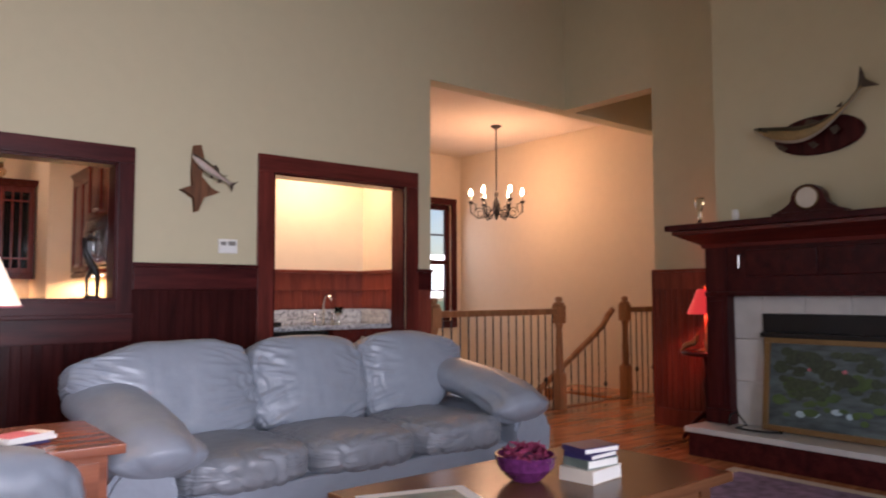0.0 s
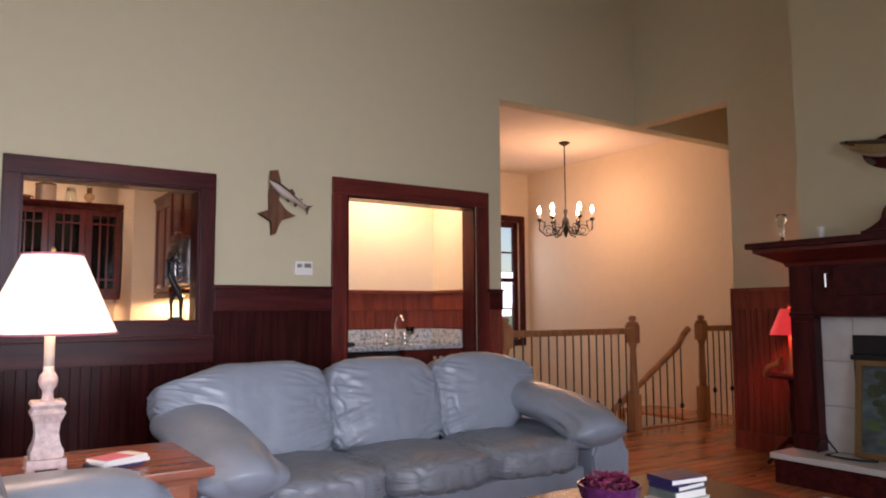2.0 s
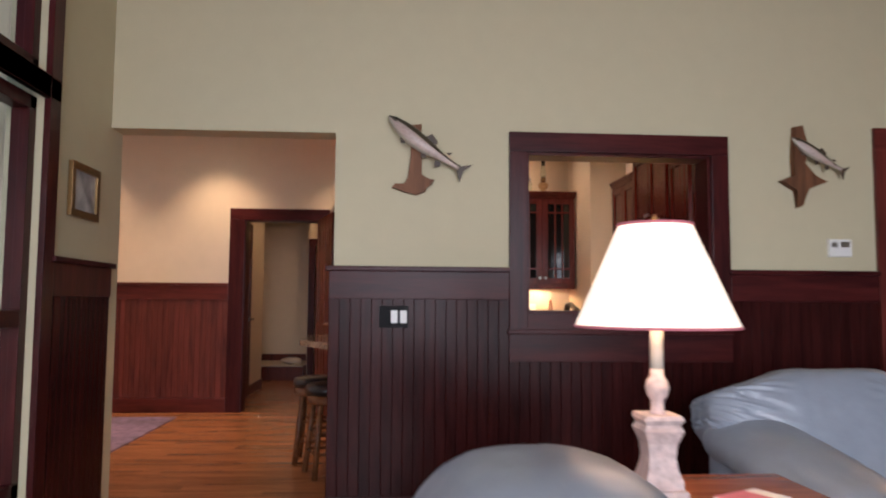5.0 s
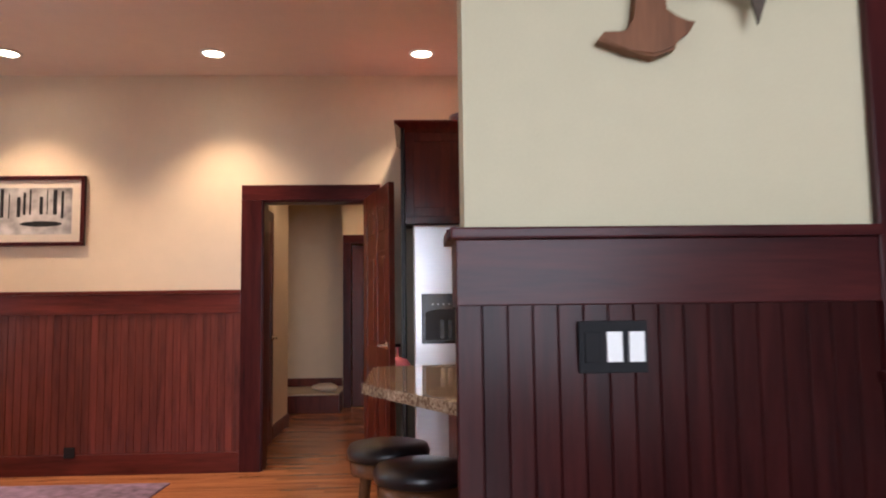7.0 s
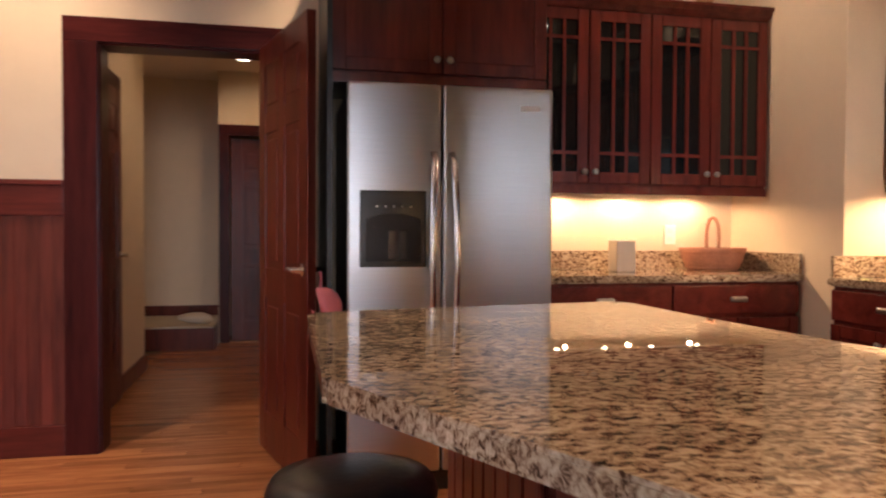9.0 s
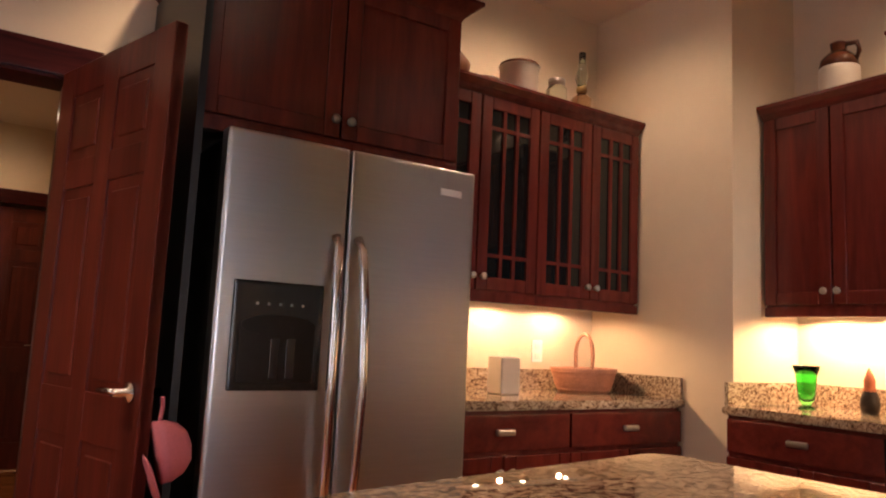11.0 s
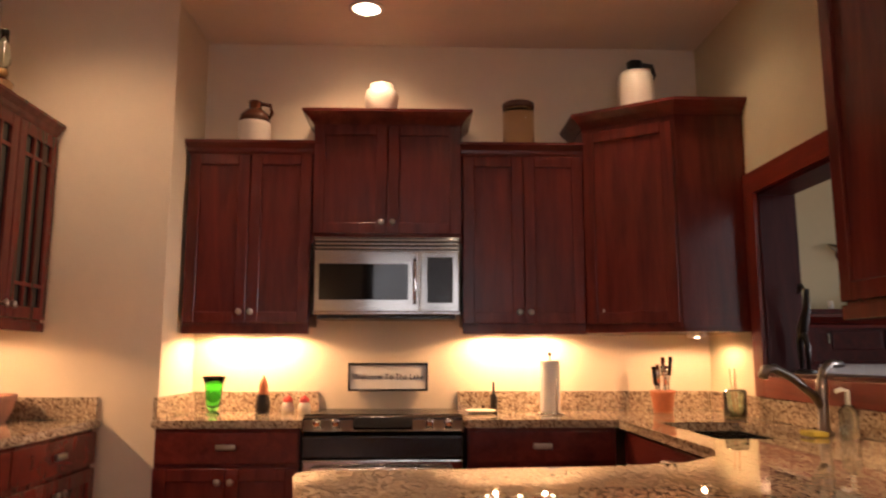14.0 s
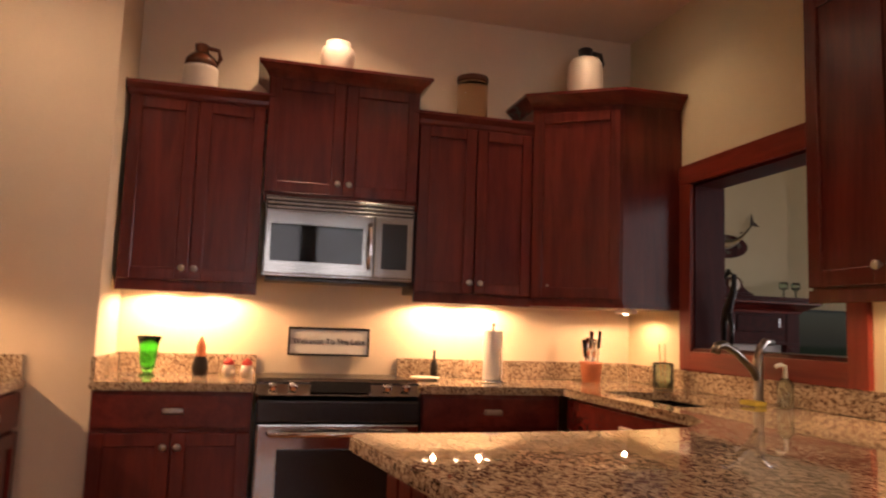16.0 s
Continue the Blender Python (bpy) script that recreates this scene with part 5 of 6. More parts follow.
cl = thing("pink_cap", (-1.185, 3.17, 0.80), "pink cloth cap hanging from the door handle", "cap")
bm = lathe(B(), [(0.088, 0), (0.086, 0.03), (0.072, 0.062), (0.045, 0.085), (0.008, 0.094)], 22, pose(0, 0, 0, 0, 78, 0) @ Matrix.Diagonal((1, 0.8, 1, 1)))
part("crown", bm, PINK, cl, "", True)
bm = lathe(B(), [(0.07, 0.0), (0.085, 0.004), (0.07, 0.008)], 18, pose(-0.012, 0, -0.075, 0, 70, 0) @ Matrix.Diagonal((0.9, 0.75, 1, 1)))
part("brim", bm, PINK, cl, "", True)
part("strap", tube(B(), [(0.0, 0, 0.08), (0.005, 0, 0.13), (0.0, -0.01, 0.155)], 0.006, 6), PINK, cl)
mt = thing("door_rug", (-3.35, 3.2, 0), "thin woven rug on the dining floor", "rug")
bm = B()
bx(bm, -0.9, -1.4, 0.001, 0.55, 0.45, 0.010, 0.003)
part("weave", bm, RUG, mt)
sd = thing("sweater", (-2.2, 7.4, 0.226), "crumpled pale cloth lying on the landing", "cloth")
part("heap", pillow(B(), -0.15, -0.1, 0, 0.18, 0.1, 0.10, cuts=6, wrinkle=0.03, e=2.4), CREAM, sd, "", True)


# ---- living room ----
# sofa
def soft_arm(cx, tip, s):
    """A slim arm bolster that slopes forward and hangs over the front panel."""
    path = [(1.00, 0.60), (0.80, 0.615), (0.55, 0.60), (0.32, 0.565), (0.15, 0.525), (0.03, 0.485), (-0.05, 0.435), (-0.085, 0.385)]
    bm = B()
    rings, n, seg = [], 56, 32
    for i in range(n + 1):
        u = i / n * (len(path) - 1)
        k = min(int(u), len(path) - 2)
        f = u - k
        y = path[k][0] * (1 - f) + path[k + 1][0] * f
        z = path[k][1] * (1 - f) + path[k + 1][1] * f
        g = i / n
        d = Vector((0, path[k + 1][0] - path[k][0], path[k + 1][1] - path[k][1])).normalized()
        up = Vector((0, -d.z, d.y)) * (-1 if d.y < 0 else 1)
        cap = min(1.0, math.sqrt(max(0.0, 1 - max(0.0, (g - 0.80) / 0.20) ** 2.2)) + 0.02) * min(1.0, 0.3 + 4 * g)
        a, b = 0.195 * cap * (1 - 0.10 * g), 0.115 * cap
        ring = []
        for q in range(seg):
            t = 2 * math.pi * q / seg
            c, w = math.cos(t), math.sin(t)
            fold = 0.075 * max(0.0, g - 0.30) * (1 - 2.2 * abs(noise.noise(Vector((c * 5 + s, w * 5, g * 2.5)))))
            pinch = 0.006 * noise.noise(Vector((c * 1.5, g * 9, s + w)))
            r = 1 + (fold + pinch) / 0.15
            ring.append(bm.verts.new(Vector((cx + tip * g * g, y, z)) + Vector((a * c * r, 0, 0)) + up * (b * w * r)))
        rings.append(ring)
    for a, b in zip(rings, rings[1:]):
        for q in range(seg):
            bm.faces.new((a[q], a[(q + 1) % seg], b[(q + 1) % seg], b[q]))
    bm.faces.new(rings[0])
    bm.faces.new(rings[-1])
    return bm


def arm_front(x0, x1):
    """A smooth upholstered arm panel with an arched top."""
    c, r = (x0 + x1) / 2, (x1 - x0) / 2
    arch = [(c + r * math.cos(math.pi * i / 14), 0.33 + 0.13 * math.sin(math.pi * i / 14)) for i in range(15)]
    bm = prism(B(), [(x0, 0.04), (x1, 0.04)] + arch, -0.90, 0.085, 0.02)
    bmesh.ops.transform(bm, matrix=Matrix(((1, 0, 0, 0), (0, 0, -1, 0), (0, 1, 0, 0), (0, 0, 0, 1))), verts=bm.verts)
    return bm


def back_pillow(x0, x1, s, lean):
    """A loose back pillow; the end that rests on an arm (lean -1 or 1) narrows upwards."""
    bm = pillow(B(), x0 - 0.012, -0.205, -0.04, x1 + 0.012, 0.19, 0.55, e=4.0, cuts=46, wrinkle=0.012, s=s, crease=0.016)
    for v in bm.verts:
        t = ((x0 + 0.42 - v.co.x) if lean < 0 else (v.co.x - x1 + 0.42)) / 0.42
        if lean and t > 0:
            v.co.z += (0.44 - v.co.z) * (0.60 if v.co.z < 0.44 else 0.85) * min(1.0, t) ** 1.4
    bmesh.ops.transform(bm, matrix=pose(0, 0.71, 0.36, -17, 0, 0), verts=bm.verts)
    return bm


so = thing("sofa", (0.655, -1.72, 0), "grey leather three-seat sofa with puffy pillow arms", "sofa")
SW = 2.60
bm = B()
bx(bm, 0.10, 0.05, 0.05, SW - 0.10, 0.92, 0.30, 0.03)
part("base", bm, LEATHER, so)
bm = B()
bx(bm, 0.33, -0.045, 0.05, SW - 0.33, 0.06, 0.27, 0.02, seg=3)
part("front_rail", bm, LEATHER, so)
for x in (0.12, SW - 0.20):
    for y in (0.08, 0.84):
        bm = B()
        bx(bm, x, y, 0, x + 0.07, y + 0.07, 0.055)
        part("foot", bm, BLACKM, so)
for i in range(3):
    x0 = 0.325 + i * 0.650
    part("seat_cushion", pillow(B(), x0 - 0.012, -0.09, 0.23, x0 + 0.662, 0.66, 0.445, e=4.2, cuts=36, wrinkle=0.012, s=i, crease=0.010), LEATHERS, so, "worn darker seat cushion", True)
for i, (x0, x1) in enumerate(((0.02, 0.985), (0.955, 1.715), (1.685, SW - 0.06))):
    part("back_cushion", back_pillow(x0, x1, i + 5, i - 1), LEATHER, so, "", True)
part("back", pillow(B(), 0.10, 0.70, 0.2, SW - 0.10, 1.02, 0.80, e=5, cuts=10, wrinkle=0.006), LEATHER, so, "", True)
for s, x in ((0, 0.0), (1, SW - 0.29)):
    part("arm_panel", arm_front(x, x + 0.29), LEATHER, so, "", False)
    part("arm_pillow", soft_arm(x + (0.19 if s == 0 else 0.10), 0.03 if s == 0 else -0.03, s + 9), LEATHER, so, "", True)

# end table and lamp
et = thing("end_table", (0.12, -1.98, 0), "red-brown wooden end table with a drawer", "table")
bm = B()
bx(bm, -0.36, -0.30, 0.605, 0.48, 0.32, 0.64, 0.006)
part("tabletop", bm, ENDW, et)
bm = B()
bx(bm, -0.31, -0.26, 0.12, 0.43, 0.28, 0.604)
part("case", bm, ENDW, et)
bm = B()
bx(bm, -0.28, -0.272, 0.42, 0.40, -0.262, 0.58, 0.003)
dr = part("drawer", bm, ENDW, et)
part("knob", lathe(B(), [(0.008, 0), (0.015, 0.02), (0.006, 0.026)], 10, pose(0.06, -0.272, 0.5, 90, 0, 0)), GOLD, dr, "", True)
for x in (-0.30, 0.37):
    for y in (-0.25, 0.22):
        bm = B()
        bx(bm, x, y, 0, x + 0.05, y + 0.05, 0.12)
        part("leg", bm, ENDW, et)
lm = thing("table_lamp", (0.09, -1.995, 0.64), "carved pale stone table lamp with a pleated shade", "lamp")
bm = B()
for q in ((0.062, 0.012, 0.045), (0.052, 0.045, 0.075)):
    bx(bm, -q[0], -q[0], q[1], q[0], q[0], q[2], 0.006)
prof = [(0.050, 0.07), (0.040, 0.10), (0.036, 0.13), (0.040, 0.165), (0.054, 0.20), (0.046, 0.215), (0.054, 0.228), (0.050, 0.24)]
n = 4
rings = []
for r, z in prof:
    rings.append([bm.verts.new((r * sx, r * sy, z)) for sx, sy in ((-1, -1), (1, -1), (1, 1), (-1, 1))])
for a, c in zip(rings, rings[1:]):
    for i in range(4):
        bm.faces.new((a[i], a[(i + 1) % 4], c[(i + 1) % 4], c[i]))
bm.faces.new(rings[-1])
part("base", bm, STONE, lm)
for x in (-0.05, 0.05):
    for y in (-0.05, 0.05):
        part("foot", lathe(B(), [(0.012, 0), (0.016, 0.008), (0.010, 0.016)], 10, pose(x, y, 0)), STONE, lm, "", True)
part("stem", lathe(B(), [(0.03, 0.235), (0.018, 0.25), (0.017, 0.275), (0.027, 0.29), (0.032, 0.31), (0.027, 0.33), (0.018, 0.342), (0.018, 0.36)], 18), STONE, lm, "", True)
part("candle_tube", lathe(B(), [(0.017, 0.355), (0.017, 0.52)], 14), CREAM, lm, "", True)
bm = B()
seg = 72
lo, hi = [], []
for i in range(seg):
    a = 2 * math.pi * i / seg
    k = 1 + (0.008 if i % 2 else -0.008)
    lo.append(bm.verts.new((0.218 * k * math.cos(a), 0.218 * k * math.sin(a), 0.475)))
    hi.append(bm.verts.new((0.098 * k * math.cos(a), 0.098 * k * math.sin(a), 0.755)))
for i in range(seg):
    bm.faces.new((lo[i], lo[(i + 1) % seg], hi[(i + 1) % seg], hi[i]))
sh = part("shade", bm, SHADE, lm, "pleated cream shade, lit from within")
for r, z in ((0.220, 0.475), (0.100, 0.755)):
    part("shade_rim", tube(B(), [(r * math.cos(a * math.pi / 18), r * math.sin(a * math.pi / 18), z) for a in range(37)], 0.004, 6), PINK, sh)
part("finial", lathe(B(), [(0.004, 0.74), (0.004, 0.765), (0.010, 0.772), (0.003, 0.785)], 10), GOLD, lm, "", True)
bulb("table_lamp_bulb", (0.09, -1.995, 1.26), 4.5, SOFTWARM, 0.05)
for i, (x, y, r, m) in enumerate(((0.30, -2.06, 10, NAVY), (0.32, -2.07, 18, PAPER), (0.31, -2.08, 28, PINK))):
    bm = B()
    bx(bm, -0.085, -0.055, 0, 0.085, 0.055, 0.012, 0.002)
    bk = thing("booklet", (x, y, 0.641 + 0.0125 * i), "small booklet lying on the end table", "booklet", "booklets on the end table", r)
    part("page_block", bm, PAPER if i else NAVY, bk)
    bm = B()
    bx(bm, -0.085, -0.055, 0.0121, 0.085 - 0.05 * (i == 2), 0.055, 0.0126)
    part("cover", bm, m, bk)

# armchair with a throw
ac = thing("armchair", (0.02, -2.62, 0), "grey leather armchair with a fringed maroon throw on it", "armchair")
part("base", bx(B(), -0.42, -0.42, 0.05, 0.46, 0.42, 0.30, 0.04), LEATHER, ac)
part("seat_cushion", pillow(B(), -0.25, -0.28, 0.24, 0.48, 0.28, 0.46, e=4.5, cuts=8, wrinkle=0.01), LEATHERS, ac, "", True)
part("back", pillow(B(), -0.66, -0.40, 0.10, -0.06, 0.50, 0.89, e=2.8, cuts=26, wrinkle=0.009), LEATHER, ac, "", True)
for s in (-1, 1):
    part("arm", pillow(B(), -0.40, s * 0.40 - 0.15, 0.10, 0.46, s * 0.40 + 0.15, 0.67, e=3.4, cuts=24, wrinkle=0.010, s=s), LEATHER, ac, "", True)
th = thing("throw_blanket", (-0.34, -2.93, -0.10), "maroon wool throw with a white panel and fringe", "blanket")


def back_at(x, deg, lift):
    """A point on the rounded chair back: x across, deg down its near side."""
    f = max(0.05, 1 - abs(x / 0.31) ** 2.8) ** (1 / 2.8)
    a = radians(deg)
    y = 0.36 - (0.45 * f + lift) * max(0.0, math.sin(a)) ** 0.714
    z = 0.595 + (0.395 * f + lift) * max(0.0, math.cos(a)) ** 0.714
    w = 0.010 * noise.noise(Vector((x * 9, deg * 0.06, 1)))
    return Vector((x, y - w, z + w))


def drape(d0, d1, x0, x1, nu, nv, lift):
    """A cloth strip laid over the rounded chair back."""
    bm = B()
    g = [[bm.verts.new(back_at(x0 + (x1 - x0) * j / nv, d0 + (d1 - d0) * i / nu, lift)) for j in range(nv + 1)] for i in range(nu + 1)]
    for i in range(nu):
        for j in range(nv):
            bm.faces.new((g[i][j], g[i][j + 1], g[i + 1][j + 1], g[i + 1][j]))
    bmesh.ops.solidify(bm, geom=bm.faces, thickness=0.008)
    return bm


part("cloth", drape(48, 89, -0.27, 0.27, 16, 18, 0.022), MAROON, th, "", True)
for k in range(11):
    x = -0.20 + k * 0.036
    part("letter_bar", drape(53.6 + 0.8 * (k % 3), 56.0 + 0.7 * (k % 2), x, x + 0.022 - 0.007 * (k % 2), 3, 3, 0.025), WOOLW, th, "white lettering on the throw", True)
part("panel", drape(61.5, 88.5, -0.262, 0.262, 12, 16, 0.027), WOOLW, th, "broad white woven panel", True)
rnd = random.Random(8)
bm = B()
for i in range(100):
    x = -0.275 + 0.55 * i / 99
    p = [back_at(x, 50, 0.026), back_at(x + rnd.uniform(-0.012, 0.012), 45, 0.034 + rnd.uniform(0, 0.01)), back_at(x + rnd.uniform(-0.02, 0.02), 42 + rnd.uniform(-3, 2), 0.022)]
    tube(bm, p, 0.0026, 4)
for s in (-1, 1):
    for i in range(40):
        d = 50 + 38 * i / 39
        p = [back_at(s * 0.268, d, 0.026), back_at(s * 0.285, d + rnd.uniform(-2, 2), 0.04), back_at(s * 0.30, d + rnd.uniform(-3, 3), 0.03)]
        tube(bm, p, 0.0026, 4)
part("fringe", bm, WOOLW, th, "white wool fringe")

# coffee table
ct = thing("coffee_table", (1.88, -3.03, 0), "low dark wooden coffee table", "table")
bm = B()
bx(bm, -0.70, -0.38, 0.41, 0.70, 0.38, 0.45, 0.008)
part("tabletop", bm, TABLEW, ct)
bm = B()
bx(bm, -0.62, -0.31, 0.33, 0.62, 0.31, 0.409)
part("apron", bm, TABLEW, ct)
for x in (-0.63, 0.56):
    for y in (-0.32, 0.25):
        bm = B()
        bx(bm, x, y, 0.012, x + 0.07, y + 0.07, 0.41, 0.006)
        part("leg", bm, TABLEW, ct)
rg2 = thing("area_rug", (2.3, -3.3, 0), "purple and cream patterned area rug", "rug")
bm = B()
bx(bm, -1.5, -1.1, 0.001, 2.10, 0.92, 0.011, 0.003)
part("weave", bm, RUG, rg2)
bm = B()
for q in ((-1.5, 0.84, 2.10, 0.92), (2.02, -1.1, 2.10, 0.84)):
    bx(bm, q[0], q[1], 0.0112, q[2], q[3], 0.0125)
part("border", bm, CARPET, rg2)
for i, (w, d, h, m, r) in enumerate(((0.20, 0.15, 0.05, PAPER, 6), (0.165, 0.13, 0.032, PAPER, -4), (0.16, 0.13, 0.02, PAPER, 2), (0.175, 0.13, 0.022, NAVY, -8))):
    z = 0.451 + (0, 0.051, 0.084, 0.105)[i]
    bk = thing("book", (2.06, -3.12, z), "thick book stacked on the coffee table" if i < 3 else "dark blue book on top of the stack", "book", "books on the coffee table", r)
    bm = B()
    bx(bm, -w / 2 + 0.004, -d / 2 + 0.004, 0.003, w / 2 - 0.002, d / 2 - 0.004, h - 0.003)
    part("page_block", bm, PAPER, bk)
    bm = B()
    bx(bm, -w / 2, -d / 2, 0, w / 2, d / 2, 0.003)
    bx(bm, -w / 2, -d / 2, h - 0.003, w / 2, d / 2, h)
    bx(bm, -w / 2, -d / 2, 0.003, -w / 2 + 0.004, d / 2, h - 0.003)
    part("cover", bm, (CREAM, PICT, NAVY, NAVY)[i], bk)
bl = thing("glass_bowl", (1.84, -2.99, 0.451), "cut purple glass bowl of dried petals", "bowl")
part("bowl", lathe(B(), [(0.05, 0), (0.06, 0.006), (0.105, 0.05), (0.118, 0.10), (0.110, 0.10), (0.09, 0.05), (0.045, 0.014)], 18), PURPLE, bl, "", False)
rnd = random.Random(2)
bm = B()
for i in range(130):
    a, r = rnd.uniform(0, 6.28), 0.105 * math.sqrt(rnd.random())
    p = Vector((r * math.cos(a), r * math.sin(a), 0.085 + 0.045 * (1 - (r / 0.105) ** 2) + rnd.uniform(-0.01, 0.012)))
    bm.faces.new([bm.verts.new(p + Vector((rnd.uniform(-1, 1), rnd.uniform(-1, 1), rnd.uniform(-0.7, 0.7))) * 0.025) for _ in range(4)])
part("petals", bm, POTP, bl)
mg = thing("magazine", (1.36, -2.98, 0.451), "open glossy magazine on the coffee table", "magazine", rz=-18)
bm = B()
bx(bm, -0.2, -0.14, 0, 0.2, 0.14, 0.008, 0.002)
part("page_block", bm, PAPER, mg)
bm = B()
bx(bm, -0.13, -0.09, 0.0082, 0.15, 0.09, 0.0088)
part("cover_print", bm, PICT, mg)

# fireplace
fp = thing("fireplace", (4.95, -2.80, 0), "dark cherry fireplace with a tiled surround and raised hearth", "fireplace")
bm = B()
bx(bm, -0.40, -0.85, 0.0, -0.002, 0.85, 0.165, 0.005)
part("hearth_base", bm, TRIMX, fp)
bm = B()
bx(bm, -0.42, -0.87, 0.166, -0.002, 0.87, 0.205, 0.006)
part("hearth_slab", bm, TILE, fp, "pale stone hearth slab")
for y in (-0.84, 0.67):
    bm = B()
    bx(bm, -0.14, y, 0.206, -0.001, y + 0.17, 1.50, 0.004)
    part("pilaster", bm, TRIMW, fp)
    bm = B()
    bx(bm, -0.150, y + 0.035, 0.34, -0.138, y + 0.135, 1.10, 0.006)
    part("pilaster_panel", bm, TRIMW, fp)
    bm = B()
    bx(bm, -0.155, y - 0.010, 0.206, -0.001, y + 0.18, 0.31, 0.005)
    part("plinth", bm, TRIMW, fp)
bm = B()
bx(bm, -0.13, -0.67, 1.15, -0.001, 0.67, 1.50, 0.004)
part("frieze", bm, TRIMX, fp)
bm = B()
bx(bm, -0.152, -0.845, 1.135, -0.001, 0.845, 1.165, 0.006)
part("frieze_bead", bm, TRIMX, fp)
for y0, y1 in ((-0.52, -0.02), (0.02, 0.52)):
    bm = B()
    bx(bm, -0.146, y0, 1.275, -0.128, y1, 1.465, 0.010)
    fd = part("frieze_door", bm, TRIMX, fp)
    yy = y1 + 0.045 if y1 > 0.3 else y0 - 0.045
    part("handle", tube(B(), [(-0.128, yy, 1.335), (-0.155, yy, 1.34), (-0.155, yy, 1.43), (-0.128, yy, 1.435)], 0.008, 8), CHROME, fd)
crown_o = [(0.0, -0.85), (0.0, 0.85), (-0.15, 0.85), (-0.15, -0.85)]
mt = crown(fp, crown_o, 1.49, 0.16, 0.13)
mt.name = "mantel_moulding"
bm = B()
bx(bm, -0.36, -1.04, 1.622, -0.0, 1.04, 1.665, 0.006)
part("mantel_shelf", bm, TRIMX, fp)
for q in ((-0.67, 0.206, -0.45, 1.135), (0.45, 0.206, 0.67, 1.135)):
    n = 3
    for i in range(n):
        h = (q[3] - q[1]) / n
        bm = B()
        bx(bm, -0.05, q[0] + 0.002, q[1] + i * h + 0.002, -0.001, q[2] - 0.002, q[1] + (i + 1) * h - 0.002, 0.002)
        part("tile", bm, TILE, fp)
for i in range(3):
    bm = B()
    bx(bm, -0.05, -0.45 + i * 0.30 + 0.001, 1.012, -0.001, -0.15 + i * 0.30 - 0.001, 1.133, 0.002)
    part("tile", bm, TILE, fp)
bm = B()
bx(bm, -0.065, -0.45, 0.88, -0.002, 0.45, 1.01, 0.004)
bx(bm, -0.105, -0.45, 0.845, -0.002, 0.45, 0.879, 0.006)
bx(bm, -0.060, -0.45, 0.78, -0.002, 0.45, 0.844, 0.004)
part("hood", bm, BLACKM, fp, "black metal fireplace hood")
for y in (-0.45, 0.39):
    bm = B()
    bx(bm, -0.060, y, 0.206, -0.021, y + 0.06, 0.78, 0.004)
    part("firebox_frame", bm, BLACKM, fp)
bm = B()
bx(bm, -0.02, -0.45, 0.206, -0.002, 0.45, 0.78)
part("firebox", bm, BLACK, fp, "dark firebox glass")
ps = thing("framed_painting", (4.79, -2.80, 0.212), "gold-framed landscape painting leaning in front of the firebox", "painting")
bm = B()
for q in ((-0.42, 0, 0.42, 0.04), (-0.42, 0.60, 0.42, 0.64), (-0.42, 0.04, -0.38, 0.60), (0.38, 0.04, 0.42, 0.60)):
    bx(bm, -0.018, q[0], q[1], 0.012, q[2], q[3], 0.005, pose(0, 0, 0, 0, 7, 0))
part("frame", bm, GOLD, ps)
bm = B()
bx(bm, -0.002, -0.38, 0.04, 0.008, 0.38, 0.60, 0, pose(0, 0, 0, 0, 7, 0))
part("canvas", bm, LAKE, ps, "painted lake with trees and pink blossom")
rnd = random.Random(21)
for m, n, zs, w in ((LEAFD, 60, (0.26, 0.55), 0.05), (LEAF, 40, (0.10, 0.40), 0.035), (PINK, 6, (0.40, 0.47), 0.022), (SKYP, 5, (0.13, 0.20), 0.03)):
    for i in range(n):
        yy = rnd.uniform(-0.33, 0.33) if n > 6 else rnd.uniform(-0.15, 0.25)
        zz, r = rnd.uniform(*zs), w * rnd.uniform(0.5, 1.0)
        bm = lathe(B(), [(r, 0), (r * 0.8, 0.0016)], 9, pose(0, 0, 0, 0, 7, 0) @ pose(-0.0022 - 0.00008 * i, yy, zz, 0, -90, 0) @ Matrix.Diagonal((rnd.uniform(0.4, 1.1), rnd.uniform(0.8, 1.7), 1, 1)))
        part("brushwork", bm, m, ps)
cb = thing("cable", (4.70, -2.25, 0.206), "loop of black cable on the hearth", "cable")
part("loop", tube(B(), [(0.05, 0.1, 0.006), (0.0, 0.06, 0.09), (-0.02, 0.0, 0.12), (0.02, -0.05, 0.03), (0.0, 0.02, 0.006), (-0.02, -0.10, 0.006), (0.0, -0.22, 0.006), (0.03, -0.30, 0.01)], 0.007, 8), BLACK, cb, "", True)
# mantel things
ck = thing("mantel_clock", (4.80, -2.75, 1.666), "dark wooden tambour mantel clock", "clock")
bm = B()
bx(bm, -0.055, -0.24, 0, 0.055, 0.24, 0.035, 0.006)
part("base", bm, TRIMW, ck)
bm = prism(B(), [(y, z) for y, z in [(-0.22, 0.036), (0.22, 0.036), (0.17, 0.06), (0.125, 0.09)] + [(0.11 * math.cos(a), 0.115 + 0.10 * math.sin(a)) for a in [math.pi * i / 10 for i in range(11)]] + [(-0.125, 0.09), (-0.17, 0.06)]], -0.045, 0.045)
bmesh.ops.transform(bm, matrix=Matrix(((0, 0, 1, 0), (1, 0, 0, 0), (0, 1, 0, 0), (0, 0, 0, 1))), verts=bm.verts)
part("case", bm, TRIMW, ck)
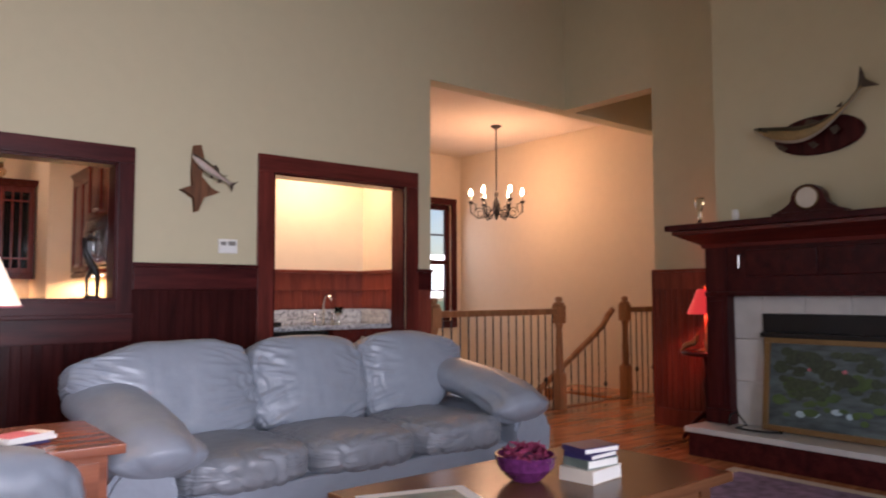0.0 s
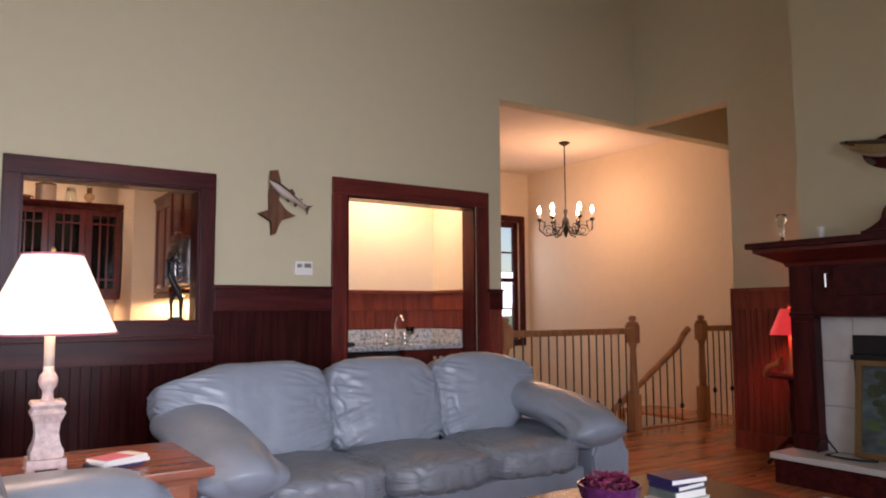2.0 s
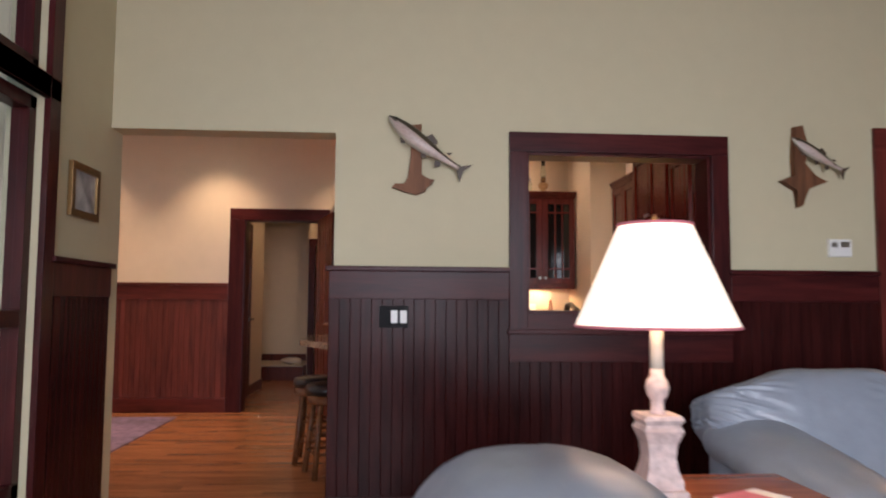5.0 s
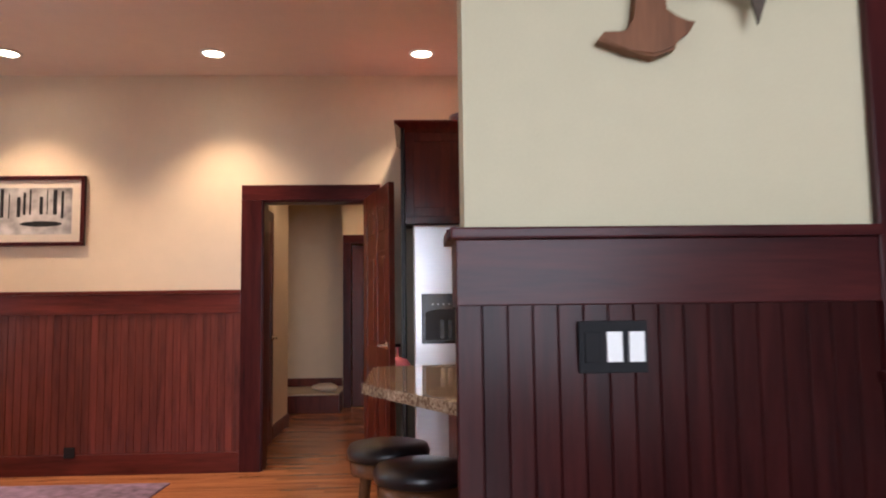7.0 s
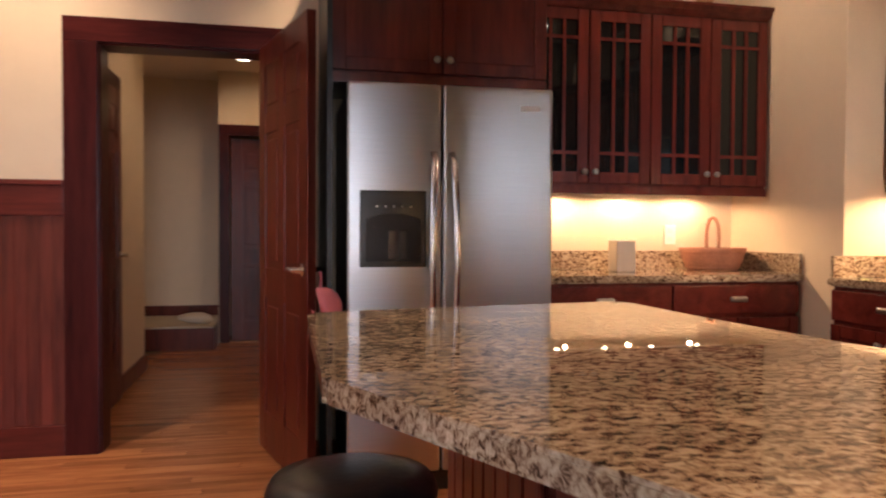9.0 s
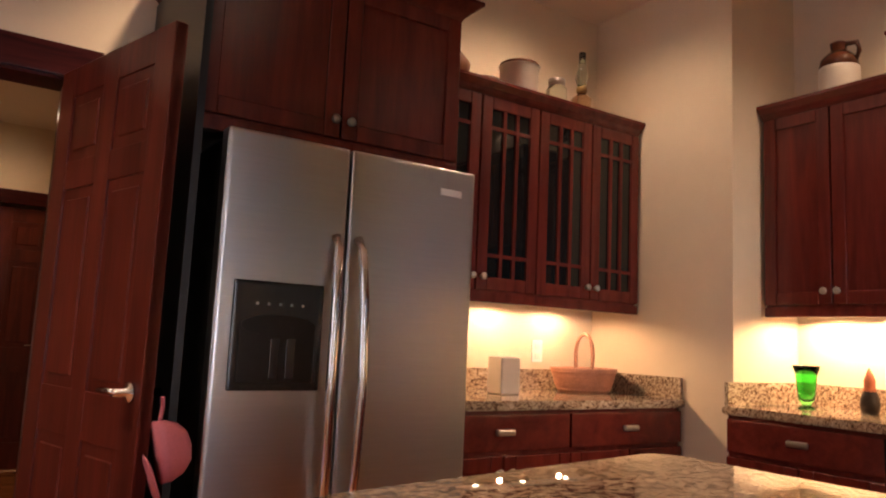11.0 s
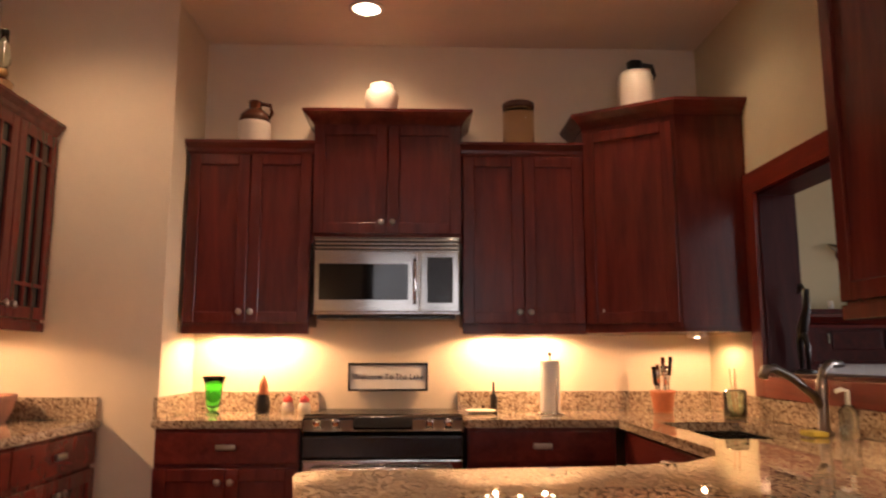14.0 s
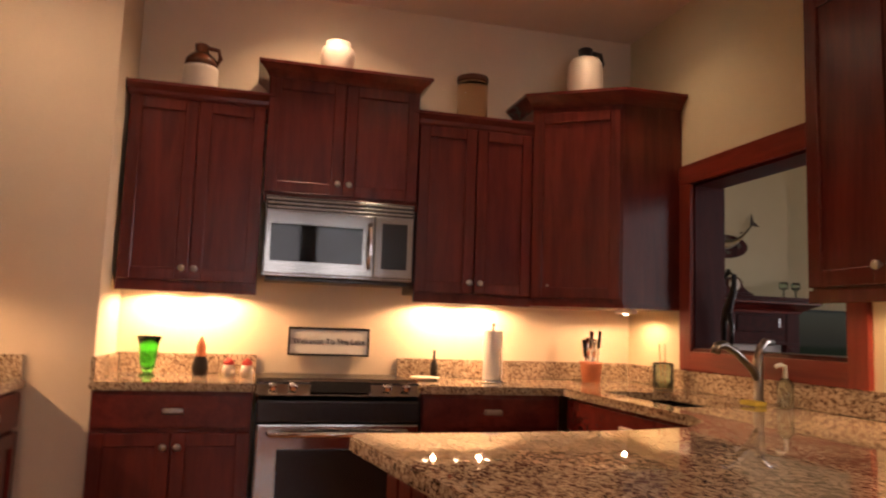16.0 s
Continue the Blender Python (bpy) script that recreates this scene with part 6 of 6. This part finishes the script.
part("dial", lathe(B(), [(0.07, 0), (0.07, 0.006)], 24, pose(-0.046, 0, 0.125, 0, -90, 0)), CREAM, ck, "cream clock dial")
part("bezel", tube(B(), [(-0.05, 0.074 * math.cos(a), 0.125 + 0.074 * math.sin(a)) for a in [2 * math.pi * i / 24 for i in range(25)]], 0.006, 6), GOLD, ck)
cs = thing("candlestick", (4.72, -1.98, 1.666), "clear glass candlestick on the mantel", "candlestick")
part("stem", lathe(B(), [(0.035, 0), (0.04, 0.006), (0.012, 0.02), (0.018, 0.05), (0.012, 0.08), (0.02, 0.12), (0.035, 0.15), (0.035, 0.20), (0.03, 0.20)], 16), JARG, cs, "", True)
cd = thing("candle", (4.74, -2.25, 1.666), "short white pillar candle", "candle")
part("wax", lathe(B(), [(0.025, 0), (0.025, 0.085), (0.018, 0.088)], 14), PAPER, cd, "", True)


for y in (-3.38, -3.54):
    vt = thing("votive_glass", (4.74, y, 1.666), "round clear glass votive on the mantel", "candle holder", "votives on the mantel")
    part("foot", lathe(B(), [(0.034, 0), (0.034, 0.006), (0.010, 0.014), (0.010, 0.08)], 16), JARG, vt, "", True)
    part("cup", lathe(B(), [(0.012, 0.08), (0.045, 0.10), (0.055, 0.14), (0.045, 0.175), (0.040, 0.175), (0.048, 0.14), (0.036, 0.105)], 18), JARG, vt, "", True)
tv = thing("television", (5.46, -4.35, 0.0), "black flat television hanging beside the chimney breast", "television")
bm = B()
bx(bm, -0.05, -0.55, 0.92, 0.0, 0.55, 1.58, 0.006)
part("case", bm, BLACK, tv)
bm = B()
bx(bm, -0.054, -0.52, 0.96, -0.0505, 0.52, 1.55)
part("screen", bm, DARKGLASS, tv, "dark switched-off screen")


# mounted fish
def fish(at, length, rx, label, curl=0.0, towards=0, sag=-0.03, flank=None, slim=1.0):
    """A mounted trout: length along x, back towards -y of the wall, tilted by rx in the wall's plane."""
    f = new("mounted_fish")
    f.matrix_world = pose(*at, 0, 0, towards) @ pose(0, 0, 0, 0, rx, 0)
    tagged(f, label, "fish mount")
    L = length
    n, seg = 18, 16

    def lift(u):
        return (sag * (math.sin(u * 3.1) if sag < 0 else (2 * u - 1) ** 2) + curl * max(0, u - 0.45) ** 2) * L
    bm = B()
    rings = []
    prof = [0.15, 0.45, 0.62, 0.76, 0.88, 0.96, 1.0, 1.0, 0.97, 0.92, 0.85, 0.76, 0.66, 0.56, 0.46, 0.38, 0.33, 0.32, 0.36]
    for i in range(n + 1):
        u = i / n
        x = (u - 0.5) * L * 0.86
        bend = 0.05 * L * math.sin(u * 3.1)
        h, w = 0.088 * L * prof[i] * slim, 0.055 * L * prof[i] * slim
        rings.append([bm.verts.new((x, -0.07 * L - bend * 0.6 + w * math.cos(2 * math.pi * k / seg), h * math.sin(2 * math.pi * k / seg) + lift(u))) for k in range(seg)])
    for a, c in zip(rings, rings[1:]):
        for k in range(seg):
            bm.faces.new((a[k], a[(k + 1) % seg], c[(k + 1) % seg], c[k]))
    bm.faces.new(rings[0])
    bm.faces.new(rings[-1])
    me = mesh_of(bm, FISHD, True)
    me.materials.append(flank or FISHL)
    me.materials.append(FISHB)
    for p in me.polygons:
        u = min(1.0, max(0.0, p.center.x / (L * 0.86) + 0.5))
        up = (p.center.z - lift(u)) / (0.088 * L * slim * prof[min(n, int(u * n))])
        p.material_index = 0 if up > 0.22 else (1 if up > -0.62 else 2)
    bo = new("body", me)
    bo.parent = f
    y = -0.07 * L
    for nm, q in (("tail_fin", [(0.40, -0.01), (0.52, 0.11), (0.485, 0.0), (0.52, -0.11)]), ("dorsal_fin", [(-0.02, 0.05), (0.02, 0.115), (0.11, 0.085), (0.12, 0.045)]), ("adipose_fin", [(0.24, 0.05), (0.29, 0.085), (0.28, 0.045)]), ("pectoral_fin", [(-0.24, -0.08), (-0.18, -0.14), (-0.14, -0.12), (-0.20, -0.075)]), ("pelvic_fin", [(0.02, -0.09), (0.07, -0.14), (0.11, -0.11), (0.07, -0.08)]), ("anal_fin", [(0.19, -0.08), (0.23, -0.14), (0.27, -0.10), (0.25, -0.06)])):
        b3 = B()
        v0 = [b3.verts.new((px * L, y - 0.004, pz * L)) for px, pz in q]
        v1 = [b3.verts.new((px * L, y + 0.004, pz * L)) for px, pz in q]
        k = len(q)
        b3.faces.new(v0)
        b3.faces.new(v1[::-1])
        for i in range(k):
            b3.faces.new((v0[i], v0[(i + 1) % k], v1[(i + 1) % k], v1[i]))
        ux = min(1.0, max(0.0, (0.43 if nm == "tail_fin" else sum(px for px, pz in q) / len(q)) / 0.86 + 0.5))
        cz = lift(ux) + (0.03 * L if sag < 0 else 0.0) * math.sin(ux * 3.1)
        turn = pose(0, 0, 0, 0, -38 if curl and nm == "tail_fin" else 0, 0)
        mid = Vector((q[0][0] * L, 0, q[0][1] * L))
        bmesh.ops.transform(b3, matrix=Matrix.Translation(mid + Vector((0, 0, cz))) @ turn @ Matrix.Translation(-mid), verts=b3.verts)
        part(nm, b3, FISHF, f)
    part("eye", lathe(B(), [(0.012 * L, 0), (0.008 * L, 0.006 * L)], 10, pose(-0.355 * L, y - 0.045 * L, 0.022 * L + lift(0.09) + (0.01 * L if sag < 0 else 0), 90, 0, 0)), BLACK, f)
    return f


def plaque_of(at, pts, label):
    """A piece of driftwood flat on the wall, from an outline in x and z."""
    bm = prism(B(), pts, -0.05, -0.004, 0.006)
    bmesh.ops.transform(bm, matrix=Matrix(((1, 0, 0, 0), (0, 0, 1, 0), (0, 1, 0, 0), (0, 0, 0, 1))), verts=bm.verts)
    return single("driftwood_plaque", bm, PLAQUE, label, "plaque", at)


fish((-0.475, -0.028, 2.045), 0.55, 36, "mounted trout angled down on a driftwood plaque")
plaque_of((-0.515, 0, 1.97), [(-0.03, 0.175), (0.03, 0.18), (0.025, 0.10), (0.03, 0.0), (0.025, -0.10), (0.05, -0.118), (0.10, -0.125), (0.085, -0.15), (0.055, -0.165), (0.05, -0.19), (0.0, -0.21), (-0.06, -0.195), (-0.13, -0.17), (-0.115, -0.15), (-0.06, -0.155), (-0.04, -0.12), (-0.03, 0.0)], "brown driftwood branch under the large trout")
fish((1.745, -0.028, 2.03), 0.39, 32, "small mounted trout angled down on driftwood")
plaque_of((1.675, 0, 1.995), [(-0.05, 0.19), (0.0, 0.20), (0.03, 0.08), (0.0, -0.02), (0.06, -0.09), (0.14, -0.12), (0.06, -0.15), (0.02, -0.16), (-0.01, -0.26), (-0.04, -0.27), (-0.04, -0.17), (-0.14, -0.12), (-0.05, -0.09), (-0.06, 0.02)], "jagged driftwood piece under the small trout")
fish((4.93, -2.70, 2.24), 0.84, 2, "large mounted trout with its tail curled up on an oval plaque", 0.72, -90, 0.10, FISHY, 0.80)
bm = lathe(B(), [(0.3, 0), (0.3, 0.02), (0.28, 0.03)], 28, pose(0, 0, 0, 90, 0, 0) @ Matrix.Diagonal((1, 0.45, 1, 1)))
single("oval_plaque", bm, TRIMW, "dark oval wooden plaque behind the large trout", "plaque", (4.95, -2.76, 2.235), -90)

# thermostat and switches
t = thing("thermostat", (1.82, 0, 1.50), "white thermostat with a small display", "thermostat")
bm = B()
bx(bm, 0, -0.024, -0.05, 0.135, 0, 0.05, 0.005)
part("case", bm, WHITE, t)
bm = B()
bx(bm, 0.015, -0.0255, 0.005, 0.05, -0.0235, 0.03)
bx(bm, 0.07, -0.0255, 0.005, 0.12, -0.0235, 0.035)
part("display", bm, NICKEL, t)
t = thing("light_switch", (-0.705, -0.016, 1.10), "black three-gang switch plate with white rockers", "switch")
bm = B()
bx(bm, 0, -0.012, -0.058, 0.155, 0, 0.058, 0.004)
part("plate", bm, BLACKS, t)
for i in range(3):
    bm = B()
    bx(bm, 0.012 + i * 0.05, -0.018, -0.034, 0.048 + i * 0.05, -0.010, 0.034, 0.003)
    part("rocker", bm, WHITE if i else BLACKS, t)
t = thing("small_picture", (-2.146, -0.34, 1.70), "small dark-framed picture on the window wall", "picture")
bm = B()
for q in ((-0.16, -0.13, 0.16, -0.095), (-0.16, 0.095, 0.16, 0.13), (-0.16, -0.095, -0.125, 0.095), (0.125, -0.095, 0.16, 0.095)):
    bx(bm, 0, q[0], q[1], 0.022, q[2], q[3], 0.004)
part("frame", bm, GOLD, t)
bm = B()
bx(bm, 0.002, -0.125, -0.095, 0.010, 0.125, 0.095)
part("print", bm, PHOTO, t)

# bar niche
bc = cabinet("bar_cabinet", 0.60, 0.46, 0.87, pose(2.86, 0.20, 0), "cherry bar base cabinet", doors=2, toe=True, knob_low=False)
bf = thing("wine_cooler", (2.24, 0.20, 0), "black under-counter beverage cooler", "cooler")
bm = B()
bx(bm, 0, 0.03, 0.02, 0.60, 0.46, 0.86, 0.006)
part("body", bm, BLACKM, bf)
bm = B()
bx(bm, 0.005, 0, 0.08, 0.595, 0.03, 0.855, 0.006)
dr = part("door", bm, BLACK, bf)
part("handle", tube(B(), [(0.08, -0.002, 0.80), (0.08, -0.04, 0.80), (0.52, -0.04, 0.80), (0.52, -0.002, 0.80)], 0.010, 8), NICKEL, dr)
slab("bar_countertop", [(2.225, 0.175), (3.455, 0.175), (3.455, 0.678), (2.225, 0.678)], "grey speckled granite bar countertop", 0.872, 0.91, PALEGRANITE)
splash((2.225, 0.645, 0.911, 3.435, 0.664, 1.03), "pale speckled granite backsplash of the bar", PALEGRANITE)
splash((3.418, 0.19, 0.911, 3.436, 0.64, 1.03), "pale speckled granite side splash of the bar", PALEGRANITE)
bsf = thing("bar_faucet", (3.0, 0.58, 0.911), "curved chrome bar faucet with two handles", "faucet")
part("spout", tube(B(), [(0, 0, 0), (0, 0, 0.17), (0.0, -0.02, 0.23), (0.0, -0.07, 0.25), (0, -0.12, 0.22), (0, -0.125, 0.19)], 0.012, 10), CHROME, bsf, "", True)
for s in (-1, 1):
    part("tap", lathe(B(), [(0.02, 0), (0.02, 0.01), (0.010, 0.02), (0.012, 0.07), (0.02, 0.08), (0.004, 0.09)], 12, pose(0.09 * s, 0, 0)), CHROME, bsf, "", True)
gb = thing("goblet", (3.13, 0.55, 0.911), "small green glass goblet beside the bar sink", "glass")
part("cup", lathe(B(), [(0.03, 0), (0.008, 0.01), (0.008, 0.06), (0.035, 0.09), (0.04, 0.14), (0.036, 0.14), (0.03, 0.09)], 16), JARG, gb, "", True)
tr = thing("tray", (2.36, 0.34, 0.911), "small black tray on the bar", "tray")
part("dish", bx(B(), -0.09, -0.07, 0, 0.09, 0.07, 0.03, 0.008), BLACK, tr)

# stairs and railing
RZ = 0.98


def newel(x, y, label="turned oak newel post with a capped top"):
    n = thing("newel_post", (x, y, 0), label, "newel post", "newel posts")
    bm = B()
    bx(bm, -0.05, -0.05, 0, 0.05, 0.05, 0.36, 0.004)
    part("base_block", bm, OAKR, n)
    bm = B()
    bx(bm, -0.05, -0.05, 0.86, 0.05, 0.05, 1.04, 0.004)
    part("top_block", bm, OAKR, n)
    part("shaft", lathe(B(), [(0.05, 0.35), (0.035, 0.40), (0.042, 0.46), (0.03, 0.80), (0.04, 0.84), (0.048, 0.87)], 16), OAKR, n, "", True)
    part("cap", lathe(B(), [(0.055, 1.04), (0.062, 1.055), (0.05, 1.07), (0.025, 1.075), (0.04, 1.10), (0.03, 1.125), (0.004, 1.13)], 16), OAKR, n, "", True)
    return n


newel(5.42, 0.06)
newel(6.58, 0.12)
newel(3.80, 0.06, "oak half newel against the wall end")


def baluster(parent, x, y, z0, z1, knuckle):
    bm = B()
    tube(bm, [(x, y, z0), (x, y, z1)], 0.0075, 6)
    o = part("baluster", bm, BLACKM, parent)
    if knuckle:
        zm = z0 + (z1 - z0) * 0.32
        part("knuckle", lathe(B(), [(0.008, -0.03), (0.022, -0.01), (0.022, 0.01), (0.008, 0.03)], 10, pose(x, y, zm)), BLACKM, o, "", True)


def railing(name, x0, x1, y, n, label):
    r = tagged(new(name), label, "railing", "stair railings")
    bm = B()
    bx(bm, x0, y - 0.03, RZ - 0.03, x1, y + 0.03, RZ + 0.03, 0.012)
    part("handrail", bm, OAKR, r)
    for i in range(n):
        baluster(r, x0 + (x1 - x0) * (i + 0.5) / n, y, 0.0, RZ - 0.028, i % 3 == 1)
    return r


railing("railing", 3.85, 5.37, 0.06, 15, "oak handrail on thin black iron balusters")
railing("railing", 6.63, 7.25, 0.12, 6, "short oak handrail on black iron balusters")
sr = tagged(new("stair_railing"), "sloping oak handrail on black iron balusters", "railing", "stair railings")
pts = [(6.54, 0.26, 0.98), (6.46, 0.26, 0.92), (6.36, 0.26, 0.80), (6.2, 0.26, 0.70), (5.4, 0.26, 0.22), (4.4, 0.26, -0.38)]
part("handrail", tube(B(), pts, 0.034, 8), OAKR, sr, "", True)
for i in range(17):
    x = 6.40 - i * 0.115
    z = 0.70 - (6.2 - x) * 0.6
    baluster(sr, x, 0.26, z - 0.98, z, i % 3 == 0)
stp = tagged(new("staircase"), "carpeted stairs going down", "stairs")
for i in range(13):
    bm = B()
    bx(bm, 6.34 - 0.28 * i, 0.20, -0.18 * (i + 1) - 0.05, 6.62 - 0.28 * i, 1.25, -0.18 * (i + 1), 0.006)
    part("tread", bm, CARPET, stp)
    bm = B()
    bx(bm, 6.60 - 0.28 * i, 0.20, -0.18 * (i + 1), 6.62 - 0.28 * i, 1.25, -0.18 * i - 0.05)
    part("riser", bm, CREAM, stp)
b = B()
bx(b, 6.62, 0.10, -0.16, 7.3, 1.4, -0.02)
struct("floor_stair_head", b, FLOORW, "oak floor at the head of the stairs")
b = B()
bx(b, 3.7, 0.11, -0.3, 6.62, WT + 0.03, 0.004, 0.003)
struct("trim_stair_edge", b, OAKR, "oak nosing at the edge of the stairwell")

# chandelier
ch = thing("chandelier", (6.20, 1.80, 3.33), "wrought-iron chandelier with six lit candle bulbs", "chandelier")
part("canopy", lathe(B(), [(0.07, 0), (0.07, -0.015), (0.03, -0.04), (0.008, -0.05)], 16), BLACKM, ch, "", True)
part("rod", tube(B(), [(0, 0, -0.04), (0, 0, -0.85)], 0.008, 6), BLACKM, ch)
part("hub", lathe(B(), [(0.004, -0.84), (0.03, -0.88), (0.02, -0.95), (0.045, -1.0), (0.055, -1.10), (0.03, -1.16), (0.012, -1.22)], 14), BLACKM, ch, "", True)
for k in range(6):
    a = k * math.pi / 3 + 0.3
    c, s = math.cos(a), math.sin(a)
    pr = [(0.03, -1.05), (0.12, -1.18), (0.24, -1.20), (0.33, -1.12), (0.33, -1.0), (0.26, -1.02), (0.27, -1.10)]
    ar = part("arm", tube(B(), [(r * c, r * s, z) for r, z in pr], 0.010, 6), BLACKM, ch, "", True)
    sc = [(0.21 + 0.075 * (1 - i / 22) * math.cos(i * 0.55), -1.13 + 0.075 * (1 - i / 22) * math.sin(i * 0.55)) for i in range(17)]
    part("scroll", tube(B(), [(r * c, r * s, z) for r, z in sc], 0.006, 6), BLACKM, ar, "", True)
    part("cup", lathe(B(), [(0.01, -1.02), (0.035, -0.99), (0.03, -0.98)], 12, pose(0.33 * c, 0.33 * s, 0)), BLACKM, ar, "", True)
    part("candle_sleeve", lathe(B(), [(0.014, -0.985), (0.014, -0.91)], 10, pose(0.33 * c, 0.33 * s, 0)), CREAM, ar, "", True)
    part("flame_bulb", lathe(B(), [(0.010, -0.91), (0.024, -0.885), (0.021, -0.855), (0.004, -0.815)], 12, pose(0.33 * c, 0.33 * s, 0)), CANDLE, ar, "lit candle bulb", True)
bulb("chandelier_bulbs", (6.20, 1.80, 2.49), 50, (1.0, 0.52, 0.29), 0.3)
can_light(4.15, 0.75, 3.33, 10)
downlight("hall_lamp", (6.5, -1.2, 3.75), 20, SOFTWARM, 130)

# side table with red lamp
sdt = thing("side_table", (5.20, -1.72, 0), "small dark pedestal table", "table")
part("tabletop", lathe(B(), [(0.19, 0.66), (0.20, 0.67), (0.20, 0.685), (0.19, 0.69)], 26), TRIMX, sdt, "", True)
part("pedestal", lathe(B(), [(0.05, 0.16), (0.03, 0.20), (0.022, 0.30), (0.035, 0.42), (0.02, 0.55), (0.04, 0.66)], 14), TRIMW, sdt, "", True)
for k in range(3):
    a = k * 2.094 + 0.5
    part("leg", tube(B(), [(0.03 * math.cos(a), 0.03 * math.sin(a), 0.20), (0.12 * math.cos(a), 0.12 * math.sin(a), 0.13), (0.22 * math.cos(a), 0.22 * math.sin(a), 0.012)], 0.018, 8, (1, 1, 0.8)), TRIMW, sdt, "", True)
rl = thing("red_lamp", (5.20, -1.72, 0.69), "small table lamp with a glowing red shade", "lamp")
part("base", lathe(B(), [(0.06, 0), (0.06, 0.012), (0.02, 0.03), (0.03, 0.07), (0.012, 0.12), (0.01, 0.34)], 14), GOLD, rl, "", True)
bm = B()
lo = [bm.verts.new((0.15 * math.cos(2 * math.pi * i / 28), 0.15 * math.sin(2 * math.pi * i / 28), 0.30)) for i in range(28)]
hi = [bm.verts.new((0.065 * math.cos(2 * math.pi * i / 28), 0.065 * math.sin(2 * math.pi * i / 28), 0.50)) for i in range(28)]
for i in range(28):
    bm.faces.new((lo[i], lo[(i + 1) % 28], hi[(i + 1) % 28], hi[i]))
part("shade", bm, REDSHADE, rl, "glowing red shade", True)
part("finial", lathe(B(), [(0.004, 0.49), (0.012, 0.52), (0.003, 0.54)], 8), GOLD, rl)
bulb("red_lamp_bulb", (5.20, -1.72, 1.09), 9, (1.0, 0.24, 0.17), 0.03)
fg = thing("bird_figurine", (5.12, -1.62, 0.69), "small brass bird figurine under the red lamp", "figurine")
part("body", tube(B(), [(-0.06, 0.05, 0.0), (-0.03, 0.02, 0.05), (0.03, -0.02, 0.07), (0.02, -0.05, 0.12), (0.0, -0.06, 0.14)], 0.022, 8, (0.4, 1, 1.1, 0.7, 0.3)), GOLD, fg, "", True)

# ---- floor strips ----
rnd = random.Random(11)
PW = 0.083
lengths = (0.9, 1.2, 1.5)
meshes = []
for L in lengths:
    bm = B()
    bx(bm, 0.0008, 0.0008, -0.02, L - 0.0008, PW - 0.0008, 0, 0.0012, seg=1)
    meshes.append(mesh_of(bm, FLOORW))
count = 0
rest = B()
y = -8.0
while y < 8.1:
    if y > 4.25:
        x, xe = -2.44, -1.1
    elif y > 0.13:
        x, xe = -6.1, 3.5
    else:
        x, xe = -2.15, 7.25 if y > -2.25 else 5.5
    left = x
    x += -rnd.uniform(0, 0.8)
    while x < xe:
        i = rnd.randrange(3)
        L = lengths[i]
        near = -3.0 < x < -1.0 and 0.0 < y < 4.6 or 3.6 < x < 6.6 and -2.0 < y < 0.05
        if near and count < 300:
            o = new("plank", meshes[i])
            o.parent = floor
            o.location = (x, y, 0)
            count += 1
        elif y < 0.02 or (x + L < 3.6 and y > 0.02):
            z = rnd.uniform(-0.0008, 0)
            xa, xb = max(x + 0.001, left), min(x + L - 0.001, xe)
            vs = [rest.verts.new(p) for p in ((xa, y + 0.001, z), (xb, y + 0.001, z), (xb, y + PW - 0.001, z), (xa, y + PW - 0.001, z))]
            vb = [rest.verts.new((v.co.x, v.co.y, -0.018)) for v in vs]
            rest.faces.new(vs)
            for k in range(4):
                rest.faces.new((vs[k], vs[(k + 1) % 4], vb[(k + 1) % 4], vb[k]))
        x += L
    y += PW
o = part("planks", rest, FLOORW, floor)
tagged(o, kind="stuff")
